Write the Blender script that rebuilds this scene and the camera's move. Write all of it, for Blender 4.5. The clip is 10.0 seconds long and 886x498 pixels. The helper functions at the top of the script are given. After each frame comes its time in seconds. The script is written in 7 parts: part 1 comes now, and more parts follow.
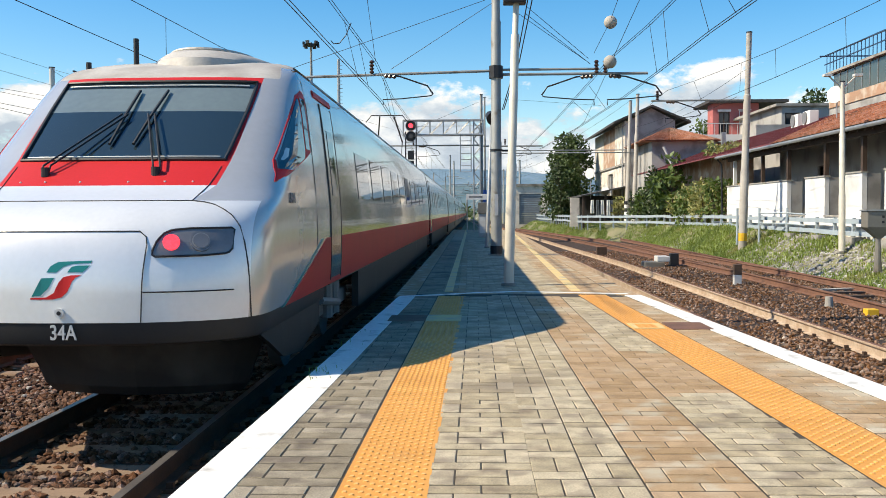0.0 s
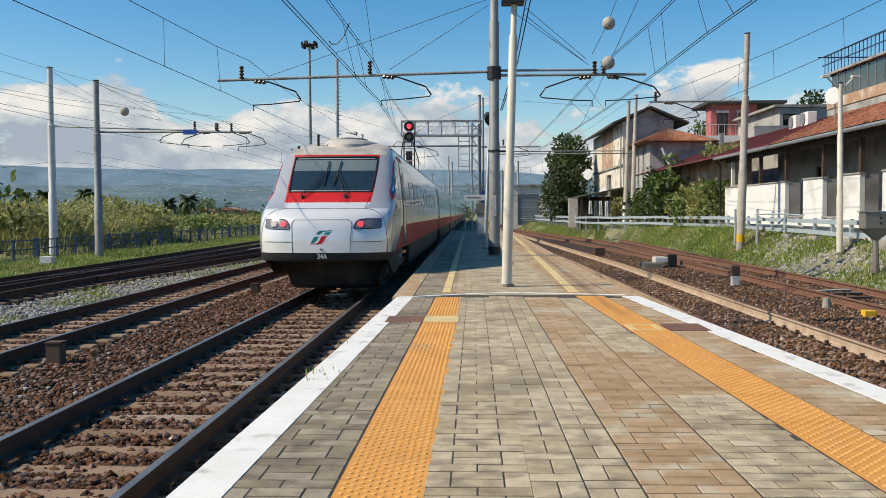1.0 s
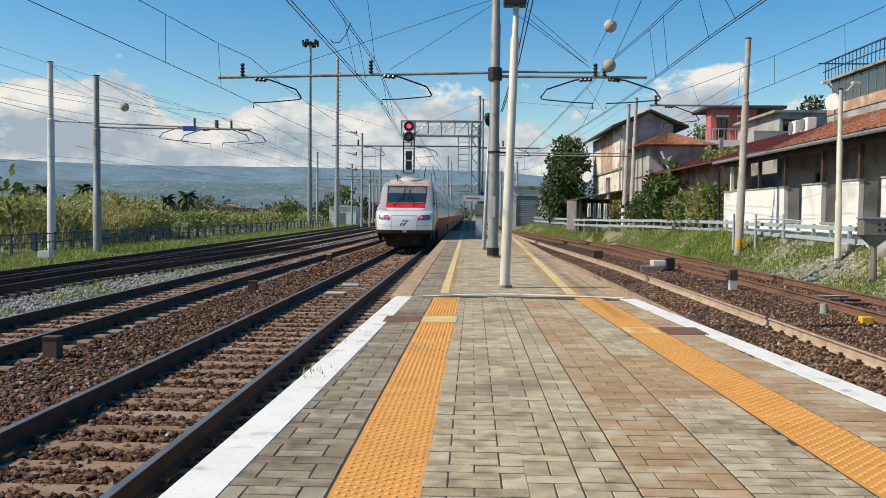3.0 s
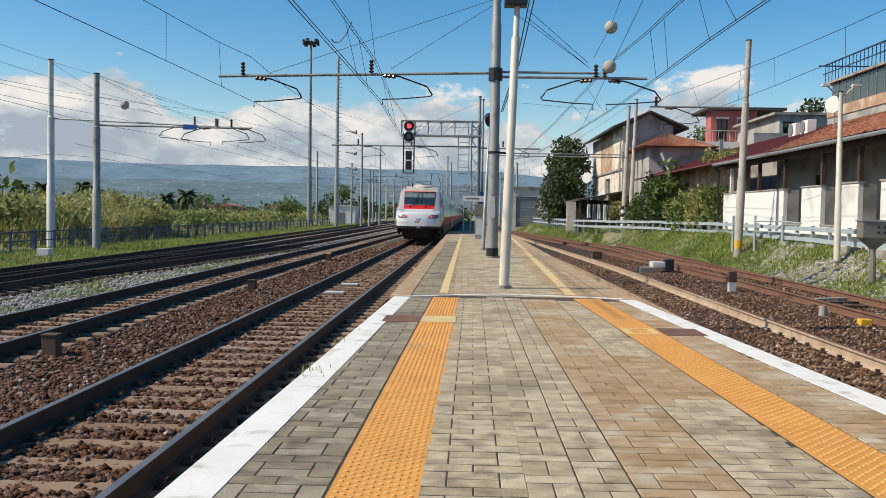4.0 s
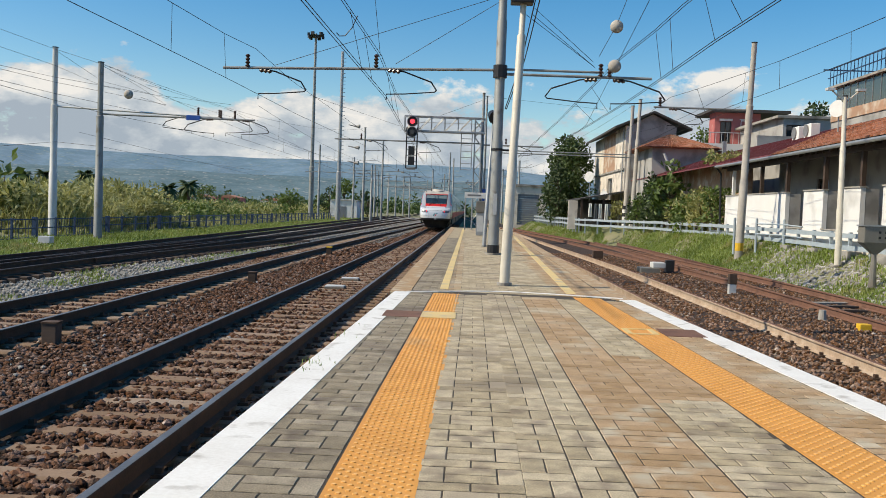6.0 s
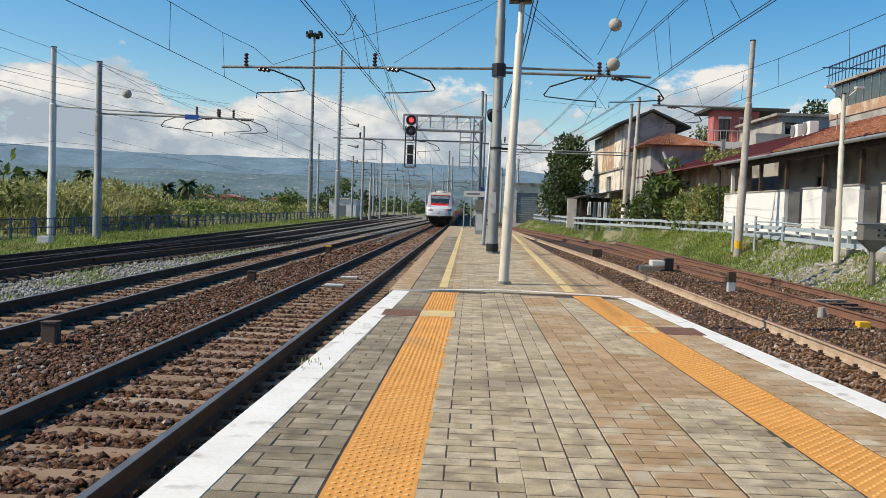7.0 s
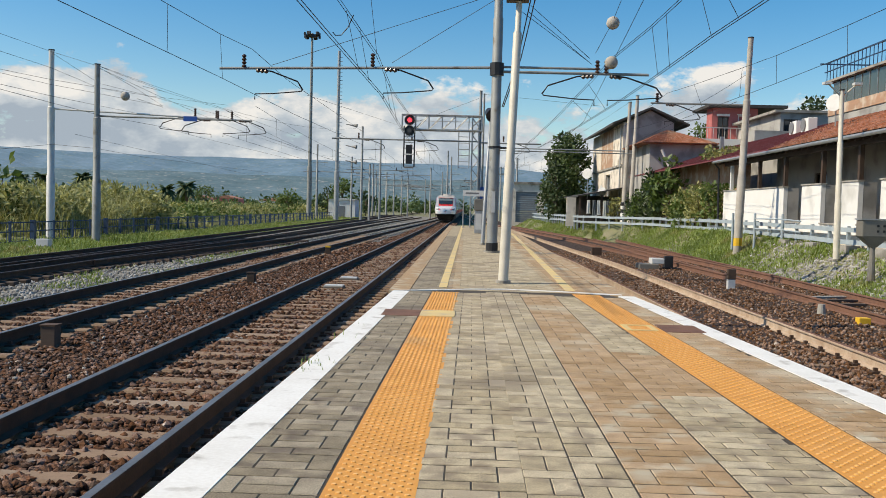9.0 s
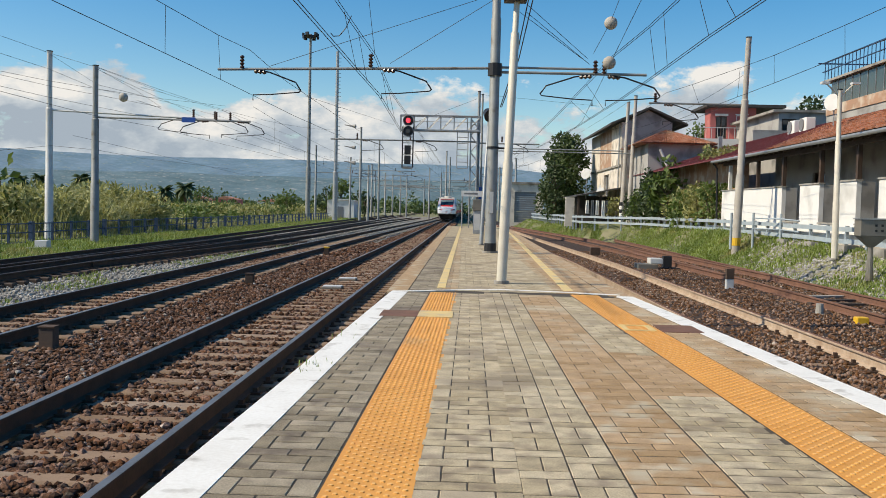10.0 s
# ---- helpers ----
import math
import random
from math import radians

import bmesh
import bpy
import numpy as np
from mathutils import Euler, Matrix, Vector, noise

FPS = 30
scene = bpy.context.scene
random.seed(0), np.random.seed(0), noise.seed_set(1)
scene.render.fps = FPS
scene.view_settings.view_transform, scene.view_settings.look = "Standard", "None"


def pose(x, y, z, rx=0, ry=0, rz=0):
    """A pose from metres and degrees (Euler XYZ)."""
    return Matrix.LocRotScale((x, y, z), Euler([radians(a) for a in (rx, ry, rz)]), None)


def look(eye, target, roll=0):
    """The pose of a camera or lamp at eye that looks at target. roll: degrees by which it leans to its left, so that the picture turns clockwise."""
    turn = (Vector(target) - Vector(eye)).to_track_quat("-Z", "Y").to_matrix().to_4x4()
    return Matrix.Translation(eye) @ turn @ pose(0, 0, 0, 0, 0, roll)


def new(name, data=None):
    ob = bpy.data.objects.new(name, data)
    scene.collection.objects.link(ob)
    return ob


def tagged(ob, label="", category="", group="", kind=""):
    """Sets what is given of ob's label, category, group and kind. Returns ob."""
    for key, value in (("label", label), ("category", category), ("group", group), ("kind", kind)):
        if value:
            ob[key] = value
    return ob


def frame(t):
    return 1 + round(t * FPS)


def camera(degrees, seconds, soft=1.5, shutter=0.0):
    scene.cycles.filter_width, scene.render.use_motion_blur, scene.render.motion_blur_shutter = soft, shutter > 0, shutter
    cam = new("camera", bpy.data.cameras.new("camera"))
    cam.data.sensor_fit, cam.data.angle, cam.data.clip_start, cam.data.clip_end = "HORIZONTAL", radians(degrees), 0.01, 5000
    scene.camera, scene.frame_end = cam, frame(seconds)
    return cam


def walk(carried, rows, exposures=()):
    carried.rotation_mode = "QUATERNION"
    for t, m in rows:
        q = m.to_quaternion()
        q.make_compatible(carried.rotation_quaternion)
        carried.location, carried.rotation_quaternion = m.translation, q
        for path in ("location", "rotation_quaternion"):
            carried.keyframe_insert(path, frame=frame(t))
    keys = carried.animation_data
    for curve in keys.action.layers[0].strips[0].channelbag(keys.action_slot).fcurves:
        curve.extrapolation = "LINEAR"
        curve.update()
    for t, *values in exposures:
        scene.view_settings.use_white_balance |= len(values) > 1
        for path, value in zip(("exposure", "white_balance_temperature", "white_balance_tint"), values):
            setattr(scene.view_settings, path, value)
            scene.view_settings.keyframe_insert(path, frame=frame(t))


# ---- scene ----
cam = camera(52.2, 10.0, soft=0.7)
PATH = (
    (0, (0.0099, 0.0011, 1.2484), (-0.6406, 19.9740, 0.4351), -0.302),
    (0.5, (0.0154, 0.0214, 1.2537), (-0.6184, 19.9952, 0.4495), -0.315),
    (1, (0.0185, 0.0075, 1.2529), (-0.5951, 19.9820, 0.4522), -0.232),
    (1.5, (0.0147, 0.0083, 1.2506), (-0.5680, 19.9839, 0.4541), 0.153),
    (2, (0.0101, 0.0027, 1.2518), (-0.5692, 19.9789, 0.4670), 0.318),
    (2.5, (0.0095, 0.0089, 1.2534), (-0.5726, 19.9847, 0.4592), 0.412),
    (4, (0.0043, 0.0046, 1.2500), (-0.5496, 19.9812, 0.4591), 0.956),
    (4.5, (0.0045, -0.0066, 1.2523), (-0.5701, 19.9684, 0.4327), 1.011),
    (5, (-0.0013, -0.0046, 1.2540), (-0.6041, 19.9700, 0.4456), 1.443),
    (5.5, (-0.0045, -0.0031, 1.2492), (-0.5772, 19.9709, 0.4069), 2.196),
    (7, (-0.0048, -0.0057, 1.2498), (-0.5497, 19.9663, 0.3435), 2.010),
    (7.5, (-0.0081, 0.0025, 1.2518), (-0.5629, 19.9750, 0.3613), 1.916),
    (8, (-0.0027, -0.0018, 1.2530), (-0.5619, 19.9700, 0.3495), 1.737),
    (8.5, (0.0001, -0.0007, 1.2533), (-0.5393, 19.9708, 0.3320), 1.596),
    (9, (-0.0000, 0.0000, 1.2500), (-0.5369, 19.9719, 0.3362), 1.534),
    (9.5, (0.0091, -0.0127, 1.2541), (-0.5100, 19.9602, 0.3527), 1.436),
    (10, (0.0136, -0.0041, 1.2540), (-0.5010, 19.9688, 0.3486), 1.395),
)

walk(cam, [(t, look(eye, target, roll)) for t, eye, target, roll in PATH],
     exposures=((0.0, 0.45, 7150, 10), (0.25, 0.28, 7150, 10), (0.6, 0.04, 7150, 10), (10.0, 0.04, 7150, 10)))

# ---- world and light ----
SUN_DIR = Vector((-1.0, -0.22, 0.95)).normalized()      # from the scene towards the sun


def make_world():
    w = bpy.data.worlds.new("world")
    scene.world = w
    w.use_nodes = True
    nt = w.node_tree
    nt.nodes.clear()
    N, L = nt.nodes.new, nt.links.new
    out = N("ShaderNodeOutputWorld")
    sky = N("ShaderNodeTexSky")
    sky.sky_type = "NISHITA"
    sky.sun_disc = False
    sky.sun_elevation = math.asin(SUN_DIR.z)
    sky.sun_rotation = math.atan2(SUN_DIR.x, SUN_DIR.y)
    sky.air_density, sky.dust_density, sky.ozone_density = 1.0, 0.6, 2.2
    bg = N("ShaderNodeBackground")
    bg.inputs["Strength"].default_value = SKY
    tc = N("ShaderNodeTexCoord")
    sep = N("ShaderNodeSeparateXYZ")
    L(tc.outputs["Generated"], sep.inputs[0])
    # cumulus band: lumpy noise, dense low down, thinning out upwards
    mp = N("ShaderNodeMapping")
    mp.inputs["Scale"].default_value = (1.0, 1.0, 1.9)
    mp.inputs["Location"].default_value = (0.36, 0.1, 0.05)
    L(tc.outputs["Generated"], mp.inputs[0])
    n1 = N("ShaderNodeTexNoise")
    n1.inputs["Scale"].default_value, n1.inputs["Detail"].default_value, n1.inputs["Roughness"].default_value = 7.0, 12.0, 0.6
    L(mp.outputs[0], n1.inputs["Vector"])
    ramp = N("ShaderNodeValToRGB")          # threshold by height
    e = ramp.color_ramp.elements
    e[0].position, e[0].color = 0.0, (0.26, 0.26, 0.26, 1)
    e[1].position, e[1].color = 0.30, (0.9, 0.9, 0.9, 1)
    for p, v in ((0.03, 0.26), (0.07, 0.34), (0.115, 0.47), (0.15, 0.58), (0.2, 0.74)):
        k = ramp.color_ramp.elements.new(p)
        k.color = (v, v, v, 1)
    L(sep.outputs["Z"], ramp.inputs[0])
    sub = N("ShaderNodeMath")
    sub.operation = "SUBTRACT"
    L(n1.outputs["Fac"], sub.inputs[0])
    L(ramp.outputs[0], sub.inputs[1])
    mul = N("ShaderNodeMapRange")
    mul.inputs["From Min"].default_value, mul.inputs["From Max"].default_value = 0.0, 0.055
    L(sub.outputs[0], mul.inputs["Value"])
    # shading inside the clouds: bright where the cloud thins out upwards, grey where more lies above
    up = N("ShaderNodeMapping")
    up.inputs["Scale"].default_value = (1.0, 1.0, 1.9)
    up.inputs["Location"].default_value = (0.36, 0.1, 0.105)
    L(tc.outputs["Generated"], up.inputs[0])
    n2 = N("ShaderNodeTexNoise")
    n2.inputs["Scale"].default_value, n2.inputs["Detail"].default_value, n2.inputs["Roughness"].default_value = 7.0, 12.0, 0.6
    L(up.outputs[0], n2.inputs["Vector"])
    dif = N("ShaderNodeMath")
    dif.operation = "SUBTRACT"
    L(n1.outputs["Fac"], dif.inputs[0])
    L(n2.outputs["Fac"], dif.inputs[1])
    lit = N("ShaderNodeMapRange")
    lit.inputs["From Min"].default_value, lit.inputs["From Max"].default_value = -0.13, 0.17
    L(dif.outputs[0], lit.inputs["Value"])
    cr = N("ShaderNodeValToRGB")
    c = cr.color_ramp.elements
    c[0].position, c[0].color = 0.1, (4.2, 5.2, 6.5, 1)
    c[1].position, c[1].color = 0.85, (9.6, 9.8, 10.0, 1)
    k = c.new(0.5)
    k.color = (6.4, 7.3, 8.3, 1)
    L(lit.outputs[0], cr.inputs[0])
    mix = N("ShaderNodeMix")
    mix.data_type = "RGBA"
    L(mul.outputs[0], mix.inputs["Factor"])
    hs = N("ShaderNodeHueSaturation")
    hs.inputs["Saturation"].default_value, hs.inputs["Value"].default_value = 1.5, 1.68
    L(sky.outputs[0], hs.inputs["Color"])
    L(hs.outputs[0], mix.inputs["A"])
    L(cr.outputs[0], mix.inputs["B"])
    L(mix.outputs["Result"], bg.inputs[0])
    L(bg.outputs[0], out.inputs[0])


SKY = 0.085
make_world()
sun = new("sun", bpy.data.lights.new("sun", "SUN"))
sun.data.energy, sun.data.angle, sun.data.color = 5.0, radians(0.55), (1.0, 0.93, 0.79)
sun.matrix_world = look((0, 0, 40), Vector((0, 0, 40)) - SUN_DIR)

# ---- materials ----
MATS = {}


def mat(name, col, col2=None, rough=0.6, metal=0.0, scale=3.0, fine=40.0, bump=0.15, rand=0.0, coat=0.0, island=0.0,
        stain=None, stain_at=0.62, stain_scale=0.8, emit=0.0, leaf=0.0, stretch=(1, 1, 1), dist=0.01, grain=0.5):
    """Two-scale procedural surface: broad mottling, fine grain with relief, optional stains, optional spread from piece to piece."""
    if name in MATS:
        return MATS[name]
    m = bpy.data.materials.new(name)
    MATS[name] = m
    m.use_nodes = True
    nt = m.node_tree
    N, L = nt.nodes.new, nt.links.new
    b = nt.nodes["Principled BSDF"]
    b.inputs["Roughness"].default_value, b.inputs["Metallic"].default_value = rough, metal
    b.inputs["Coat Weight"].default_value = coat
    col2 = col2 or tuple(v * 0.78 for v in col)
    tc = N("ShaderNodeTexCoord")
    mp = N("ShaderNodeMapping")
    mp.inputs["Scale"].default_value = stretch
    geo = N("ShaderNodeNewGeometry")
    where = geo.outputs["Position"] if rand else tc.outputs["Object"]
    L(where, mp.inputs[0])
    n1 = N("ShaderNodeTexNoise")
    n1.inputs["Scale"].default_value, n1.inputs["Detail"].default_value = scale, 5.0
    n2 = N("ShaderNodeTexNoise")
    n2.inputs["Scale"].default_value, n2.inputs["Detail"].default_value = fine, 3.0
    for n in (n1, n2):
        L(mp.outputs[0], n.inputs["Vector"])
    add = N("ShaderNodeMath")
    add.operation = "MULTIPLY_ADD"
    L(n2.outputs["Fac"], add.inputs[0])
    add.inputs[1].default_value = grain
    L(n1.outputs["Fac"], add.inputs[2])
    mr = N("ShaderNodeMapRange")
    mr.inputs["From Min"].default_value, mr.inputs["From Max"].default_value = 0.25 + grain * 0.5, 0.75 + grain * 0.5
    L(add.outputs[0], mr.inputs["Value"])
    mix = N("ShaderNodeMix")
    mix.data_type = "RGBA"
    mix.inputs["A"].default_value, mix.inputs["B"].default_value = (*col, 1), (*col2, 1)
    L(mr.outputs[0], mix.inputs["Factor"])
    last = mix.outputs["Result"]
    if stain:
        n3 = N("ShaderNodeTexNoise")
        n3.inputs["Scale"].default_value, n3.inputs["Detail"].default_value = stain_scale, 7.0
        L(where, n3.inputs["Vector"])
        r3 = N("ShaderNodeMapRange")
        r3.inputs["From Min"].default_value, r3.inputs["From Max"].default_value = stain_at - 0.08, stain_at + 0.08
        L(n3.outputs["Fac"], r3.inputs["Value"])
        mx = N("ShaderNodeMix")
        mx.data_type = "RGBA"
        mx.inputs["B"].default_value = (*stain, 1)
        L(last, mx.inputs["A"])
        L(r3.outputs[0], mx.inputs["Factor"])
        last = mx.outputs["Result"]
    if rand or island:
        hsv = N("ShaderNodeHueSaturation")
        src = N("ShaderNodeObjectInfo").outputs["Random"] if rand else geo.outputs["Random Per Island"]
        r4 = N("ShaderNodeMapRange")
        k = rand or island
        r4.inputs["To Min"].default_value, r4.inputs["To Max"].default_value = 1 - k, 1 + k
        L(src, r4.inputs["Value"])
        L(r4.outputs[0], hsv.inputs["Value"])
        r5 = N("ShaderNodeMapRange")
        r5.inputs["To Min"].default_value, r5.inputs["To Max"].default_value = 1 + k * 0.5, 1 - k * 0.5
        L(src, r5.inputs["Value"])
        L(r5.outputs[0], hsv.inputs["Saturation"])
        L(last, hsv.inputs["Color"])
        last = hsv.outputs[0]
    L(last, b.inputs["Base Color"])
    if bump:
        bp = N("ShaderNodeBump")
        bp.inputs["Strength"].default_value, bp.inputs["Distance"].default_value = bump, dist
        L(add.outputs[0], bp.inputs["Height"])
        L(bp.outputs[0], b.inputs["Normal"])
    if leaf:          # thin leaves let some light through
        tr = N("ShaderNodeBsdfTranslucent")
        L(last, tr.inputs["Color"])
        ms = N("ShaderNodeMixShader")
        ms.inputs[0].default_value = leaf
        L(b.outputs[0], ms.inputs[1])
        L(tr.outputs[0], ms.inputs[2])
        L(ms.outputs[0], nt.nodes["Material Output"].inputs["Surface"])
    if emit:
        b.inputs["Emission Color"].default_value = (*col, 1)
        b.inputs["Emission Strength"].default_value = emit
    return m


def glass(name, col=(0.02, 0.025, 0.03), rough=0.04):
    m = mat(name, col, rough=rough, bump=0.0, scale=0.6)
    m.node_tree.nodes["Principled BSDF"].inputs["Specular IOR Level"].default_value = 0.7
    return m


CONCRETE = mat("concrete", (0.36, 0.34, 0.30), (0.24, 0.225, 0.2), 0.85, bump=0.3, stain=(0.13, 0.12, 0.1), stain_at=0.6)
PAVER = mat("paver_grey", (0.53, 0.435, 0.285), (0.27, 0.225, 0.15), 0.88, scale=7.0, fine=130, bump=0.45, grain=1.1, rand=0.17, stain=(0.24, 0.19, 0.13), stain_at=0.58, stain_scale=5)
PAVER_DARK = mat("paver_dark", (0.34, 0.285, 0.2), (0.17, 0.14, 0.095), 0.88, scale=7, fine=130, bump=0.45, grain=1.1, rand=0.2, stain=(0.14, 0.11, 0.08), stain_at=0.58, stain_scale=5)
PAVER_TAN = mat("paver_tan", (0.45, 0.305, 0.17), (0.28, 0.185, 0.1), 0.88, scale=7, fine=130, bump=0.45, grain=1.1, rand=0.15, stain=(0.44, 0.375, 0.27), stain_at=0.58, stain_scale=4)
PAVER_FAR = mat("paver_far", (0.52, 0.425, 0.28), (0.27, 0.225, 0.15), 0.88, scale=6, fine=120, bump=0.45, grain=1.1, island=0.17, stain=(0.26, 0.21, 0.145), stain_at=0.58, stain_scale=1.2)
JOINT = mat("joint_sand", (0.07, 0.055, 0.038), (0.035, 0.028, 0.02), 0.95, bump=0.4)
WHITE_PAINT = mat("white_paint", (0.80, 0.79, 0.75), (0.7, 0.68, 0.63), 0.6, scale=3, bump=0.12, stain=(0.36, 0.33, 0.28), stain_at=0.66, stain_scale=4.5, grain=0.9)
TACTILE = mat("tactile_orange", (0.68, 0.315, 0.065), (0.56, 0.25, 0.045), 0.6, scale=2, fine=50, bump=0.1, stain=(0.42, 0.25, 0.1), stain_at=0.66)
YELLOW = mat("yellow_paint", (0.7, 0.52, 0.2), (0.58, 0.44, 0.22), 0.7, scale=3, bump=0.1, stain=(0.38, 0.33, 0.25), stain_at=0.6, stain_scale=2.5)
BALLAST = mat("ballast_brown", (0.175, 0.073, 0.032), (0.036, 0.017, 0.008), 0.92, scale=9, fine=70, bump=0.6, island=0.8, stain=(0.34, 0.29, 0.23), stain_at=0.69, stain_scale=7, grain=0.8)
# shade in the gaps between the loose stones is put into this dark brown
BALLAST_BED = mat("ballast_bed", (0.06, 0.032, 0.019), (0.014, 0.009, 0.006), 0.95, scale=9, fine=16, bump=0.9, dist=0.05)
BALLAST_TAN = mat("ballast_tan", (0.235, 0.115, 0.055), (0.065, 0.034, 0.018), 0.92, scale=9, fine=70, bump=0.6, island=0.7, stain=(0.38, 0.33, 0.27), stain_at=0.67, stain_scale=6, grain=0.8)
RAIL_RED = mat("rail_red_rust", (0.2, 0.095, 0.058), (0.11, 0.055, 0.036), 0.85, scale=4, bump=0.3)
TACTILE_WORN = mat("tactile_worn", (0.82, 0.5, 0.2), (0.7, 0.38, 0.11), 0.6, scale=4, fine=50, bump=0.1)
GRAVEL = mat("gravel_grey", (0.36, 0.345, 0.32), (0.2, 0.19, 0.17), 0.92, scale=6, fine=70, bump=0.5, island=0.4)
GRAVEL_BED = mat("gravel_bed", (0.26, 0.25, 0.22), (0.13, 0.12, 0.1), 0.95, scale=4, fine=16, bump=0.9, dist=0.05)
RAIL_TOP = mat("rail_top", (0.3, 0.27, 0.245), (0.19, 0.165, 0.145), 0.42, 0.7, scale=2, bump=0.03)
RAIL_RUST = mat("rail_rust", (0.085, 0.047, 0.028), (0.04, 0.024, 0.016), 0.85, scale=4, bump=0.3)
RAIL_DULL = mat("rail_dull", (0.07, 0.045, 0.034), (0.04, 0.03, 0.024), 0.6, 0.2, scale=4, bump=0.1)
# sunlight on the rail web is put into this pale colour
RAIL_SUNLIT = mat("rail_sunlit", (0.5, 0.4, 0.3), (0.3, 0.2, 0.13), 0.7, scale=4, bump=0.2)
SLEEPER = mat("sleeper_concrete", (0.27, 0.18, 0.115), (0.17, 0.11, 0.07), 0.9, scale=3, fine=50, bump=0.3, rand=0.2, stain=(0.3, 0.25, 0.2))
SLEEPER_WOOD = mat("sleeper_wood", (0.1, 0.065, 0.045), (0.05, 0.035, 0.027), 0.9, scale=3, fine=30, bump=0.5, rand=0.2, stretch=(0.2, 1, 1))
GALV = mat("galvanised", (0.42, 0.43, 0.43), (0.3, 0.31, 0.31), 0.5, 0.6, scale=4, fine=50, bump=0.08, stain=(0.25, 0.24, 0.22), stain_at=0.68)
MAST_GREY = mat("mast_paint", (0.30, 0.31, 0.30), (0.22, 0.225, 0.215), 0.6, 0.2, scale=3, bump=0.1, stain=(0.16, 0.13, 0.1), stain_at=0.66, stain_scale=3)
MAST_CONC = mat("mast_concrete", (0.44, 0.41, 0.36), (0.33, 0.3, 0.26), 0.85, scale=3, bump=0.2, stain=(0.26, 0.24, 0.2))
CREAM = mat("cream_paint", (0.62, 0.58, 0.48), (0.5, 0.46, 0.38), 0.5, scale=4, bump=0.06, stain=(0.36, 0.31, 0.25), stain_at=0.7)
WIRE = mat("wire", (0.035, 0.035, 0.035), (0.02, 0.02, 0.02), 0.6, 0.3, bump=0)
IRON = mat("dark_iron", (0.03, 0.03, 0.032), (0.018, 0.018, 0.02), 0.5, 0.3, bump=0.05)
INSUL = mat("insulator_brown", (0.06, 0.03, 0.02), (0.04, 0.02, 0.015), 0.3, bump=0.02)
BLUE_SIGN = mat("sign_blue", (0.02, 0.1, 0.42), rough=0.4, bump=0.02)
BLUE_FENCE = mat("fence_blue", (0.025, 0.06, 0.13), (0.018, 0.04, 0.085), 0.5, bump=0.05)
PALE_FENCE = mat("fence_paleblue", (0.36, 0.42, 0.45), (0.28, 0.33, 0.36), 0.6, bump=0.1, stain=(0.3, 0.25, 0.2), stain_at=0.68)
GRASS = mat("grass", (0.28, 0.35, 0.075), (0.15, 0.21, 0.045), 0.8, scale=0.6, fine=8, bump=0, island=0.45, leaf=0.3, stain=(0.36, 0.31, 0.13), stain_at=0.63, stain_scale=0.5)
EARTH = mat("earth", (0.25, 0.215, 0.14), (0.14, 0.15, 0.06), 0.95, scale=0.5, fine=9, bump=0.8, stain=(0.14, 0.15, 0.06), stain_at=0.52, stain_scale=0.6, dist=0.06)
LEAF = mat("leaf", (0.14, 0.2, 0.04), (0.075, 0.12, 0.025), 0.6, scale=1.5, fine=10, bump=0, island=0.4, leaf=0.3)
LEAF_YELLOW = mat("leaf_yellow", (0.44, 0.42, 0.16), (0.22, 0.24, 0.08), 0.6, scale=1.0, fine=10, bump=0, island=0.4, leaf=0.42)
LEAF_DARK = mat("leaf_dark", (0.06, 0.095, 0.028), (0.03, 0.055, 0.017), 0.6, scale=1.0, fine=10, bump=0, island=0.35, leaf=0.2)
LEAF_TREE = mat("leaf_tree", (0.09, 0.14, 0.035), (0.045, 0.075, 0.02), 0.6, scale=0.8, fine=10, bump=0, island=0.45, leaf=0.25)
BARK = mat("bark", (0.13, 0.1, 0.07), (0.07, 0.05, 0.035), 0.95, scale=6, bump=0.5)
PLASTER = mat("plaster_white", (0.74, 0.73, 0.7), (0.66, 0.65, 0.62), 0.85, scale=1.0, bump=0.1, stain=(0.48, 0.47, 0.44), stain_at=0.68, stain_scale=0.7)
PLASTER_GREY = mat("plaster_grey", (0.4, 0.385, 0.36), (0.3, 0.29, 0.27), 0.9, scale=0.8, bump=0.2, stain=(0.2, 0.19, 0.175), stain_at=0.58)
PLASTER_OLD = mat("plaster_old", (0.74, 0.67, 0.57), (0.6, 0.53, 0.44), 0.9, scale=0.9, bump=0.2, stain=(0.3, 0.26, 0.21), stain_at=0.6)
PINK = mat("plaster_pink", (0.46, 0.14, 0.13), (0.38, 0.11, 0.1), 0.85, scale=1, bump=0.1, stain=(0.5, 0.28, 0.25), stain_at=0.68)
BRICK_MASONRY = mat("brick_masonry", (0.42, 0.25, 0.16), (0.32, 0.2, 0.13), 0.9, scale=2, fine=7, bump=0.5, stain=(0.5, 0.42, 0.33), stain_at=0.55, stain_scale=1.4, stretch=(0.4, 0.4, 1.5))
ROOF_TILE = mat("roof_tile", (0.40, 0.15, 0.075), (0.25, 0.1, 0.055), 0.85, scale=2, fine=30, bump=0.3, island=0.25, stain=(0.2, 0.13, 0.09), stain_at=0.6)
ROOF_RED = mat("roof_sheet_red", (0.2, 0.045, 0.045), (0.14, 0.035, 0.035), 0.6, scale=1.5, bump=0.1, stain=(0.12, 0.06, 0.055), stain_at=0.62)
ROOF_DARK = mat("roof_dark", (0.06, 0.055, 0.05), (0.035, 0.033, 0.03), 0.8, bump=0.2)
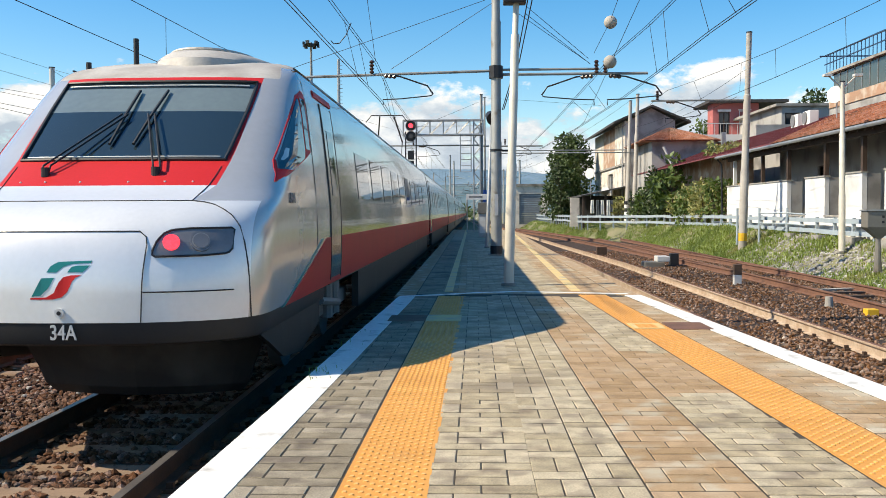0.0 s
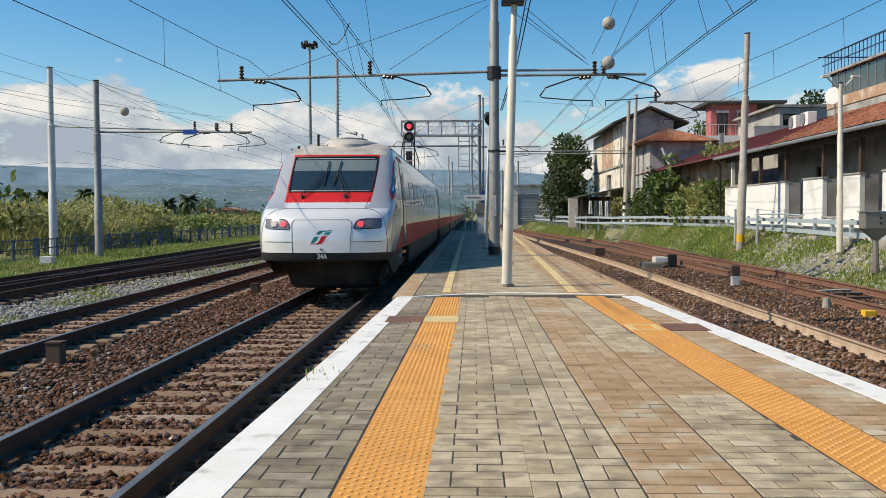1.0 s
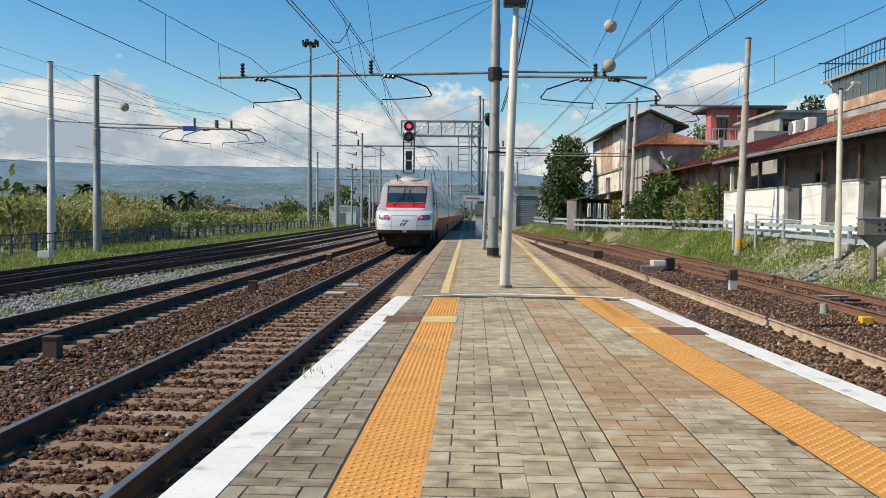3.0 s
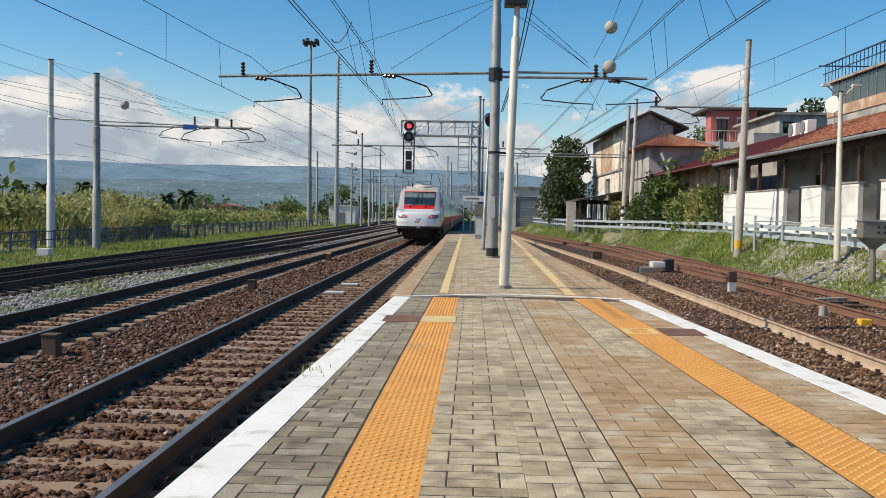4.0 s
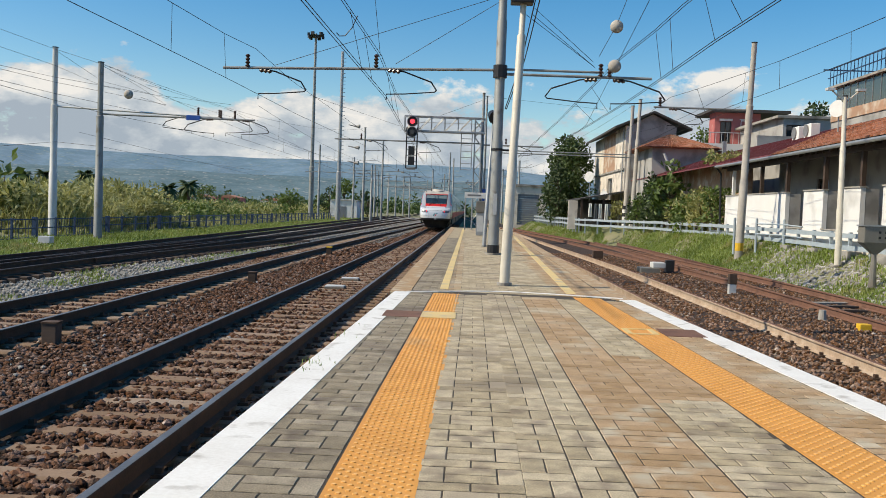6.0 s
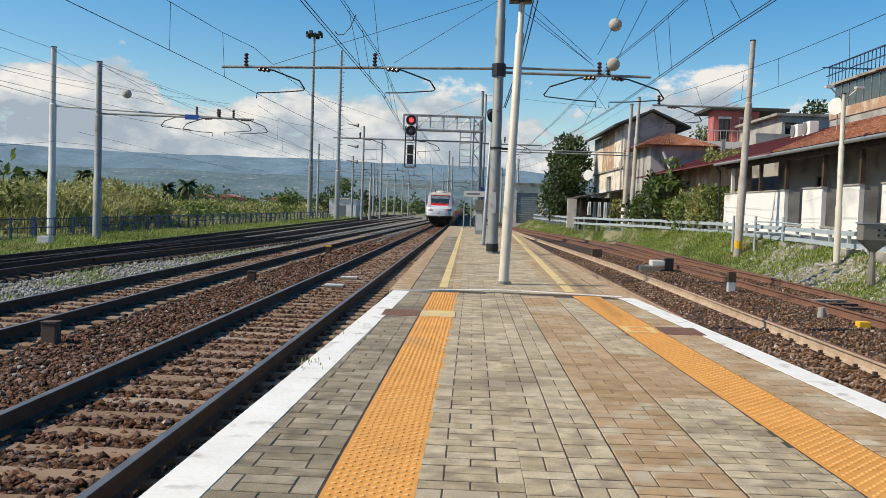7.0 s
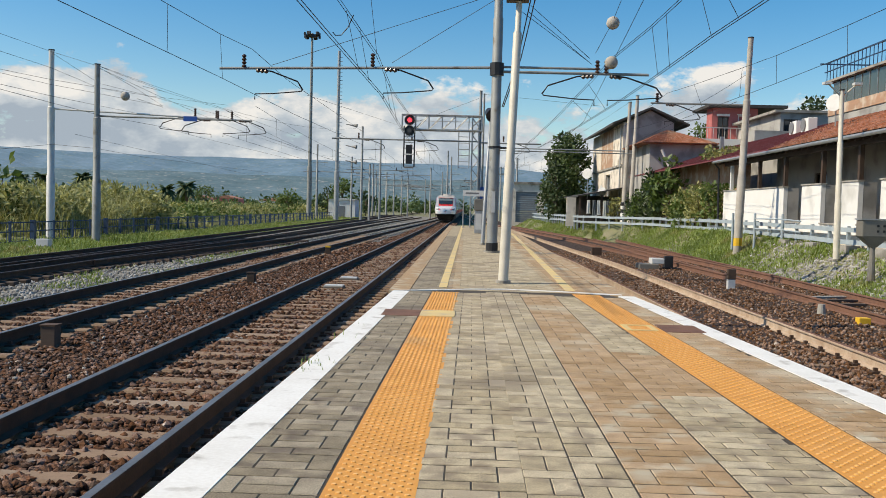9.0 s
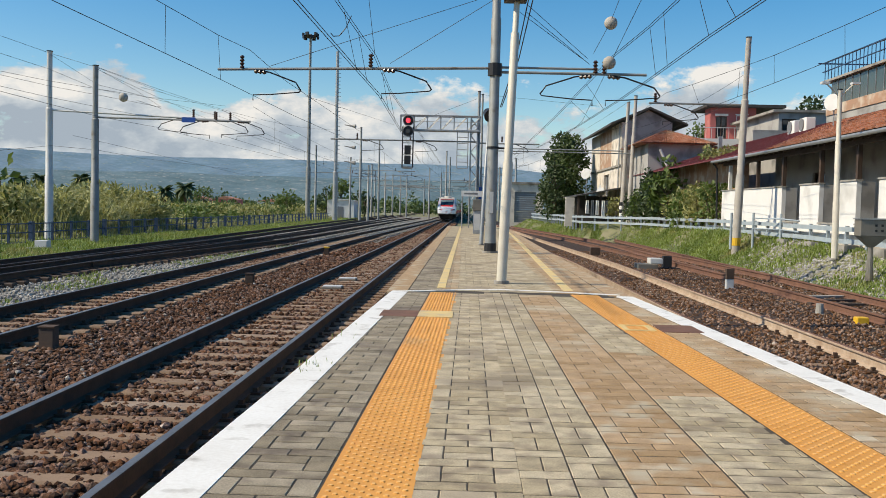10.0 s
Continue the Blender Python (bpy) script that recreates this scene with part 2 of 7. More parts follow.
WOOD_DARK = mat("wood_dark", (0.075, 0.045, 0.03), (0.04, 0.026, 0.018), 0.7, scale=4, bump=0.2)
SHUTTER = mat("shutter_grey", (0.17, 0.185, 0.2), (0.13, 0.145, 0.16), 0.6, scale=2, bump=0.05)
PALE_METAL = mat("pale_metal", (0.6, 0.6, 0.58), (0.5, 0.5, 0.48), 0.5, 0.1, bump=0.04)
STEEL_BOX = mat("steel_box", (0.22, 0.205, 0.175), (0.16, 0.15, 0.125), 0.6, 0.2, bump=0.1, stain=(0.2, 0.15, 0.1))
GLASS = glass("window_glass")
GLASS_GREEN = glass("glass_green", (0.06, 0.085, 0.08), 0.1)
YELLOW_BOX = mat("yellow_box", (0.75, 0.45, 0.03), rough=0.5, bump=0.05)
RED_GLOW = mat("signal_red", (1.0, 0.05, 0.08), rough=0.3, bump=0, emit=1.6)
BLACK = mat("black_paint", (0.012, 0.012, 0.013), rough=0.55, bump=0.03)
# train paint
# the cab's silver paint again, with sunlight on the nose put into the white
T_SUNLIT = mat("train_sunlit", (0.81, 0.805, 0.785), (0.73, 0.725, 0.705), 0.26, 0.25, scale=1.2, fine=25, bump=0.012, coat=0.4, stain=(0.72, 0.7, 0.66), stain_at=0.7)
T_CAB = mat("train_cab", (0.62, 0.595, 0.555), (0.55, 0.525, 0.49), 0.2, 0.45, scale=0.8, fine=12, bump=0.01, coat=0.3)
T_SILVER = mat("train_silver", (0.33, 0.305, 0.275), (0.28, 0.26, 0.235), 0.11, 0.85, scale=0.8, fine=12, bump=0.012, coat=0.3, stain=(0.45, 0.42, 0.37), stain_at=0.66)
T_ROOF = mat("train_roof", (0.5, 0.47, 0.42), (0.36, 0.33, 0.29), 0.6, 0.0, scale=2.5, fine=30, bump=0.06, stain=(0.24, 0.2, 0.17), stain_at=0.6)
T_RED = mat("train_red", (0.56, 0.022, 0.022), (0.47, 0.018, 0.018), 0.5, 0.0, scale=1, bump=0.012)
T_BLACK = mat("train_black", (0.01, 0.01, 0.011), (0.016, 0.015, 0.014), 0.6, bump=0.04, stain=(0.06, 0.055, 0.05), stain_at=0.66)
T_GLASS = glass("train_glass", (0.02, 0.035, 0.045), 0.03)
T_BLIND = mat("train_blind", (0.16, 0.2, 0.195), (0.12, 0.15, 0.15), 0.12, scale=0.8, fine=14, bump=0, coat=0.5)
T_TEAL = mat("train_teal", (0.0, 0.2, 0.19), rough=0.35, bump=0)
T_LAMP = mat("train_lamp_glass", (0.2, 0.2, 0.205), (0.16, 0.16, 0.165), 0.15, 0.2, bump=0, coat=0.6)
T_GREY = mat("train_grey", (0.2, 0.2, 0.2), rough=0.5, bump=0.04)
T_RED.node_tree.nodes["Principled BSDF"].inputs["Specular IOR Level"].default_value = 0.2
TAIL_RED = mat("tail_lamp_red", (0.95, 0.06, 0.09), (0.6, 0.02, 0.03), scale=30, fine=90, rough=0.2, bump=0, emit=0.9)


# ---- builders ----
def mesh_ob(name, bm, material, smooth=False, bevel=0.0):
    if bevel:
        bmesh.ops.bevel(bm, geom=bm.edges[:], offset=bevel, segments=2, affect="EDGES", profile=0.6)
    me = bpy.data.meshes.new(name)
    bm.to_mesh(me)
    bm.free()
    me.materials.append(material)
    if smooth:
        me.polygons.foreach_set("use_smooth", [True] * len(me.polygons))
        me.set_sharp_from_angle(angle=radians(38))
    return new(name, me)


def part(name, bm, material, parent, label="", smooth=False, bevel=0.0):
    ob = mesh_ob(name, bm, material, smooth, bevel)
    ob.parent = parent
    if label:
        tagged(ob, label)
    return ob


def share(name, me, parent, m):
    ob = new(name, me)
    ob.parent = parent
    ob.matrix_basis = m
    return ob


def thing(name, label, category, group="", at=(0, 0, 0), rz=0, kind=""):
    ob = new(name)
    ob.empty_display_size = 0.2
    ob.matrix_basis = pose(*at, 0, 0, rz)
    return tagged(ob, label, category, group, kind)


def box(bm, x0, x1, y0, y1, z0, z1, m=None):
    v = [bm.verts.new((x, y, z)) for z in (z0, z1) for x, y in ((x0, y0), (x1, y0), (x1, y1), (x0, y1))]
    for f in ((3, 2, 1, 0), (4, 5, 6, 7), (0, 1, 5, 4), (1, 2, 6, 5), (2, 3, 7, 6), (3, 0, 4, 7)):
        bm.faces.new([v[i] for i in f])
    if m is not None:
        bmesh.ops.transform(bm, matrix=m, verts=v)
    return bm


def bm_box(*a):
    return box(bmesh.new(), *a)


def tube(bm, pts, r, sides=8, caps=True):
    """A round bar along points; r is one radius or one for each point."""
    rs = [r] * len(pts) if isinstance(r, (int, float)) else r
    pts = [Vector(p) for p in pts]
    rings = []
    for i, p in enumerate(pts):
        d = (pts[min(i + 1, len(pts) - 1)] - pts[max(i - 1, 0)]).normalized()
        a = d.cross(Vector((0, 0, 1)) if abs(d.z) < 0.9 else Vector((0, 1, 0))).normalized()
        b = d.cross(a)
        rings.append([bm.verts.new(p + rs[i] * (a * math.cos(k * math.tau / sides) + b * math.sin(k * math.tau / sides))) for k in range(sides)])
    for q, s in zip(rings, rings[1:]):
        for k in range(sides):
            bm.faces.new((q[k], q[(k + 1) % sides], s[(k + 1) % sides], s[k]))
    if caps:
        bm.faces.new(rings[0][::-1])
        bm.faces.new(rings[-1])
    return bm


def bm_tube(pts, r, sides=8):
    return tube(bmesh.new(), pts, r, sides)


def prism(poly, y0, y1, axis="y"):
    """A closed outline extruded along an axis; outline pairs are (x, z) for y, (y, z) for x, (x, y) for z."""
    bm = bmesh.new()
    put = {"y": lambda p, q: (p[0], q, p[1]), "x": lambda p, q: (q, p[0], p[1]), "z": lambda p, q: (p[0], p[1], q)}[axis]
    a = [bm.verts.new(put(p, y0)) for p in poly]
    b = [bm.verts.new(put(p, y1)) for p in poly]
    n = len(poly)
    bm.faces.new(a)
    bm.faces.new(b[::-1])
    for i in range(n):
        bm.faces.new((a[i], b[i], b[(i + 1) % n], a[(i + 1) % n]))
    bmesh.ops.recalc_face_normals(bm, faces=bm.faces[:])
    return bm


def soup(name, verts, faces, material, smooth=False):
    me = bpy.data.meshes.new(name)
    me.from_pydata(verts, [], faces)
    me.materials.append(material)
    if smooth:
        me.polygons.foreach_set("use_smooth", [True] * len(me.polygons))
    return new(name, me)


def blob(bm, c, r, sub=1):
    g = bmesh.ops.create_icosphere(bm, subdivisions=sub, radius=1.0)
    bmesh.ops.transform(bm, matrix=Matrix.Translation(c) @ Matrix.Diagonal((*(r if isinstance(r, tuple) else (r, r, r)), 1)), verts=g["verts"])
    return bm


# ---- ground ----
RAIL = -0.55            # rail tops


def lerp(a, b, k):
    return a + (b - a) * k


def pl(y, pts):
    """Straight pieces through (y, value) pairs."""
    for (a, u), (b, v) in zip(pts, pts[1:]):
        if y <= b:
            return lerp(u, v, (y - a) / (b - a))
    return pts[-1][1]


def ground_z(x, y):
    base = -0.98
    if x > 5.0 and (x > 8.0 or y > 50):       # bank rising to the yard wall
        k = min(1.0, max(0.0, (x - pl(y, ((30, 10.2), (50, 10.4), (58, 10.4), (63, 9.3), (67, 7.7), (80, 6.7), (110, 5.2)))) / pl(y, ((30, 1.7), (60, 1.3), (110, 1.2)))))
        base = lerp(-0.86, pl(y, ((0, 0.05), (25, 0.2), (43, 0.55), (60, 0.5), (90, 0.15), (110, 0.1), (200, -0.2))), k * k * (3 - 2 * k)) if x < 60 else -0.5
        base += 0.09 * noise.noise((x * 0.5, y * 0.5, 0.3)) * min(1, k * 3)
    elif x < -12.5:
        base = lerp(-0.92, -0.85, min(1, (-12.5 - x) / 4)) + 0.08 * noise.noise((x * 0.3, y * 0.3, 2.0))
    return base


def surf_z(x, y):
    """Height of the laid ground sheet between its grid points near the tracks."""
    i, j = math.floor(x), math.floor((y + 5) / 1.5)
    u, v, y0, y1 = x - i, (y + 5) / 1.5 - j, -5 + 1.5 * j, -3.5 + 1.5 * j
    return lerp(lerp(ground_z(i, y0), ground_z(i + 1, y0), u), lerp(ground_z(i, y1), ground_z(i + 1, y1), u), v)


def make_ground():
    xs = [-2500, -900, -300, -150, -80, -50] + [-35 + i for i in range(77)] + [48, 60, 90, 160, 400, 1200, 2500]
    ys = [-300, -100, -40, -15] + [-5 + 1.5 * i for i in range(75)] + [110, 120, 135, 150, 180, 220, 300, 500, 900, 1800, 4000]
    verts = [(x, y, ground_z(x, y)) for y in ys for x in xs]
    n = len(xs)
    faces = [(j * n + i, j * n + i + 1, (j + 1) * n + i + 1, (j + 1) * n + i) for j in range(len(ys) - 1) for i in range(n - 1)]
    tagged(soup("ground", verts, faces, EARTH, True), "grassy earth ground round the railway yard", "ground", kind="structure")


make_ground()


# ---- platform ----
def edge_left(y):
    return pl(y, ((-20, -1.95), (13.3, -1.085)))


def edge_right(y):
    return pl(y, ((-20, 4.47), (13.5, 2.51)))


def far_left(y):
    return pl(y, ((13.0, -1.15), (64, -1.33)))


def far_right(y):
    return pl(y, ((13.0, 2.46), (64, 2.76)))


def slab(name, left, right, y0, y1, z0, z1, material, n=8):
    """A slab between two side lines, in a few lengths."""
    bm = bmesh.new()
    rows = []
    for i in range(n + 1):
        y = lerp(y0, y1, i / n)
        rows.append([bm.verts.new((x, y, z)) for x, z in ((left(y), z0), (right(y), z0), (right(y), z1), (left(y), z1))])
    for a, b in zip(rows, rows[1:]):
        for k in range(4):
            bm.faces.new((a[k], b[k], b[(k + 1) % 4], a[(k + 1) % 4]))
    bm.faces.new(rows[0])
    bm.faces.new(rows[-1][::-1])
    bmesh.ops.recalc_face_normals(bm, faces=bm.faces[:])
    return bm


platform = thing("pavement", "paved station platform with white painted edges", "platform", kind="structure")
part("platform_body", slab("b", edge_left, edge_right, -20, 13.35, -1.0, -0.055, CONCRETE), CONCRETE, platform)
part("platform_body", slab("b", far_left, far_right, 13.36, 64, -1.0, -0.055, CONCRETE), CONCRETE, platform)
part("joint_bed", slab("b", lambda y: edge_left(y) + 0.2, lambda y: edge_right(y) - 0.2, -20, 13.35, -0.05, -0.0035, JOINT), JOINT, platform)
part("joint_bed", slab("b", lambda y: far_left(y) + 0.25, lambda y: far_right(y) - 0.25, 13.36, 64, -0.05, -0.0045, JOINT), JOINT, platform)
part("edge_stone", slab("b", edge_left, lambda y: edge_left(y) + 0.245, -20, 13.35, -0.1, 0.004, WHITE_PAINT), WHITE_PAINT, platform, "white painted platform edge")
part("edge_stone", slab("b", lambda y: edge_right(y) - 0.24, edge_right, -20, 13.5, -0.1, 0.004, WHITE_PAINT), WHITE_PAINT, platform, "white painted platform edge")
part("edge_stone", slab("b", far_left, lambda y: far_left(y) + 0.3, 13.36, 64, -0.1, 0.002, PAVER_TAN), PAVER_TAN, platform, "bare stone platform edge")
part("edge_stone", slab("b", lambda y: far_right(y) - 0.3, far_right, 13.51, 64, -0.1, 0.002, PAVER_TAN), PAVER_TAN, platform, "bare stone platform edge")


def tact_left(y):
    return -0.645 + 0.0105 * y


def tact_right(y):
    return 1.985 - 0.029 * y


L_, W_ = 0.25, 0.125     # paver length and width


def paver_mesh(name, lx, ly, material):
    bm = bm_box(-lx / 2 + 0.0035, lx / 2 - 0.0035, -ly / 2 + 0.008, ly / 2 - 0.008, -0.05, 0.0)
    top = [e for e in bm.edges if all(v.co.z > -0.01 for v in e.verts)]
    bmesh.ops.bevel(bm, geom=top, offset=0.003, segments=1, affect="EDGES")
    bm.faces.ensure_lookup_table()
    me = bpy.data.meshes.new(name)
    bm.to_mesh(me)
    bm.free()
    me.materials.append(material)
    return me


class Paving:
    """Lays pavers one by one: the nearest as pieces of their own, the others joined."""

    def __init__(self):
        self.meshes, self.rest, self.count = {}, {}, 0

    def lay(self, x, y, lx, ly, material, turn=0.0):
        z = random.uniform(-0.0008, 0.0016)
        tilt = (random.gauss(0, 0.25), random.gauss(0, 0.25), math.degrees(turn) + random.gauss(0, 0.3))
        near = 4.0 < y < 6.0 and -1.2 < x < 2.5 and self.count < 300
        if near:
            key = (round(lx, 3), round(ly, 3), material.name)
            if key not in self.meshes:
                self.meshes[key] = paver_mesh("paver", lx, ly, material)
            share("paver", self.meshes[key], platform, pose(x, y, z, *tilt))
            self.count += 1
        else:
            self.rest.setdefault(material.name, []).append((x, y, z, lx, ly, turn))

    def join(self):
        for name, items in self.rest.items():
            verts, faces = [], []
            for x, y, z, lx, ly, turn in items:
                k = len(verts)
                ax, ay, b = lx / 2 - 0.0035, ly / 2 - 0.0075, 0.003
                c, s = math.cos(turn), math.sin(turn)
                tx, ty = random.gauss(0, 0.003), random.gauss(0, 0.003)
                for d, h in ((0, -0.02), (0, -b), (b, 0)):
                    for px, py in ((-ax + d, -ay + d), (ax - d, -ay + d), (ax - d, ay - d), (-ax + d, ay - d)):
                        verts.append((x + c * px - s * py, y + s * px + c * py, z + h + tx * px + ty * py))
                for q in (0, 4):
                    for i in range(4):
                        faces.append((k + q + i, k + q + (i + 1) % 4, k + q + 4 + (i + 1) % 4, k + q + 4 + i))
                faces.append((k + 8, k + 9, k + 10, k + 11))
            base = {"paver_grey": PAVER_FAR, "paver_dark": PAVER_DARK_FAR, "paver_tan": PAVER_TAN_FAR}[name]
            ob = soup("pavers", verts, faces, base)
            ob.parent = platform
            tagged(ob, kind="stuff")


PAVER_DARK_FAR = mat("paver_dark_far", (0.34, 0.285, 0.2), (0.17, 0.14, 0.095), 0.88, scale=6, fine=120, bump=0.45, grain=1.1, island=0.2, stain=(0.14, 0.11, 0.08), stain_at=0.58, stain_scale=1.2)
PAVER_TAN_FAR = mat("paver_tan_far", (0.45, 0.305, 0.17), (0.28, 0.185, 0.1), 0.88, scale=6, fine=120, bump=0.45, grain=1.1, island=0.15, stain=(0.44, 0.375, 0.27), stain_at=0.58, stain_scale=1.0)


def lay_strip(p, left, cols, y0, y1, material, phase=0.0):
    """One strip of the weave: a course of stretchers, then uprights (with a stacked pair between where two lengths wide)."""
    y = y0 + phase
    while y < y1:
        x, turn = left(y), -math.atan((left(y + 1) - left(y)))
        for k in range(cols):
            p.lay(x + L_ * (k + 0.5), y + W_ / 2, L_, W_, material(x, y), turn)
        yy, x = y + W_, left(y + W_)
        if cols == 1:
            for k in (0.5, 1.5):
                p.lay(x + W_ * k, yy + L_ / 2, W_, L_, material(x, yy), turn)
        else:
            p.lay(x + W_ / 2, yy + L_ / 2, W_, L_, material(x, yy), turn)
            for c in range(cols - 1):
                for k in (0.5, 1.5):
                    p.lay(x + W_ + L_ * (c + 0.5), yy + W_ * k, L_, W_, material(x, yy), turn)
            p.lay(x + W_ + L_ * (cols - 1) + W_ / 2, yy + L_ / 2, W_, L_, material(x, yy), turn)
        y += 1.5 * L_


def lay_bond(p, left, right, y0, y1, material):
    """Half-bond courses across a strip, cut at both sides."""
    y, n = y0, 0
    while y < y1:
        a, b = left(y + W_ / 2), right(y + W_ / 2)
        x = a - (L_ / 2 if n % 2 else 0)
        while x < b - 0.02:
            u, v = max(a, x), min(b, x + L_)
            if v - u > 0.03:
                p.lay((u + v) / 2, y + W_ / 2, v - u, W_, material((u + v) / 2, y))
            x += L_
        y += W_
        n += 1


def lay_paving():
    p = Paving()
    grey, dark, tan = (lambda x, y: PAVER), (lambda x, y: PAVER_DARK), (lambda x, y: PAVER_TAN)
    y0, y1 = -4.28, 13.2
    a = lambda y: tact_left(y) + 0.415
    lay_strip(p, lambda y: tact_left(y) - 2 * L_ - 0.006, 2, y0, y1, dark, 0.1)
    lay_strip(p, lambda y: lerp(a(y), -0.212, 0.6), 2, y0, y1, grey)
    lay_strip(p, lambda y: 0.292, 1, y0, y1, grey, 0.22)
    lay_strip(p, lambda y: 0.543, 1, y0, y1, grey, 0.12)
    # the tan field between the weave and the other tactile strip, narrowing with the platform
    lay_strip(p, lambda y: 0.797, 2, y0, y1, tan, 0.05)
    lay_bond(p, lambda y: 1.302, lambda y: tact_right(y) - 0.01, y0, y1, lambda x, y: PAVER if noise.noise((x * 0.8, y * 0.5, 7)) > -0.05 else PAVER_TAN)
    lay_bond(p, lambda y: tact_right(y) + 0.42, lambda y: edge_right(y) - 0.25, y0, y1, tan)
    # the far platform
    far = lambda x, y: PAVER if -0.2 < x < 1.5 else PAVER_DARK if x < -0.3 else PAVER_TAN
    lay_bond(p, lambda y: far_left(y) + 0.31, lambda y: far_right(y) - 0.31, 13.75, 40.0, far)
    p.join()
    part("far_paving", slab("b", lambda y: far_left(y) + 0.31, lambda y: far_right(y) - 0.31, 40, 63.9, -0.04, -0.001, PAVER_FAR), PAVER_FAR, platform)


def tactile(name, left, y0, y1, label):
    """A tactile strip in tiles set with staggered domes."""
    verts, faces = [], []
    y = y0
    while y < y1 - 0.01:
        e = min(y + 0.4, y1)
        k = len(verts)
        for yy, g in ((y + 0.002, 0), (e - 0.002, 0)):
            for xx in (left(yy) + 0.002, left(yy) + 0.41):
                verts += [(xx, yy, 0.0), (xx, yy, -0.03)]
        faces += [(k, k + 2, k + 6, k + 4), (k, k + 1, k + 3, k + 2), (k + 4, k + 6, k + 7, k + 5), (k, k + 4, k + 5, k + 1), (k + 2, k + 3, k + 7, k + 6)]
        for j in range(int(round((e - y) / 0.04))):
            for i in range(5):
                cx, cy = left(y + j * 0.04) + 0.037 + i * 0.075 + (0.0375 if j % 2 else 0), y + 0.02 + j * 0.04
                q = len(verts)
                for r, h in ((0.015, 0.0), (0.0105, 0.005)):
                    verts += [(cx + r * math.cos(t * math.tau / 6), cy + r * math.sin(t * math.tau / 6), h) for t in range(6)]
                faces += [(q + t, q + (t + 1) % 6, q + 6 + (t + 1) % 6, q + 6 + t) for t in range(6)]
                faces.append(tuple(q + 6 + t for t in range(6)))
        y += 0.4
    ob = soup(name, verts, faces, TACTILE)
    ob.data.materials.append(TACTILE_WORN)
    ob.data.polygons.foreach_set("material_index", [1 if len(q) == 6 else 0 for q in faces])
    ob.parent = platform
    tagged(ob, label)


# ---- tracks ----
RAIL_OUT = [(-0.075, 0), (-0.075, 0.012), (-0.012, 0.03), (-0.009, 0.128), (-0.036, 0.14), (-0.036, 0.165), (-0.03, 0.172),
            (0.03, 0.172), (0.036, 0.165), (0.036, 0.14), (0.009, 0.128), (0.012, 0.03), (0.075, 0.012), (0.075, 0)]


def rail_bar(parent, line, side, y0, y1, step, foot, top=RAIL, mats=(RAIL_RUST, RAIL_TOP)):
    n = max(1, round((y1 - y0) / step))
    ys = [lerp(y0, y1, i / n) for i in range(n + 1)]
    web, head = bmesh.new(), bmesh.new()
    for bm, prof in ((web, RAIL_OUT), (head, [(-0.031, 0.166), (-0.031, 0.1735), (0.031, 0.1735), (0.031, 0.166)])):
        rings = []
        for y in ys:
            x = line(y) + side
            rings.append([bm.verts.new((x + u, y, top - 0.172 + w)) for u, w in prof])
        for a, b in zip(rings, rings[1:]):
            for i in range(len(prof)):
                bm.faces.new((a[i], a[(i + 1) % len(prof)], b[(i + 1) % len(prof)], b[i]))
        bm.faces.new(rings[0])
        bm.faces.new(rings[-1][::-1])
        bmesh.ops.recalc_face_normals(bm, faces=bm.faces[:])
    r = part("rail", web, mats[0], parent)
    part("rail_head", head, mats[1], r, "worn rail head")


def track(label, line, y0, y1, sleepers_to, spacing=0.6, step=200.0, material=None, mats=(RAIL_RUST, RAIL_TOP), drop=0.0, half=1.2):
    t = thing("railway_track", label, "railway track", "tracks of the station", kind="structure")
    for s in (-0.7535, 0.7535):
        rail_bar(t, line, s, y0, y1, step, 0, RAIL - drop, mats)
    bm = bmesh.new()
    for x0, x1 in ((-half, half),):
        box(bm, x0, x1, -0.12, 0.12, -0.16, 0.0)
    bmesh.ops.bevel(bm, geom=bm.edges[:], offset=0.02, segments=1, affect="EDGES")
    me = bpy.data.meshes.new("sleeper")
    bm.to_mesh(me)
    bm.free()
    me.materials.append(material or SLEEPER)
    clip = bpy.data.meshes.new("rail_clip")
    b2 = bm_box(-0.06, 0.06, -0.05, 0.05, 0.0, 0.03)
    box(b2, -0.025, 0.025, -0.025, 0.025, 0.03, 0.075)
    b2.to_mesh(clip)
    b2.free()
    clip.materials.append(RAIL_RUST)
    y, n = y0 + 0.3, 0
    while y < sleepers_to:
        a = -math.degrees(math.atan(line(y + 0.5) - line(y - 0.5)))
        sl = share("sleeper", me, t, pose(line(y), y, RAIL - drop - 0.185, 0, 0, a + random.gauss(0, 0.4)))
        if y < 16:
            for s in (-0.865, -0.64, 0.64, 0.865):
                share("rail_clip", clip, sl, pose(s, 0, 0.001))
        y += spacing
        n += 1
    return t


MAIN = lambda y: -3.01
SECOND = lambda y: pl(y, ((-20, -6.75), (30, -6.93), (52, -6.7), (84, -6.1), (140, -5.1), (420, -4.6)))
THIRD = lambda y: pl(y, ((-20, -11.5), (45, -11.75), (100, -12.4), (300, -16)))
FOURTH = lambda y: pl(y, ((-20, -12.3), (25, -12.65), (60, -13.4), (120, -15), (200, -17)))
LINK = lambda y: pl(y, ((26, -11.6), (36, -10.8), (48, -10.0), (64, -9.85), (113, -9.8), (160, -9.0)))
RIGHT1 = lambda y: pl(y, ((-20, 5.4), (8, 4.66), (32, 4.6), (37, 4.46), (56, 3.9), (77, 3.4), (140, 1.6), (400, -6)))
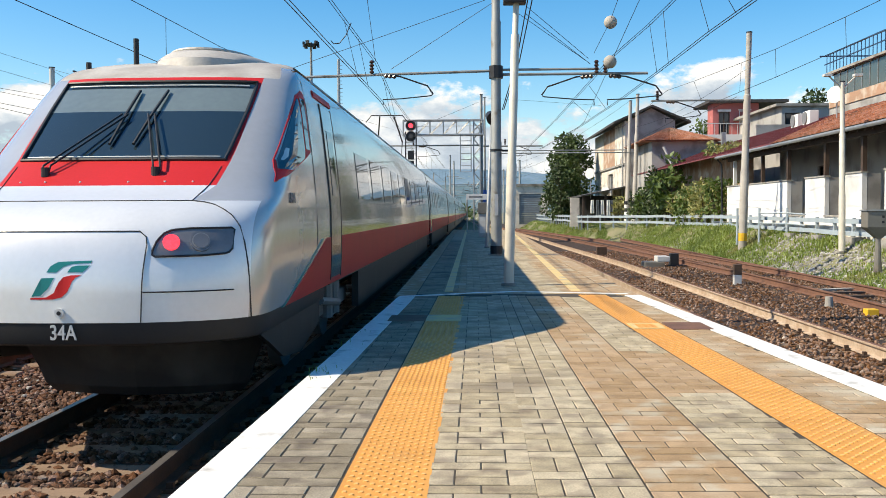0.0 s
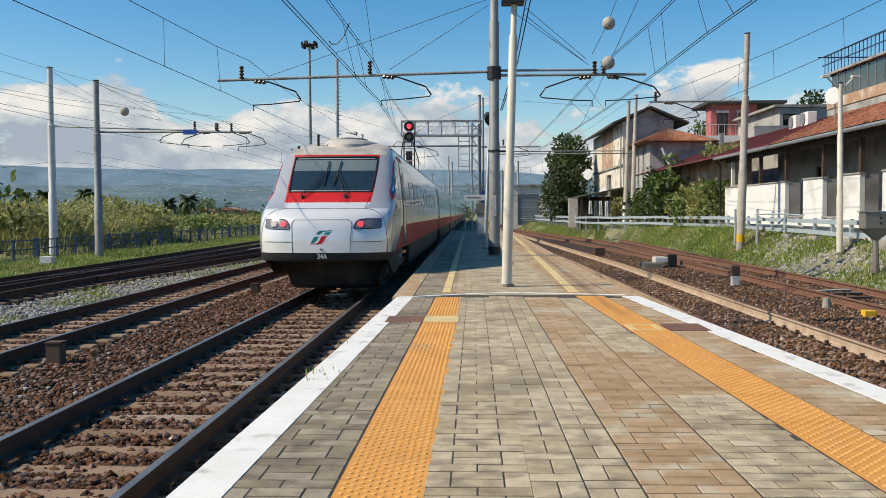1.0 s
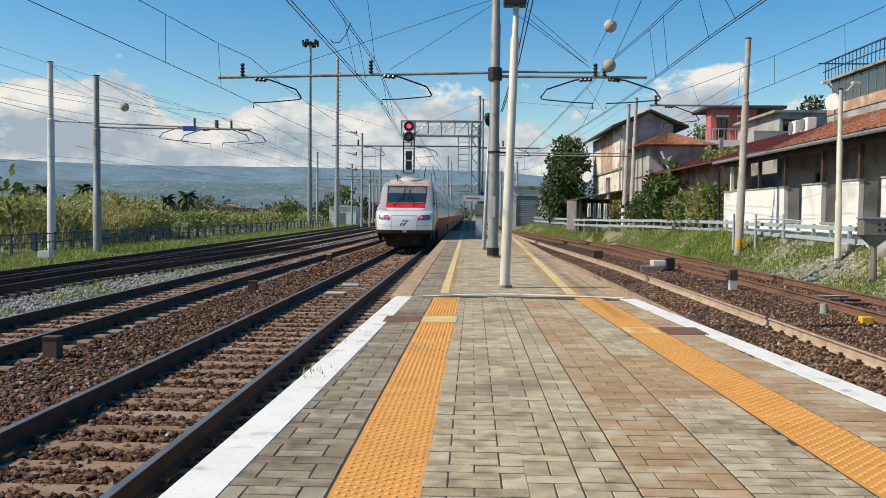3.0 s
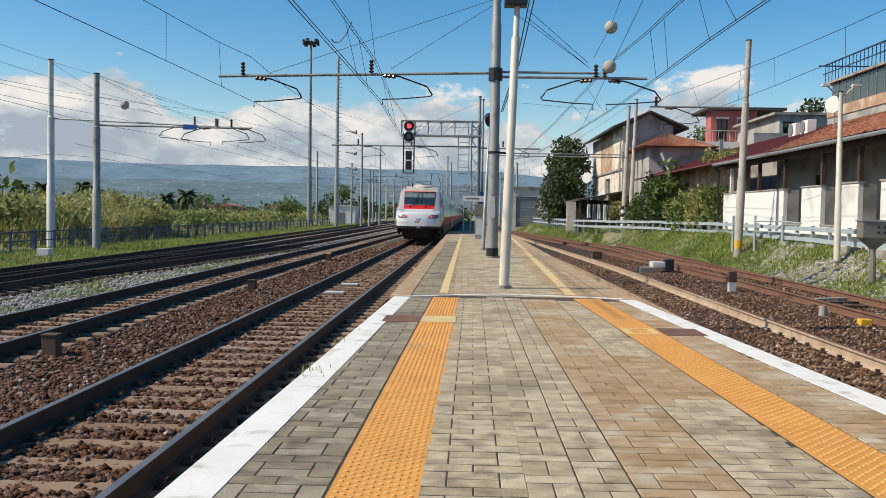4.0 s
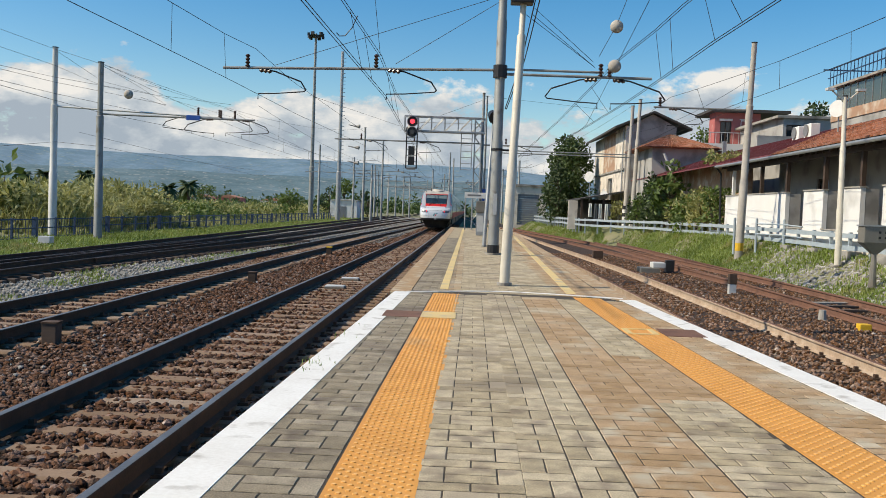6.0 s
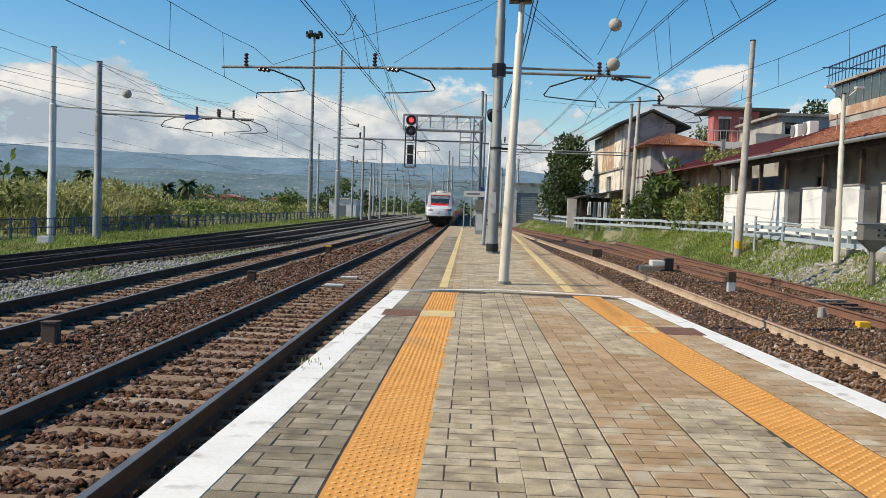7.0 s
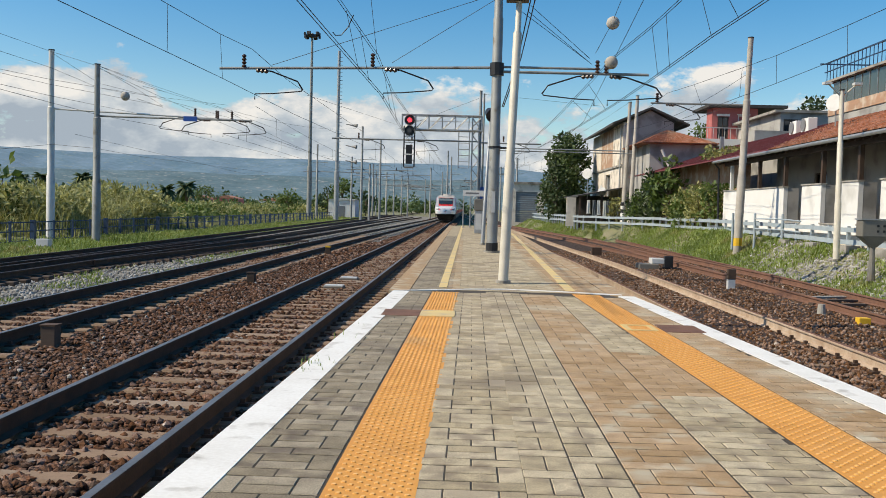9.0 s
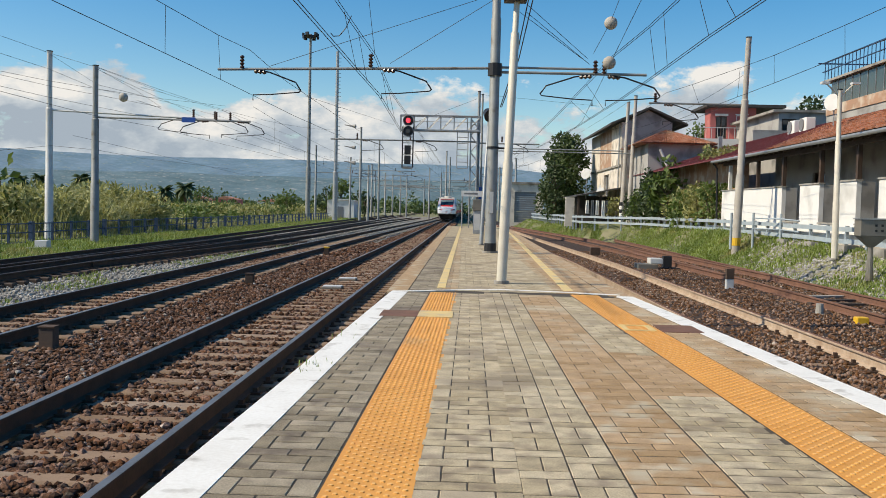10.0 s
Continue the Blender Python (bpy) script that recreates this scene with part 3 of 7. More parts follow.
RIGHT2 = lambda y: pl(y, ((-20, 7.4), (12, 8.42), (17, 8.58), (26.5, 8.68), (36, 8.4), (45.7, 7.96), (60, 7.28), (74, 6.2), (100, 4.1)))
RIGHT3 = lambda y: pl(y, ((24, 8.68), (27, 8.7), (36.6, 8.87), (50, 9.1), (62, 9.2)))


def rail_side(y):
    """The outermost track centre towards the bank."""
    return max(RIGHT1(y), RIGHT2(y), RIGHT3(y) if 26 < y < 61 else 0)


def rock(seed):
    rnd = random.Random(seed)
    bm = bmesh.new()
    bmesh.ops.create_icosphere(bm, subdivisions=1, radius=1.0)
    out = [tuple(Vector(v.co) * rnd.uniform(0.72, 1.15)) for v in bm.verts], [tuple(v.index for v in f.verts) for f in bm.faces]
    bm.free()
    return np.array(out[0]), out[1]


def scatter_stones(name, label, material, count, place, size, seed, lift=0.35):
    """Loose stones as one mesh; place(rnd) gives a spot on the bed."""
    rng = np.random.default_rng(seed)
    rnd = random.Random(seed)
    protos = [rock(seed * 10 + i) for i in range(6)]
    verts, faces, k = [], [], 0
    for i in range(count):
        x, y, z = place(rnd)
        pv, pf = protos[i % 6]
        s = size * (0.6 + 0.8 * rnd.random() ** 2)
        a = rnd.random() * 6.28
        c, sn = math.cos(a), math.sin(a)
        q = pv * (s * rnd.uniform(0.7, 1.2), s * rnd.uniform(0.7, 1.1), s * rnd.uniform(0.5, 0.95))
        t = np.stack((q[:, 0] * c - q[:, 1] * sn + x, q[:, 0] * sn + q[:, 1] * c + y, q[:, 2] + z + s * lift), 1)
        verts.append(t)
        faces += [(f[0] + k, f[1] + k, f[2] + k) for f in pf]
        k += len(pv)
    ob = soup(name, np.concatenate(verts).tolist(), faces, material)
    return tagged(ob, label, "ballast", kind="stuff")


def bed(name, label, left, right, y0, y1, z, material, n=60, m=10):
    verts = []
    for j in range(n + 1):
        y = lerp(y0, y1, (j / n) ** 1.6)
        for i in range(m + 1):
            x = lerp(left(y), right(y), i / m)
            verts.append((x, y, z - (0.12 if i in (0, m) else 0) + 0.03 * noise.noise((x * 2, y * 2, 5))))
    faces = [(j * (m + 1) + i, j * (m + 1) + i + 1, (j + 1) * (m + 1) + i + 1, (j + 1) * (m + 1) + i) for j in range(n) for i in range(m)]
    return tagged(soup(name, verts, faces, material, True), label, "ballast", kind="structure")


def near_y(rnd, a, b):
    """More stones close by than far off."""
    return a * (b / a) ** rnd.random()


def grey_from(y):
    """Where the brown bed of the main line gives way to pale gravel."""
    return pl(y, ((-20, -8.4), (36, -8.4), (50, -4.9), (300, -4.6)))


def make_tracks():
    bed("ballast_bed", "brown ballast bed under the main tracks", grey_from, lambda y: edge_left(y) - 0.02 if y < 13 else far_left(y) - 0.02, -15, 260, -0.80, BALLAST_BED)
    bed("gravel_bed", "pale grey gravel between the tracks", lambda y: FOURTH(y) - 1.3, lambda y: grey_from(y) + 0.1, -15, 200, -0.84, GRAVEL_BED)
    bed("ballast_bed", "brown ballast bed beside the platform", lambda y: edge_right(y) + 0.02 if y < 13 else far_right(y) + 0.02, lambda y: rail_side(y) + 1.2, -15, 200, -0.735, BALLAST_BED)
    track("main line track with brown sleepers beside the platform", MAIN, -12, 420, 70)
    track("second track with brown sleepers in ballast", SECOND, -12, 420, 60, step=8)
    rust = (RAIL_RUST, RAIL_DULL)
    track("rusty dark side track beyond the gravel", THIRD, -12, 300, 50, step=6, material=SLEEPER_WOOD, mats=rust)
    track("rusty dark side track beside the grass", FOURTH, -12, 200, 50, step=6, material=SLEEPER_WOOD, mats=rust)
    track("rusty connecting track across the gravel", LINK, 26, 160, 50, step=5, material=SLEEPER_WOOD, mats=rust)
    track("curved track beside the platform with sunlight painted on its rail sides", RIGHT1, -12, 300, 50, step=2, mats=(RAIL_SUNLIT, RAIL_RED))
    red_rust = (RAIL_RED, RAIL_RED)
    track("rusty side track turning out from the curve", RIGHT2, -12, 100, 60, step=2, material=SLEEPER_WOOD, mats=red_rust)
    track("rusty siding running along the grassy bank", RIGHT3, 26.5, 61, 60, spacing=0.9, step=2, material=SLEEPER_WOOD, mats=red_rust)
    rails = (-3.76, -2.26, -7.47, -5.97)

    def spot_left(rnd):
        while True:
            y = near_y(rnd, 3.2, 34)
            x = rnd.uniform(grey_from(y), (edge_left(y) if y < 13 else far_left(y)) - 0.05)
            if min(abs(x - r) for r in rails) > 0.11:
                between = abs(x - MAIN(y)) < 0.66 or abs(x - SECOND(y)) < 0.66
                on = ((y + 11.7) % 0.6) / 0.6
                if between and (on < 0.17 or on > 0.83) and rnd.random() < 0.6:
                    continue
                return x, y, -0.785 + (0.0 if not between else 0.022)

    def spot_right(rnd):
        while True:
            y = near_y(rnd, 6.0, 45)
            x = rnd.uniform((edge_right(y) if y < 13 else far_right(y)) + 0.05, rail_side(y) + 1.5)
            if min(abs(x - RIGHT1(y) - s) for s in (-0.75, 0.75)) > 0.11 and min(abs(x - RIGHT2(y) - s) for s in (-0.75, 0.75)) > 0.1:
                return x, y, -0.735

    def spot_gravel(rnd):
        y = near_y(rnd, 8, 110)
        return rnd.uniform(FOURTH(y) - 1.0, grey_from(y) + 0.2), y, -0.83

    scatter_stones("ballast_stones", "loose brown ballast stones between the rails", BALLAST, 52000, spot_left, 0.037, 3)
    def spot_far(rnd):
        while True:
            y = near_y(rnd, 30, 120)
            x = rnd.uniform(grey_from(y), far_left(min(y, 63)) - 0.05)
            if min(abs(x - r - (0 if r > -5 else SECOND(y) + 6.72)) for r in rails) > 0.13:
                return x, y, -0.8

    scatter_stones("ballast_stones", "loose brown ballast stones farther down the line", BALLAST, 11000, spot_far, 0.075, 6)
    scatter_stones("ballast_stones", "loose tan ballast stones beside the platform", BALLAST_TAN, 34000, spot_right, 0.031, 4)
    scatter_stones("gravel_stones", "pale grey gravel stones", GRAVEL, 17000, spot_gravel, 0.043, 5)


# ---- the train ----
# nose profile on the centre line: height over the rails, distance behind the tip
CENTRE = ((0.97, -0.2), (1.3, -0.19), (1.55, -0.14), (1.7, -0.06), (1.78, 0.02), (1.86, 0.14), (1.92, 0.30), (2.01, 0.56), (2.26, 1.0), (2.55, 1.37),
          (2.84, 1.74), (3.11, 2.08), (3.2, 2.24), (3.29, 2.48), (3.42, 3.0), (3.52, 3.6))


def side_x(w, z):
    """Half width of the body at a height: it leans in above the waist."""
    return w * (1.0 - 0.035 * min(1.0, max(0.0, (1.25 - z) / 0.6)) - 0.105 * max(0.0, (z - 1.75) / 1.45) ** 1.35)


BODY = [(z, side_x(1.40, z)) for z in (0.97, 1.15, 1.35, 1.6, 1.85, 2.1, 2.4, 2.7, 2.95)] + [(3.12, 1.25), (3.2, 1.225), (3.27, 1.19), (3.33, 1.14), (3.38, 1.08), (3.43, 0.98), (3.48, 0.78), (3.51, 0.5), (3.52, 0.0)]


def body_x(z):
    return max(0.02, pl(z, BODY))


def level(z):
    """The nose cut level: tip, half width, length of the rounding and its squareness."""
    tip = sum(pl(min(3.52, max(0.97, z + d)), CENTRE) for d in (-0.03, 0.0, 0.03)) / 3
    return tip, body_x(z), pl(z, ((0.9, 0.8), (1.9, 0.8), (2.2, 0.72), (3.1, 0.6), (3.5, 0.3))), pl(z, ((0.9, 2.6), (1.9, 2.6), (2.3, 3.0), (3.5, 3.0)))


def skin_y(x, z):
    tip, w, l, p = level(z)
    return tip + l * (1 - max(0.0, 1 - min(1.0, abs(x) / w) ** p) ** (1 / p))


def skin_x(y, z):
    tip, w, l, p = level(z)
    if y >= tip + l:
        return w
    return w * max(0.0, 1 - max(0.0, min(1.0, 1 - (y - tip) / l)) ** p) ** (1 / p)


LEVELS = (1.0, 1.08, 1.15, 1.22, 1.3, 1.4, 1.5, 1.6, 1.67, 1.72, 1.76, 1.8, 1.84, 1.87, 1.9, 1.94, 1.98, 2.03, 2.1, 2.18, 2.26, 2.36, 2.46, 2.56, 2.66, 2.745, 2.84, 2.92, 3.0, 3.07, 3.13, 3.18,
          3.22, 3.26, 3.3, 3.34, 3.38, 3.42, 3.45, 3.48, 3.5, 3.52)
JOINT_Z, RED_Z, GLASS_Z, BLIND_Z = 1.9, (2.03, 3.13), (2.26, 3.07), (2.745, 3.0)


def nose_grid():
    """Points of one half of the nose skin, level by level, with their normals."""
    rows = []
    for z in LEVELS:
        tip, w, l, p = level(z)
        g = min(pl(z, ((1.0, 0.78), (1.9, 0.78), (2.26, 0.89), (2.76, 0.93), (3.6, 0.945))), w * 0.74)
        r = min(pl(z, ((1.0, 0.82), (1.9, 0.82), (2.03, 0.915), (2.39, 0.95), (3.6, 0.985))), w * 0.79)
        xs = [g * k / 5 for k in range(6)] + [r]
        row = [(x, min(3.6, skin_y(x, z)), z) for x in xs]
        t0 = math.asin(min(1.0, (r / w) ** (p / 2)))
        for k in range(1, 11):
            t = lerp(t0, math.pi / 2, k / 10)
            row.append((w * math.sin(t) ** (2 / p), min(3.6, tip + l * (1 - max(0.0, math.cos(t)) ** (2 / p))), z))
        y = row[-1][1]
        row += [(w, lerp(y, 3.6, k / 6), z) for k in range(1, 7)]
        rows.append([Vector(q) for q in row])
    normals = []
    for i, row in enumerate(rows):
        out = []
        for j, q in enumerate(row):
            a = rows[min(i + 1, len(rows) - 1)][j] - rows[max(i - 1, 0)][j]
            b = row[min(j + 1, len(row) - 1)] - (row[j - 1] if j else Vector((-row[1].x, row[1].y, row[1].z)))
            n = a.cross(b)
            n = n.normalized() if n.length > 1e-7 else Vector((0, 0, 1))
            out.append(-n if n.dot(Vector((q.x, -1.0, 0.6))) < 0 else n)
        normals.append(out)
    return rows, normals


def skin_part(name, grid, keep, material, parent, label, sides=(1, -1)):
    """The cells of the nose skin for which keep(z, j) holds, as one sheet with the normals of the whole."""
    rows, normals = grid
    verts, norms, faces, made = [], [], [], {}
    for s in sides:
        def vert(i, j):
            if (s, i, j) not in made:
                made[s, i, j] = len(verts)
                q, n = rows[i][j], normals[i][j]
                verts.append((s * q.x, q.y, q.z))
                norms.append((s * n.x, n.y, n.z))
            return made[s, i, j]

        for i in range(len(rows) - 1):
            z = (rows[i][0].z + rows[i + 1][0].z) / 2
            for j in range(len(rows[i]) - 1):
                if keep(z, j):
                    f = (vert(i, j), vert(i, j + 1), vert(i + 1, j + 1), vert(i + 1, j))
                    faces.append(f if s == 1 else f[::-1])
    ob = soup(name, verts, faces, material, True)
    ob.data.normals_split_custom_set_from_vertices(norms)
    ob.parent = parent
    return tagged(ob, label)


def side_panel(y0, y1, z0, z1, lift, side, slant=0.0, n=4, yy=None):
    """A sheet that follows the body side; slant shifts its front edge back with height."""
    bm = bmesh.new()
    rows = []
    for i in range(n + 1):
        z = lerp(z0, z1, i / n)
        a, b = (y0 + slant * (i / n), y1) if yy is None else yy(z)
        rows.append([bm.verts.new((side * (skin_x(y, z) + lift), y, z)) for y in (lerp(a, b, k / 4) for k in range(5))])
    back = [[bm.verts.new((v.co.x - side * (lift + 0.02), v.co.y, v.co.z)) for v in r] for r in rows]
    for i in range(n):
        for c in range(4):
            bm.faces.new((rows[i][c], rows[i][c + 1], rows[i + 1][c + 1], rows[i + 1][c]))
        for c in (0, 4):
            bm.faces.new((rows[i][c], rows[i + 1][c], back[i + 1][c], back[i][c]))
    for i in (0, n):
        for c in range(4):
            bm.faces.new((rows[i][c], rows[i][c + 1], back[i][c + 1], back[i][c]))
    bmesh.ops.recalc_face_normals(bm, faces=bm.faces[:])
    return bm


def text_mesh(body, size, depth=0.004):
    cu = bpy.data.curves.new("lettering", "FONT")
    cu.body, cu.size, cu.extrude, cu.align_x, cu.align_y = body, size, depth, "CENTER", "CENTER"
    cu.offset = size * 0.012
    ob = bpy.data.objects.new("lettering", cu)
    scene.collection.objects.link(ob)
    me = bpy.data.meshes.new_from_object(ob.evaluated_get(bpy.context.evaluated_depsgraph_get()))
    bpy.data.objects.remove(ob)
    return me


def bogie(parent, y, side=1):
    bm = bmesh.new()
    for dy in (-1.35, 1.35):
        for s in (-1, 1):
            tube(bm, [(s * 0.68, y + dy, 0.445), (s * 0.82, y + dy, 0.445)], 0.44, 18)
            box(bm, s * 0.85 - 0.12, s * 0.85 + 0.12, y + dy - 0.2, y + dy + 0.2, 0.3, 0.62)
    for s in (-1, 1):
        box(bm, s * 1.0 - 0.1, s * 1.0 + 0.1, y - 1.7, y + 1.7, 0.5, 0.7)
        tube(bm, [(s * 1.12, y - 0.3, 0.45), (s * 1.12, y - 0.3, 0.9)], 0.09, 10)
        tube(bm, [(s * 1.12, y + 0.3, 0.45), (s * 1.12, y + 0.3, 0.9)], 0.09, 10)
        tube(bm, [(s * 1.2, y - 1.2, 0.75), (s * 1.2, y + 0.2, 0.6)], 0.05, 8)
    part("bogie", bm, T_GREY, parent, "dark grey bogie with wheels")


def make_train():
    t = thing("train", "silver, white and red high-speed train with lit tail lamps", "train")
    grid = nose_grid()
    glazed = lambda z, j: GLASS_Z[0] < z < GLASS_Z[1] and j < 5
    blind = lambda z, j: BLIND_Z[0] < z < BLIND_Z[1] and j < 5
    red = lambda z, j: RED_Z[0] < z < RED_Z[1] and j < 6 and not glazed(z, j)
    module = lambda z, j: z < JOINT_Z and j < 12
    hood = lambda z, j: JOINT_Z < z < RED_Z[0] and j < 6
    roof = lambda z, j: z > RED_Z[1] and j < 9 or z > 3.3
    pillar = lambda z, j: not (glazed(z, j) or red(z, j) or module(z, j) or hood(z, j) or roof(z, j))
    f = skin_part("front_panel", grid, module, T_SUNLIT, t, "nose panel, silver paint whitened for the sunlight on it")
    skin_part("hood", grid, hood, T_SUNLIT, t, "nose hood, silver paint whitened for the sunlight on it")
    skin_part("red_surround", grid, red, T_RED, t, "red band round the windscreen")
    skin_part("windscreen", grid, lambda z, j: glazed(z, j) and not blind(z, j), T_GLASS, t, "dark sloping windscreen")
    skin_part("sun_blind", grid, blind, T_BLIND, t, "pale blind behind the upper windscreen")
    skin_part("cab_roof", grid, roof, T_ROOF, t, "weathered grey cab roof")
    for s in (1, -1):
        skin_part("cab_side", grid, pillar, T_CAB, t, "silver cab side", (s,))
    nose_y = lambda x, z: skin_y(x, z) - 0.004
    # panel joints and the coupler hatch outline
    bm = bmesh.new()
    hatch = [(-0.585, 1.0), (-0.6, 1.4), (-0.615, 1.57), (-0.6, 1.63), (-0.55, 1.67), (0.55, 1.67), (0.6, 1.63), (0.615, 1.57), (0.6, 1.4), (0.585, 1.0)]
    hatch = [(lerp(p[0], q[0], k / 8), lerp(p[1], q[1], k / 8)) for p, q in zip(hatch, hatch[1:]) for k in range(9)]
    part("panel_joint", tube(bm, [(x, nose_y(x, z), z) for x, z in hatch], 0.0045, 5), BLACK, f)
    corner = ((0.0, 1.9), (0.4, 1.9), (0.7, 1.9), (0.83, 1.9), (0.93, 1.888), (1.007, 1.869), (1.09, 1.83), (1.152, 1.789), (1.225, 1.70), (1.265, 1.58), (1.294, 1.396), (1.304, 1.2), (1.306, 1.0))
    for s in (-1, 1):
        part("panel_joint", bm_tube([(s * x, nose_y(x, 1.222), 1.222) for x in (0.6, 0.7, 0.8, 0.9, 1.0, 1.1, 1.16, 1.21)], 0.0055, 5), BLACK, f)
        part("panel_joint", bm_tube([(s * x, nose_y(x, z), z) for x, z in corner], 0.0055, 5), BLACK, f)
        part("hood_joint", bm_tube([(s * x, nose_y(x, z), z) for x, z in ((0.825, 1.9), (0.84, 1.96), (0.86, 2.03), (0.88, 2.14), (0.885, 2.2))], 0.004, 5), BLACK, t)
        # black bar drawn as the shadow under the roof gutter
        part("roof_joint", bm_tube([(s * (body_x(3.3) + 0.002), y, 3.3) for y in (2.75, 3.0, 3.3, 3.6)], 0.012, 5), BLACK, t)
        part("cab_joint", bm_tube([(s * (skin_x(2.72, z) + 0.001), 2.72, z) for z in (1.0, 1.3, 1.7, 2.1, 2.5, 2.9, 3.15, 3.28)], 0.005, 5), BLACK, t)
        for x in (0.2, 0.5, 0.72):
            part("rivet", blob(bmesh.new(), (s * x, nose_y(x, 2.06) + 0.002, 2.06), 0.011, 1), PALE_METAL, t)
    # logo strokes, number and the small eyelet
    lx, ly = 0.005, nose_y(0, 1.26) - 0.006
    sh = lambda pts: [(lx + x, 1.315 + z) for x, z in pts]
    def emblem(pts, material, label):
        bm = bmesh.new()
        pts = sh(pts)
        fine_pts = [(lerp(p[0], q[0], k / 3), lerp(p[1], q[1], k / 3)) for p, q in zip(pts, pts[1:] + pts[:1]) for k in range(3)]
        front = [bm.verts.new((x, nose_y(x, z) + 0.001, z)) for x, z in fine_pts]
        back = [bm.verts.new((x, nose_y(x, z) + 0.02, z)) for x, z in fine_pts]
        bm.faces.new(front)
        for i in range(len(front)):
            j = (i + 1) % len(front)
            bm.faces.new((front[i], front[j], back[j], back[i]))
        bmesh.ops.triangulate(bm, faces=[f for f in bm.faces if len(f.verts) > 4])
        bmesh.ops.recalc_face_normals(bm, faces=bm.faces[:])
        part("emblem", bm, material, f, label)

    emblem([(-0.109, 0.057), (-0.082, 0.102), (-0.025, 0.134), (0.225, 0.143), (0.218, 0.125), (0.077, 0.118), (0.014, 0.098), (-0.036, 0.057)], T_TEAL, "green emblem stroke")
    emblem([(0.045, 0.057), (0.077, 0.098), (0.118, 0.107), (0.209, 0.107), (0.159, 0.057)], T_TEAL, "green emblem stroke")
    emblem([(-0.216, -0.12), (-0.145, 0.014), (-0.05, 0.018), (-0.091, -0.057), (-0.15, -0.114)], T_TEAL, "green emblem stroke")
    emblem([(-0.225, -0.141), (-0.225, -0.13), (-0.105, -0.125), (-0.05, -0.093), (-0.014, -0.016), (0.02, 0.023), (0.077, 0.036), (0.152, 0.036), (0.111, 0.02), (0.089, -0.002), (0.05, -0.084), (0.009, -0.125), (-0.059, -0.141)], T_RED, "red emblem stroke")
    ly = nose_y(0, 1.075) - 0.006
    eye = part("eyelet", bm_tube([(0, ly - 0.012, 1.075), (0, ly + 0.02, 1.075)], 0.035, 14), PALE_METAL, f)
    part("eyelet_hole", bm_tube([(0, ly - 0.015, 1.075), (0, ly, 1.075)], 0.016, 10), BLACK, eye)
    # black valance round the nose, side skirts and the plough behind
    plan = [(x, skin_y(x, 1.0)) for x in (0, 0.2, 0.4, 0.6, 0.75, 0.9, 1.0, 1.1, 1.2, 1.27, 1.33, 1.365, body_x(1.0))] + [(body_x(1.0), y) for y in (0.9, 1.5, 2.4, 3.3)]
    val = bmesh.new()
    loop = [(-x, y) for x, y in reversed(plan[1:])] + plan
    rws2 = [[val.verts.new((x * k, y + back, z)) for x, y in loop] for z, k, back in ((1.0, 0.992, 0.006), (0.9, 0.99, 0.012), (0.84, 0.975, 0.03), (0.82, 0.95, 0.07))]
    for a, b in zip(rws2, rws2[1:]):
        for c in range(len(loop) - 1):
            val.faces.new((a[c], b[c], b[c + 1], a[c + 1]))
    bmesh.ops.recalc_face_normals(val, faces=val.faces[:])
    part("valance", val, T_BLACK, t, "black front valance with soot", smooth=True)
    bm = bmesh.new()
    rws2 = [[bm.verts.new((x * w, 1.25 + 0.25 * x * x + back, z)) for x in (-1, -0.85, -0.5, 0, 0.5, 0.85, 1)] for z, w, back in ((0.83, 1.22, -0.12), (0.62, 1.1, -0.05), (0.4, 1.0, 0.0), (0.24, 0.95, 0.03), (0.16, 0.88, 0.08))]
    for a, b in zip(rws2, rws2[1:]):
        for c in range(6):
            bm.faces.new((a[c], b[c], b[c + 1], a[c + 1]))
    ex = bmesh.ops.extrude_face_region(bm, geom=bm.faces[:])
    bmesh.ops.translate(bm, verts=[v for v in ex["geom"] if isinstance(v, bmesh.types.BMVert)], vec=(0, 0.06, 0))
    bmesh.ops.recalc_face_normals(bm, faces=bm.faces[:])
    part("plough", bm, T_BLACK, t, "black plough plate under the nose")
    for s in (-1, 1):
        bm = prism([(0.5, 0.82), (3.3, 0.82), (3.3, 0.6), (2.2, 0.42), (1.4, 0.5), (0.8, 0.72)], s * 1.27, s * 1.31, "x")
        part("skirt", bm, T_BLACK, t, "black side skirt behind the nose")
    me = text_mesh("34A", 0.155)
    me.materials.append(PALE_METAL)
    share("number", me, t, pose(0.02, -0.2, 0.925, 90, 0, 0) @ Matrix.Diagonal((0.78, 1, 1, 1)))
    me = text_mesh("34A", 0.13)
    me.materials.append(T_GREY)
    share("number", me, t, pose(skin_x(1.42, 1.93) + 0.012, 1.42, 1.93, 90, 0, 88))
    # lamps
    for s in (-1, 1):
        # housing that follows the curved nose, in columns from the hatch to the corner
        house, rim_pts, cols2 = bmesh.new(), [], []
        for k in range(25):
            x = lerp(0.66, 1.195, k / 24)
            top = pl(x, ((0.66, 1.53), (0.68, 1.59), (0.72, 1.65), (0.78, 1.678), (0.9, 1.688), (1.175, 1.69), (1.195, 1.675)))
            low = pl(x, ((0.66, 1.495), (0.675, 1.483), (1.0, 1.487), (1.15, 1.497), (1.185, 1.51), (1.195, 1.53)))
            cols2.append([house.verts.new((s * x, nose_y(x, lerp(low, top, q / 6)) - 0.004, lerp(low, top, q / 6))) for q in range(7)])
            rim_pts.append((x, low, top))
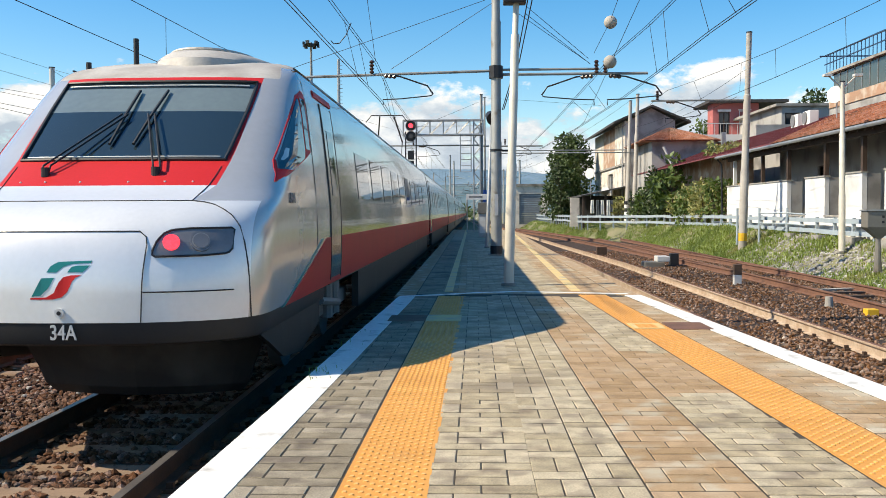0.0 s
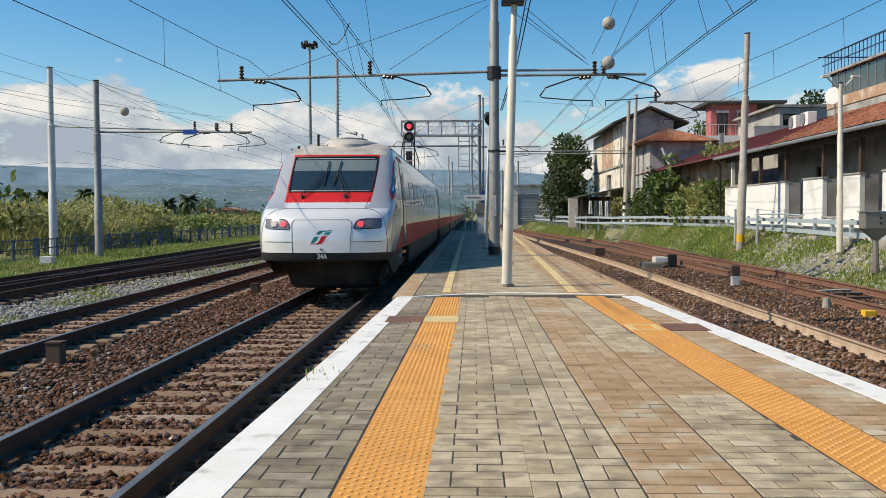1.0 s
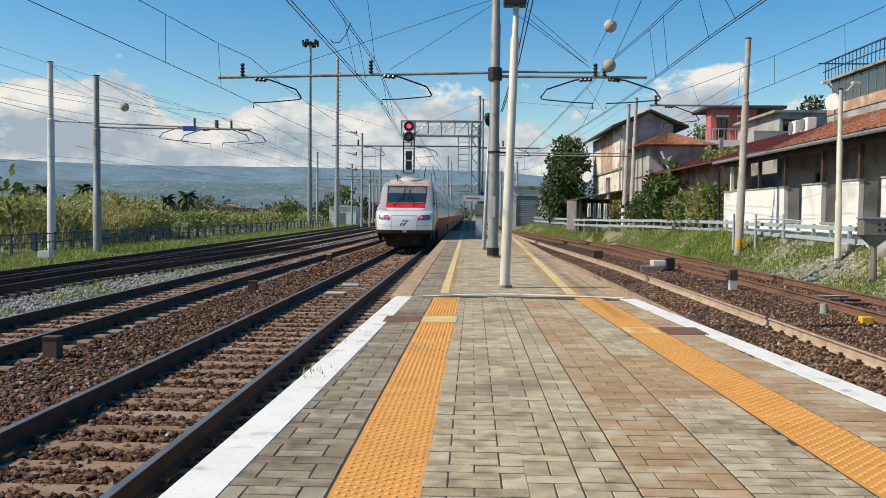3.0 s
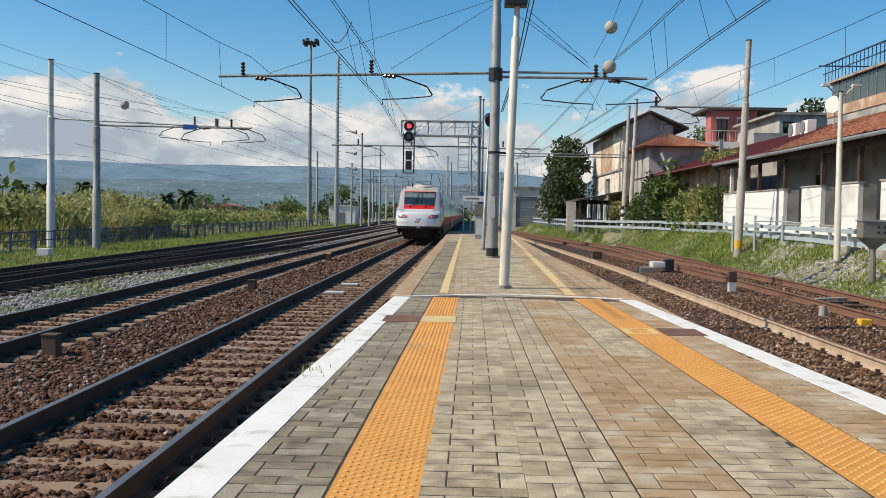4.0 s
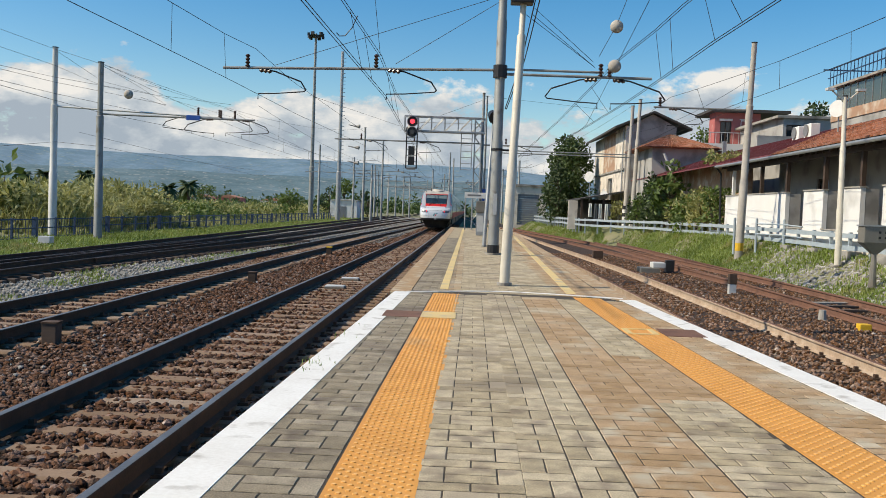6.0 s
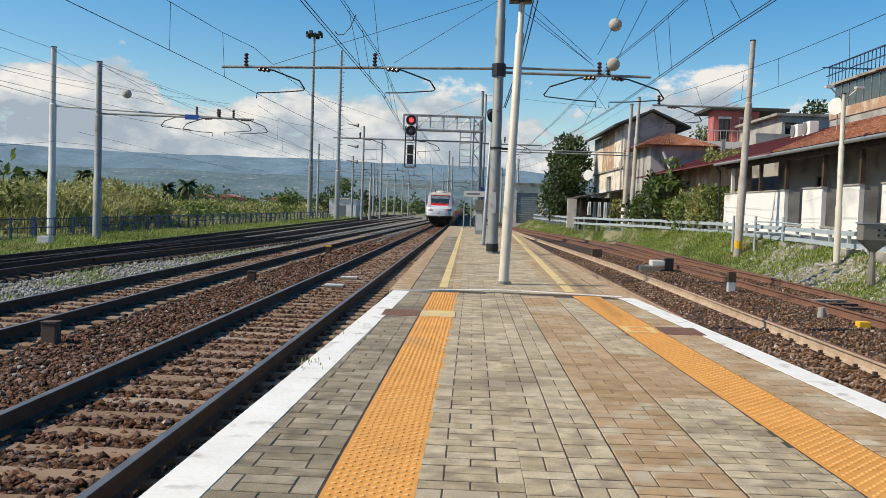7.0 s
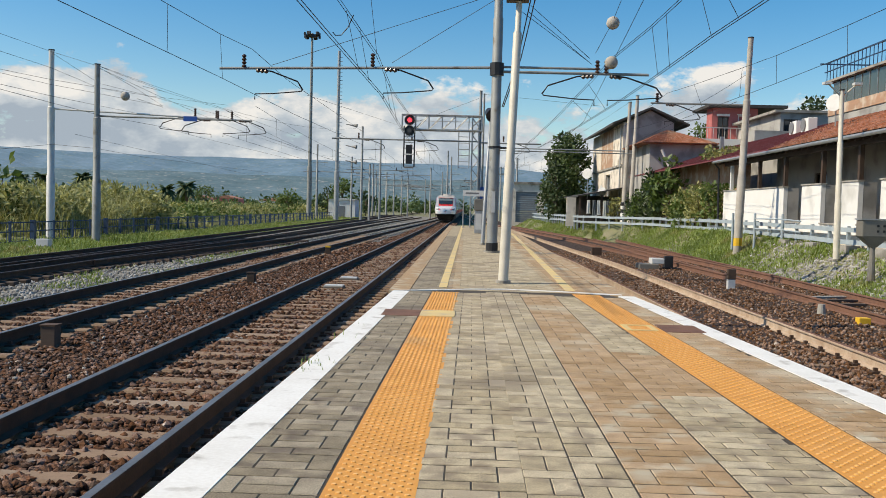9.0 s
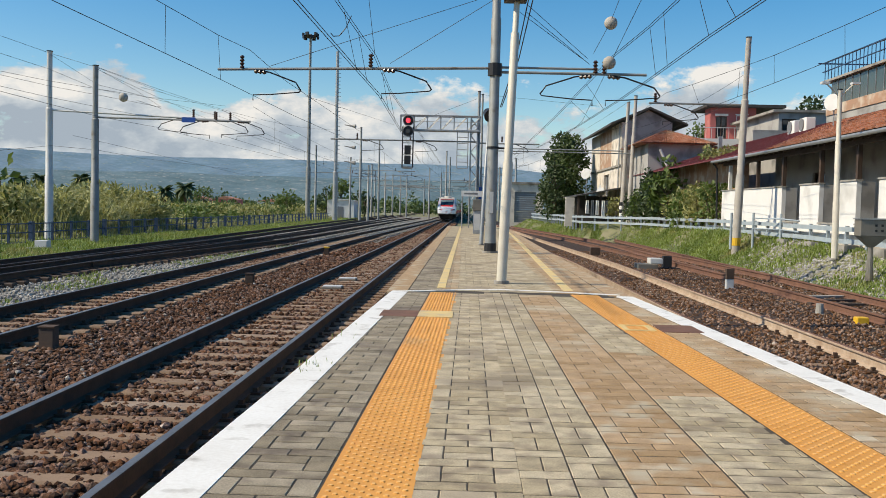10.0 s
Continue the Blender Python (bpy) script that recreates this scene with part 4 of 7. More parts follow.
        for p, q in zip(cols2, cols2[1:]):
            for k in range(6):
                house.faces.new((p[k], p[k + 1], q[k + 1], q[k]))
        ex = bmesh.ops.extrude_face_region(house, geom=house.faces[:])
        bmesh.ops.translate(house, verts=[v for v in ex["geom"] if isinstance(v, bmesh.types.BMVert)], vec=(0, 0.03, 0))
        bmesh.ops.recalc_face_normals(house, faces=house.faces[:])
        loop = [(x, z) for x, _, z in rim_pts] + [(x, z) for x, z, _ in reversed(rim_pts)]
        loop.append(loop[0])
        hd = part("headlight", house, T_LAMP, t, "grey headlight housing with a lit red tail lamp")
        part("lamp_seal", bm_tube([(s * x, nose_y(x, z) - 0.004, z) for x, z in loop], 0.009, 6), BLACK, hd)
        def face_disc(x, z, r, out):
            e = 0.02
            n = Vector((-(nose_y(x + e, z) - nose_y(x - e, z)) / (2 * e), 1.0, -(nose_y(x, z + e) - nose_y(x, z - e)) / (2 * e))).normalized()
            p = Vector((x, nose_y(x, z), z))
            a, b = p - n * out, p + n * 0.02
            return bm_tube([(s * a.x, a.y, a.z), (s * b.x, b.y, b.z)], r, 24)
        part("tail_lamp", face_disc(0.785, 1.582, 0.062, 0.02), TAIL_RED, hd, "lit red tail lamp")
        lens = part("lens", face_disc(0.985, 1.587, 0.08, 0.018), T_LAMP, hd, "unlit round lamp lens")
        part("lens_ring", face_disc(0.985, 1.587, 0.066, 0.021), T_GREY, lens)
        part("bulb_glass", face_disc(0.985, 1.587, 0.058, 0.024), T_LAMP, lens)
    # wipers with their double arms
    wz = lambda y: pl(y, ((0.3, 1.91), (0.58, 2.01), (1.0, 2.26), (2.08, 3.11)))
    for x0, x1, lean in ((-0.55, -0.14, 0.012), (0.38, 0.1, 0.04)):
        bm = bmesh.new()
        for d in (-0.03, 0.03):
            tube(bm, [(x0 + d, 0.78, wz(0.78) + 0.03), (x0 + d, 0.81, wz(0.81) + 0.06), (x1 + d, 1.5, wz(1.5) + 0.055)], 0.009, 6)
        tube(bm, [(x0, 0.78, wz(0.78) - 0.02), (x0, 0.78, wz(0.78) + 0.06)], 0.035, 10)
        w = part("wiper", bm, BLACK, t, "black double-arm wiper")
        part("wiper_blade", bm_tube([(x1 - lean, 1.15, wz(1.15) + 0.03), (x1, 1.5, wz(1.5) + 0.045), (x1 + lean, 1.86, wz(1.86) + 0.03)], 0.014, 6), BLACK, w)
    for z in (2.29, 3.03):
        w = pl(z, ((2.2, 0.84), (3.1, 0.88)))
        part("wiper_rail", bm_tube([(w * k / 8, nose_y(w * k / 8, z) - 0.012, z) for k in range(-8, 9)], 0.008, 6), PALE_METAL, t)
    rows = grid[0]
    lo, hi = LEVELS.index(GLASS_Z[0]), LEVELS.index(GLASS_Z[1])
    for sg in (-1, 1):
        edge = [rows[lo][j] for j in range(6)] + [rows[i][5] for i in range(lo + 1, hi)] + [rows[hi][j] for j in range(5, -1, -1)]
        part("windscreen_seal", bm_tube([(sg * p[0], p[1] - 0.004, p[2] + 0.004) for p in edge], 0.018, 6), BLACK, t)
    # roof hump and whistle
    def oval(levels):
        bm = bmesh.new()
        rows = [[bm.verts.new((cx + rx * math.cos(k * math.tau / 36), 3.9 + ry * math.sin(k * math.tau / 36), z)) for k in range(36)] for cx, rx, ry, z in levels]
        for p, q in zip(rows, rows[1:]):
            for k in range(36):
                bm.faces.new((p[k], p[(k + 1) % 36], q[(k + 1) % 36], q[k]))
        bm.faces.new(rows[-1])
        bmesh.ops.recalc_face_normals(bm, faces=bm.faces[:])
        return bm
    part("roof_fairing", oval(((0.12, 0.76, 1.32, 3.2), (0.12, 0.72, 1.25, 3.42), (0.12, 0.67, 1.12, 3.49), (0.08, 0.58, 0.98, 3.54), (0.03, 0.5, 0.84, 3.565))), T_ROOF, t, "low oval roof fairing", smooth=True)
    part("fairing_well", oval(((0.03, 0.46, 0.78, 3.55), (0.03, 0.46, 0.78, 3.575))), T_GREY, t, "dark grey slot in the fairing")
    part("fairing_rim", bm_tube([(0.03 + 0.46 * math.cos(k * math.tau / 36), 3.9 + 0.79 * math.sin(k * math.tau / 36), 3.585) for k in range(37)], 0.022, 6), T_ROOF, t)
    part("horn", bm_tube([(-0.55, 2.9, 3.38), (-0.55, 2.9, 3.66)], 0.03, 8), BLACK, t)
    part("horn", bm_tube([(-0.98, 2.7, 3.2), (-0.98, 2.7, 3.38)], 0.03, 8), BLACK, t)
    # cab side window with its red frame
    for s in (-1, 1):
        front = lambda z: pl(z, ((2.07, 1.03), (2.25, 1.2), (2.43, 1.46), (2.63, 1.74), (2.88, 2.1), (2.98, 2.25), (3.04, 2.45)))
        back = lambda z: pl(z, ((2.07, 1.08), (2.2, 1.66), (2.4, 2.6), (2.45, 2.66), (2.98, 2.66), (3.04, 2.6)))
        fr = part("cab_window", side_panel(0, 0, 2.07, 3.04, 0.006, s, n=14, yy=lambda z: (min(front(z) + 0.06, back(z) - 0.02), back(z))), T_RED, t, "cab side window with a red frame")
        part("pane", side_panel(0, 0, 2.19, 2.93, 0.01, s, n=10, yy=lambda z: (front(z) + 0.1, min(back(z) - 0.06, 2.3))), T_GLASS, fr)
        part("pane", side_panel(0, 0, 2.44, 2.95, 0.01, s, n=5, yy=lambda z: (max(2.37, front(z) + 0.08), 2.58)), T_GLASS, fr)
    # cars
    y = 3.6
    for n in range(9):
        y1 = (27.6 if n == 0 else y + 25.6) if n != 0 else 27.3
        if n == 0:
            y1 = 27.3
        car = bmesh.new()
        prof = [(x, z) for z, x in BODY] + [(-x, z) for z, x in reversed(BODY[:-1])]
        ends = []
        for yy in (y, y1):
            ends.append([car.verts.new((x, yy, z)) for x, z in prof])
        for i in range(len(prof)):
            j = (i + 1) % len(prof)
            car.faces.new((ends[0][i], ends[1][i], ends[1][j], ends[0][j]))
        car.faces.new(ends[0])
        car.faces.new(ends[1][::-1])
        bmesh.ops.recalc_face_normals(car, faces=car.faces[:])
        c = part("car_body", car, T_SILVER, t, "silver car body with red waist and dark windows", smooth=True)
        part("roof_sheet", prism([(x, z + 0.012) for z, x in BODY[-7:]] + [(-x, z + 0.012) for z, x in reversed(BODY[-7:-1])], y + 0.1, y1 - 0.1), T_ROOF, c, "dull grey roof")
        for s in (-1, 1):
            lo = (lambda z: (lerp(0.75, 2.75, (z - 0.985) / 0.5) + 0.4, y1)) if n == 0 else (lambda z: (y, y1))
            part("red_band", side_panel(0, 0, 0.985, 1.52, 0.004, s, n=4, yy=lo), T_RED, c, "red band along the lower side")
            if n == 0:
                part("green_stripe", side_panel(0, 0, 0.985, 1.52, 0.006, s, n=4, yy=lambda z: (lerp(0.65, 2.65, (z - 0.985) / 0.535) + 0.36, lerp(0.65, 2.65, (z - 0.985) / 0.535) + 0.46)), T_TEAL, c)
            for yd in ((3.62, 4.4),) if n == 0 else ((y + 0.9, y + 1.75),):
                d = part("door", side_panel(yd[0], yd[1], 1.05, 3.02, 0.009, s, n=8), T_SILVER if n else T_SILVER, c, "silver plug door")
                if n == 0:
                    part("door_header", side_panel(3.3, 4.5, 3.08, 3.15, 0.012, s, n=2), T_RED, c)
                part("pane", side_panel(yd[0] + 0.2, yd[1] - 0.2, 2.0, 2.75, 0.014, s, n=3), T_GLASS, d)
                for edge in yd:
                    part("door_seal", side_panel(edge - 0.015, edge + 0.015, 1.03, 3.04, 0.012, s, n=8), BLACK, d)
            w0 = y + (2.7 if n == 0 else 3.3)
            while w0 + 1.5 < y1 - 1.2:
                part("window", side_panel(w0, w0 + 1.45, 2.0, 2.66, 0.007, s, n=3), T_GLASS, c)
                w0 += 1.9
            part("underframe", bm_box(s * 1.28 - 0.05, s * 1.28 + 0.05, y + 3.0, y1 - 0.2, 0.42, 0.99), T_BLACK, c, "black underframe")
        if n:
            part("gangway", bm_box(-0.9, 0.9, y - 0.55, y + 0.02, 0.9, 3.2), BLACK, c, "black gangway bellows")
        for b in (5.2 if n == 0 else y + 3.4, y1 - 3.4):
            bogie(c, b)
        if n in (0, 7):
            pan = bmesh.new()
            k = y1 - 1.8
            for s in (-0.5, 0.5):
                tube(pan, [(s, k, 3.6), (s * 0.9, k + 1.2, 4.4), (s * 0.5, k, 5.2)], 0.025, 6)
            tube(pan, [(-0.75, k, 5.0), (-0.55, k, 5.24), (0.55, k, 5.24), (0.75, k, 5.0)], 0.02, 6)
            box(pan, -0.6, 0.6, k - 0.6, k + 1.2, 3.5, 3.6)
            part("pantograph", pan, BLACK, c, "raised black pantograph")
        y = y1 + 0.5
    return t


train = make_train()


def motions():
    walk(train, [(t, pose(x, y, RAIL)) for t, x, y in TRAIN_PATH])


TRAIN_PATH = tuple((t, -3.01, y) for t, y in ((0.0, 6.7), (0.3, 10.3), (0.6, 13.8), (1.0, 18.4), (1.5, 24.5), (2.5, 36.2), (4.0, 54.0), (5.0, 66.2), (6.0, 78.6), (7.5, 98.0), (9.0, 118.6), (10.0, 133.0)))


# ---- distance ----
def make_hills():
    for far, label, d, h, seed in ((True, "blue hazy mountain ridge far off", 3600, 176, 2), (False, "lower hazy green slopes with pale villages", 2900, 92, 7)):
        verts, n = [], 200
        # distance haze is painted into these blue-grey hill colours
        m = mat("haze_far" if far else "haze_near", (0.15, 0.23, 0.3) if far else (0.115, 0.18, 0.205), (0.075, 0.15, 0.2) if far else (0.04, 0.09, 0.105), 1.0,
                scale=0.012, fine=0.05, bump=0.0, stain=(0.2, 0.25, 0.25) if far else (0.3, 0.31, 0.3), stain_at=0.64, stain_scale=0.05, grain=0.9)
        for i in range(n + 1):
            a = lerp(-1.2, 1.2, i / n)
            x, y = d * math.sin(a), d * math.cos(a)
            top = h * (0.97 + 0.14 * noise.noise((a * 3.0, seed, 0)) + 0.05 * noise.noise((a * 14, seed, 3))) * (1 - 0.22 * min(1, max(0, a * 6)))
            for k in range(8):
                q = k / 7
                verts.append((x * (0.72 + 0.28 * q), y * (0.72 + 0.28 * q), lerp(-12, top, q ** 1.2 + 0.22 * noise.noise((a * 30, q * 4, seed)) * (1 - q) * q * 3)))
        faces = [(i * 8 + k, (i + 1) * 8 + k, (i + 1) * 8 + k + 1, i * 8 + k + 1) for i in range(n) for k in range(7)]
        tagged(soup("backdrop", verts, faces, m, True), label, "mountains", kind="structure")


make_hills()


# ---- masts and poles ----
def mast(label, at, top, r=(0.11, 0.075), material=None, lean=(0, 0), group="overhead line masts", band=None, name="catenary_mast"):
    """A drawn tube mast in three lengths, with a foot or a painted band."""
    x, y, z = at
    t = thing(name, label, "mast" if name == "catenary_mast" else "lamp pole", group, at)
    h = top - z
    p = lambda k: (lean[0] * k, lean[1] * k, h * k)
    part("pole", bm_tube([p(-0.06), p(0.34), p(0.345), p(0.7), p(0.705), p(1)], [r[0], r[0], lerp(*r, 0.4), lerp(*r, 0.4), r[1], r[1]], 12), material or MAST_GREY, t, smooth=True)
    part("cap", bm_tube([p(1), (p(1)[0], p(1)[1], h + 0.04)], r[1] * 1.15, 10), IRON, t)
    if band == "stripes":
        for k in range(7):
            part("stripe", bm_tube([(0, 0, 0.05 + 0.26 * k), (0, 0, 0.31 + 0.26 * k)], r[0] + 0.006, 12), WHITE_PAINT if k % 2 else BLACK, t)
    elif band == "yellow":
        part("stripe", bm_tube([(0, 0, 0.0), (0, 0, 0.32)], r[0] + 0.008, 12), YELLOW_BOX, t, "yellow painted base band")
    else:
        part("foot", bm_box(-0.3, 0.3, -0.3, 0.3, -0.25, 0.03) if z < -0.3 else bm_tube([(0, 0, 0), (0, 0, 0.05)], r[0] * 1.5, 12), CONCRETE, t)
    return t


def insulator(a, b, r=0.055, n=4):
    bm = bmesh.new()
    a, b = Vector(a), Vector(b)
    pts, rs = [], []
    for i in range(n * 2 + 1):
        pts.append(lerp(a, b, i / (n * 2)))
        rs.append(r if i % 2 else r * 0.45)
    return tube(bm, pts, rs, 8)


def cross_arm(t, x0, x1, z, y=0.0, r=0.035, material=None):
    return part("cross_arm", bm_tube([(x0, y, z), (x1, y, z)], r, 8), material or MAST_GREY, t)


def steady_arm(t, x, z, reach, y=0.0, post=0.42):
    """The drop bracket that holds a contact wire under a cross arm: reach is signed."""
    s = 1 if reach > 0 else -1
    k = abs(reach) / 1.25
    bm = bmesh.new()
    tube(bm, [(x, y, z), (x + s * 0.35 * k, y, z - 0.05), (x + reach * 0.88, y, z - 0.32), (x + reach, y, z - 0.55), (x + reach * 0.96, y, z - 0.6)], 0.024, 6)
    tube(bm, [(x + reach * 0.96, y, z - 0.6), (x + reach * 0.3, y, z - 0.68), (x - reach * 0.1, y, z - 0.7), (x - reach * 0.1, y, z - 0.86)], 0.018, 6)
    a = part("steady_arm", bm, IRON, t, "bent steady arm")
    if post:
        part("insulator", insulator((x - s * 0.45, y, z + 0.04), (x - s * 0.45, y, z + post), 0.075, 4), INSUL, a, "brown ribbed insulator")
    part("insulator", insulator((x - s * 0.1, y, z - 0.03), (x + s * 0.25, y, z - 0.06), 0.065, 3), INSUL, a)
    return a


def wire(label, pts, r=0.008, sag=0.0, n=12, group="overhead wires"):
    bm = bmesh.new()
    for a, b in zip(pts, pts[1:]):
        a, b = Vector(a), Vector(b)
        tube(bm, [lerp(a, b, i / n) - Vector((0, 0, sag * 4 * (i / n) * (1 - i / n))) for i in range(n + 1)], r, 5, caps=False)
    return tagged(mesh_ob("overhead_wire", bm, WIRE), label, "wire", group)


def catenary(supports, r=0.008):
    """Contact wire, messenger and droppers between supports (x, y, contact height, messenger height)."""
    t = thing("overhead_line", "dark contact wire hung from a messenger by droppers", "overhead line", "overhead wires")
    con, mes = bmesh.new(), bmesh.new()
    for (xa, ya, ca, ma), (xb, yb, cb, mb) in zip(supports, supports[1:]):
        n = 12
        tube(con, [(xa, ya, ca), (xb, yb, cb)], r, 5, caps=False)
        pts = [Vector((lerp(xa, xb, i / n), lerp(ya, yb, i / n), lerp(ma, mb, i / n) - 0.55 * 4 * (i / n) * (1 - i / n))) for i in range(n + 1)]
        tube(mes, pts, r, 5, caps=False)
        if yb < 130:
            for i in range(1, n, 2):
                p = pts[i]
                part("dropper", tube(bmesh.new(), [p, (p.x, p.y, lerp(ca, cb, i / n))], 0.006, 4, caps=False), WIRE, t)
    part("contact_wire", con, WIRE, t)
    part("messenger_wire", mes, WIRE, t)


def make_masts():
    # the mast on the platform with its long cross arms
    t = mast("tall grey tubular line mast with long cross arms", (0.70, 26.0, 0.0), 9.5, (0.155, 0.12))
    part("cross_arm", bm_tube([(-7.95, 0, 5.08), (0, 0, 5.27)], 0.04, 8), MAST_GREY, t)
    cross_arm(t, 0.0, 4.3, 5.16, 0.0, 0.04)
    cross_arm(t, 0.0, 2.95, 5.32, 0.16, 0.035)
    for x, z, reach in ((-6.8, 5.07, 1.25), (-3.1, 5.18, 1.3), (2.65, 5.12, -1.35), (3.3, 5.12, 1.4)):
        steady_arm(t, x, z, reach)
    part("foot_sleeve", bm_tube([(0, 0, 0), (0, 0, 0.28)], 0.175, 12), IRON, t)
    part("collar", bm_tube([(0, 0, 5.05), (0, 0, 5.4)], 0.2, 10), IRON, t)
    part("collar", bm_tube([(0, 0, 2.98), (0, 0, 3.04)], 0.18, 10), IRON, t)
    part("bracket", bm_tube([(0.1, 0, 3.0), (0.34, 0, 3.0)], 0.03, 8), IRON, t)
    part("notice", prism([(-0.05, 1.15), (0.05, 1.15), (0.05, 1.75), (-0.05, 1.75)], -0.165, -0.15), PALE_METAL, t, "worn pale sticker")
    # cream lamp pole
    t = mast("slim cream lamp pole leaning slightly on the platform", (0.62, 15.3, 0.0), 6.0, (0.085, 0.05), CREAM, (0.17, 0), "", name="lamp_pole")
    part("lamp_head", bm_box(-0.08, 0.3, -0.14, 0.14, 4.72, 4.95), IRON, t, "dark lamp head", bevel=0.02)
    part("lamp_head", bm_tube([(0.13, 0, 4.9), (0.13, 0, 5.1)], [0.12, 0.18], 10), IRON, t, "dark lamp head")
    t = mast("slim grey lamp pole with a dark spotlight", (0.52, 31.5, 0.0), 4.5, (0.07, 0.05), GALV, (0.17, 0), "", name="lamp_pole")
    part("lamp_head", bm_tube([(0.1, 0.0, 4.6), (0.22, -0.3, 4.45)], [0.15, 0.24], 14), IRON, t, "dark round spotlight")
    # masts on the field side
    for x, y, z1, arm, za, material in ((-20.65, 44.2, 8.45, 9.3, 5.6, PALE_METAL), (-17.95, 43.2, 7.65, 7.5, 5.2, MAST_GREY)):
        t = mast("tall line mast beside the blue fence", (x, y, -0.85), z1, (0.2, 0.13), material)
        drop = 0.34 if arm > 8 else 0.05
        part("cross_arm", bm_tube([(0, 0, za + 0.85), (arm, 0, za + 0.85 - drop)], 0.045, 8), material, t)
        for k, reach in ((0.72, -1.3), (0.93, 1.2)):
            steady_arm(t, arm * k, za + 0.85 - drop * k, reach)
    part("sign", bm_box(4.2, 4.85, -0.06, -0.02, 5.9, 6.14), BLUE_SIGN, t, "small blue sign on the cross arm")
    for p in ((-16.9, 44.0, 6.27), (3.93, 25.9, 6.58), (3.92, 25.9, 5.47)):
        b = blob(bmesh.new(), p, 0.185 if p[0] > 0 else 0.22, 3)
        tagged(mesh_ob("counterweight_ball", b, MAST_CONC, smooth=True), "weathered pale round ball clamped on an overhead wire", "ball", "balls on the wires")
    # right hand masts
    t = mast("tall concrete line mast with a yellow foot", (10.95, 37.0, 0.02), 8.38, (0.17, 0.11), MAST_CONC, (0.2, 0), band="yellow")
    cross_arm(t, 0.2, -3.7, 5.68, 0, 0.04)
    steady_arm(t, -3.0, 5.66, 1.3)
    for x, y, z in ((11.3, 66.6, 9.25), (11.5, 64.8, 9.5)):
        t = mast("slim line mast with black and white bands", (x, y, 0.12), z, (0.17, 0.12), MAST_CONC, (0.25, 0), band="stripes")
        cross_arm(t, 0, -9.5, 5.6 if y > 65 else 5.3, 0, 0.04)
    t = mast("slim pale lamp pole with two lights beside the wall", (11.38, 28.2, -0.05), 5.15, (0.1, 0.07), CREAM, (-0.05, 0), "", name="lamp_pole")
    for s in (-1, 1):
        part("lamp_arm", bm_tube([(-0.05, 0, 5.0), (-0.05 + s * 0.42, 0, 5.4)], 0.025, 6), CREAM, t)
        part("lamp_head", bm_box(-0.05 + s * 0.46 - 0.12, -0.05 + s * 0.46 + 0.12, -0.1, 0.1, 5.38, 5.45), PALE_METAL, t)
    # far masts: x, y, top, arm
    for x, y, z1, arm in ((-21.4, 127, 9.6, 8), (-13.8, 116, 11.3, 7), (-13.0, 132, 11.0, 7.5), (-13.2, 120, 6.7, 0), (-18.2, 140, 8.7, 6), (-17.0, 160, 8.6, 8), (-20.0, 195, 8.8, 9),
                          (-18.2, 200, 8.6, 8), (-17.0, 205, 8.6, 8), (-15.6, 210, 8.5, 8), (-14.5, 215, 8.4, 8), (-12.8, 190, 7.2, 8), (-7.0, 165, 8.4, 0), (-5.6, 190, 8.6, 6), (-3.6, 150, 10.6, 5),
                          (-3.2, 160, 10.2, 4), (6.3, 120, 8.0, -5), (5.2, 150, 8.2, -6), (4.0, 190, 8.5, -7), (-22.0, 240, 9, 10), (-12, 250, 9, 10)):
        t = mast("far grey line mast beside the tracks", (x, y, -0.85), z1, (0.17, 0.12), MAST_GREY)
        if arm:
            cross_arm(t, -2 if arm > 6 else 0, arm, 6.7, 0, 0.045)
            steady_arm(t, arm * 0.7, 6.65, 1.2 if arm > 0 else -1.2)
            part("cross_arm", bm_tube([(-0.6, 0, 8.0), (1.5, 0, 8.0)], 0.03, 6), MAST_GREY, t)
    # second long-armed mast on the platform, at the gantry
    t = mast("slim grey line mast with a long cross arm", (0.62, 59.5, 0.0), 8.9, (0.12, 0.09))
    cross_arm(t, -9.7, 0, 5.62, 0, 0.05)
    cross_arm(t, 0, 4, 5.55, 0, 0.05)
    for x, reach in ((-7.5, 1.3), (-4.0, 1.3), (2.0, 1.3)):
        steady_arm(t, x, 5.6, reach)
    t = mast("slim grey pole beside the line mast", (0.85, 60.2, 0.0), 8.8, (0.08, 0.06))
    part("sign", bm_box(-0.12, 0.12, -0.15, -0.11, 1.9, 2.7), BLUE_SIGN, t, "narrow blue sign")
    # floodlight towers in the field
    t = thing("floodlight_tower", "tall grey floodlight tower with a ring of lamps", "floodlight tower", "", (-23.0, 130, -0.85))
    part("pole", bm_tube([(0, 0, -0.3), (0, 0, 7.5), (0.0, 0, 7.55), (0, 0, 26.5)], [0.36, 0.36, 0.27, 0.16], 14), MAST_GREY, t, smooth=True)
    part("head_frame", bm_tube([(0, 0, 25.9), (0, 0, 26.2)], [0.5, 1.1], 14), IRON, t)
    for k in range(10):
        a = k * math.tau / 10
        part("floodlight", box(bmesh.new(), -0.24, 0.24, -0.14, 0.14, 0, 0.42, Matrix.Translation((1.05 * math.cos(a), 1.05 * math.sin(a), 25.75 + 0.45 * (k % 2))) @ pose(0, 0, 0, 0, 0, math.degrees(a) + 90)), IRON, t)
    t = thing("steel_mast", "tall thick grey steel mast with climbing rungs", "mast", "", (-17.6, 120, -0.85))
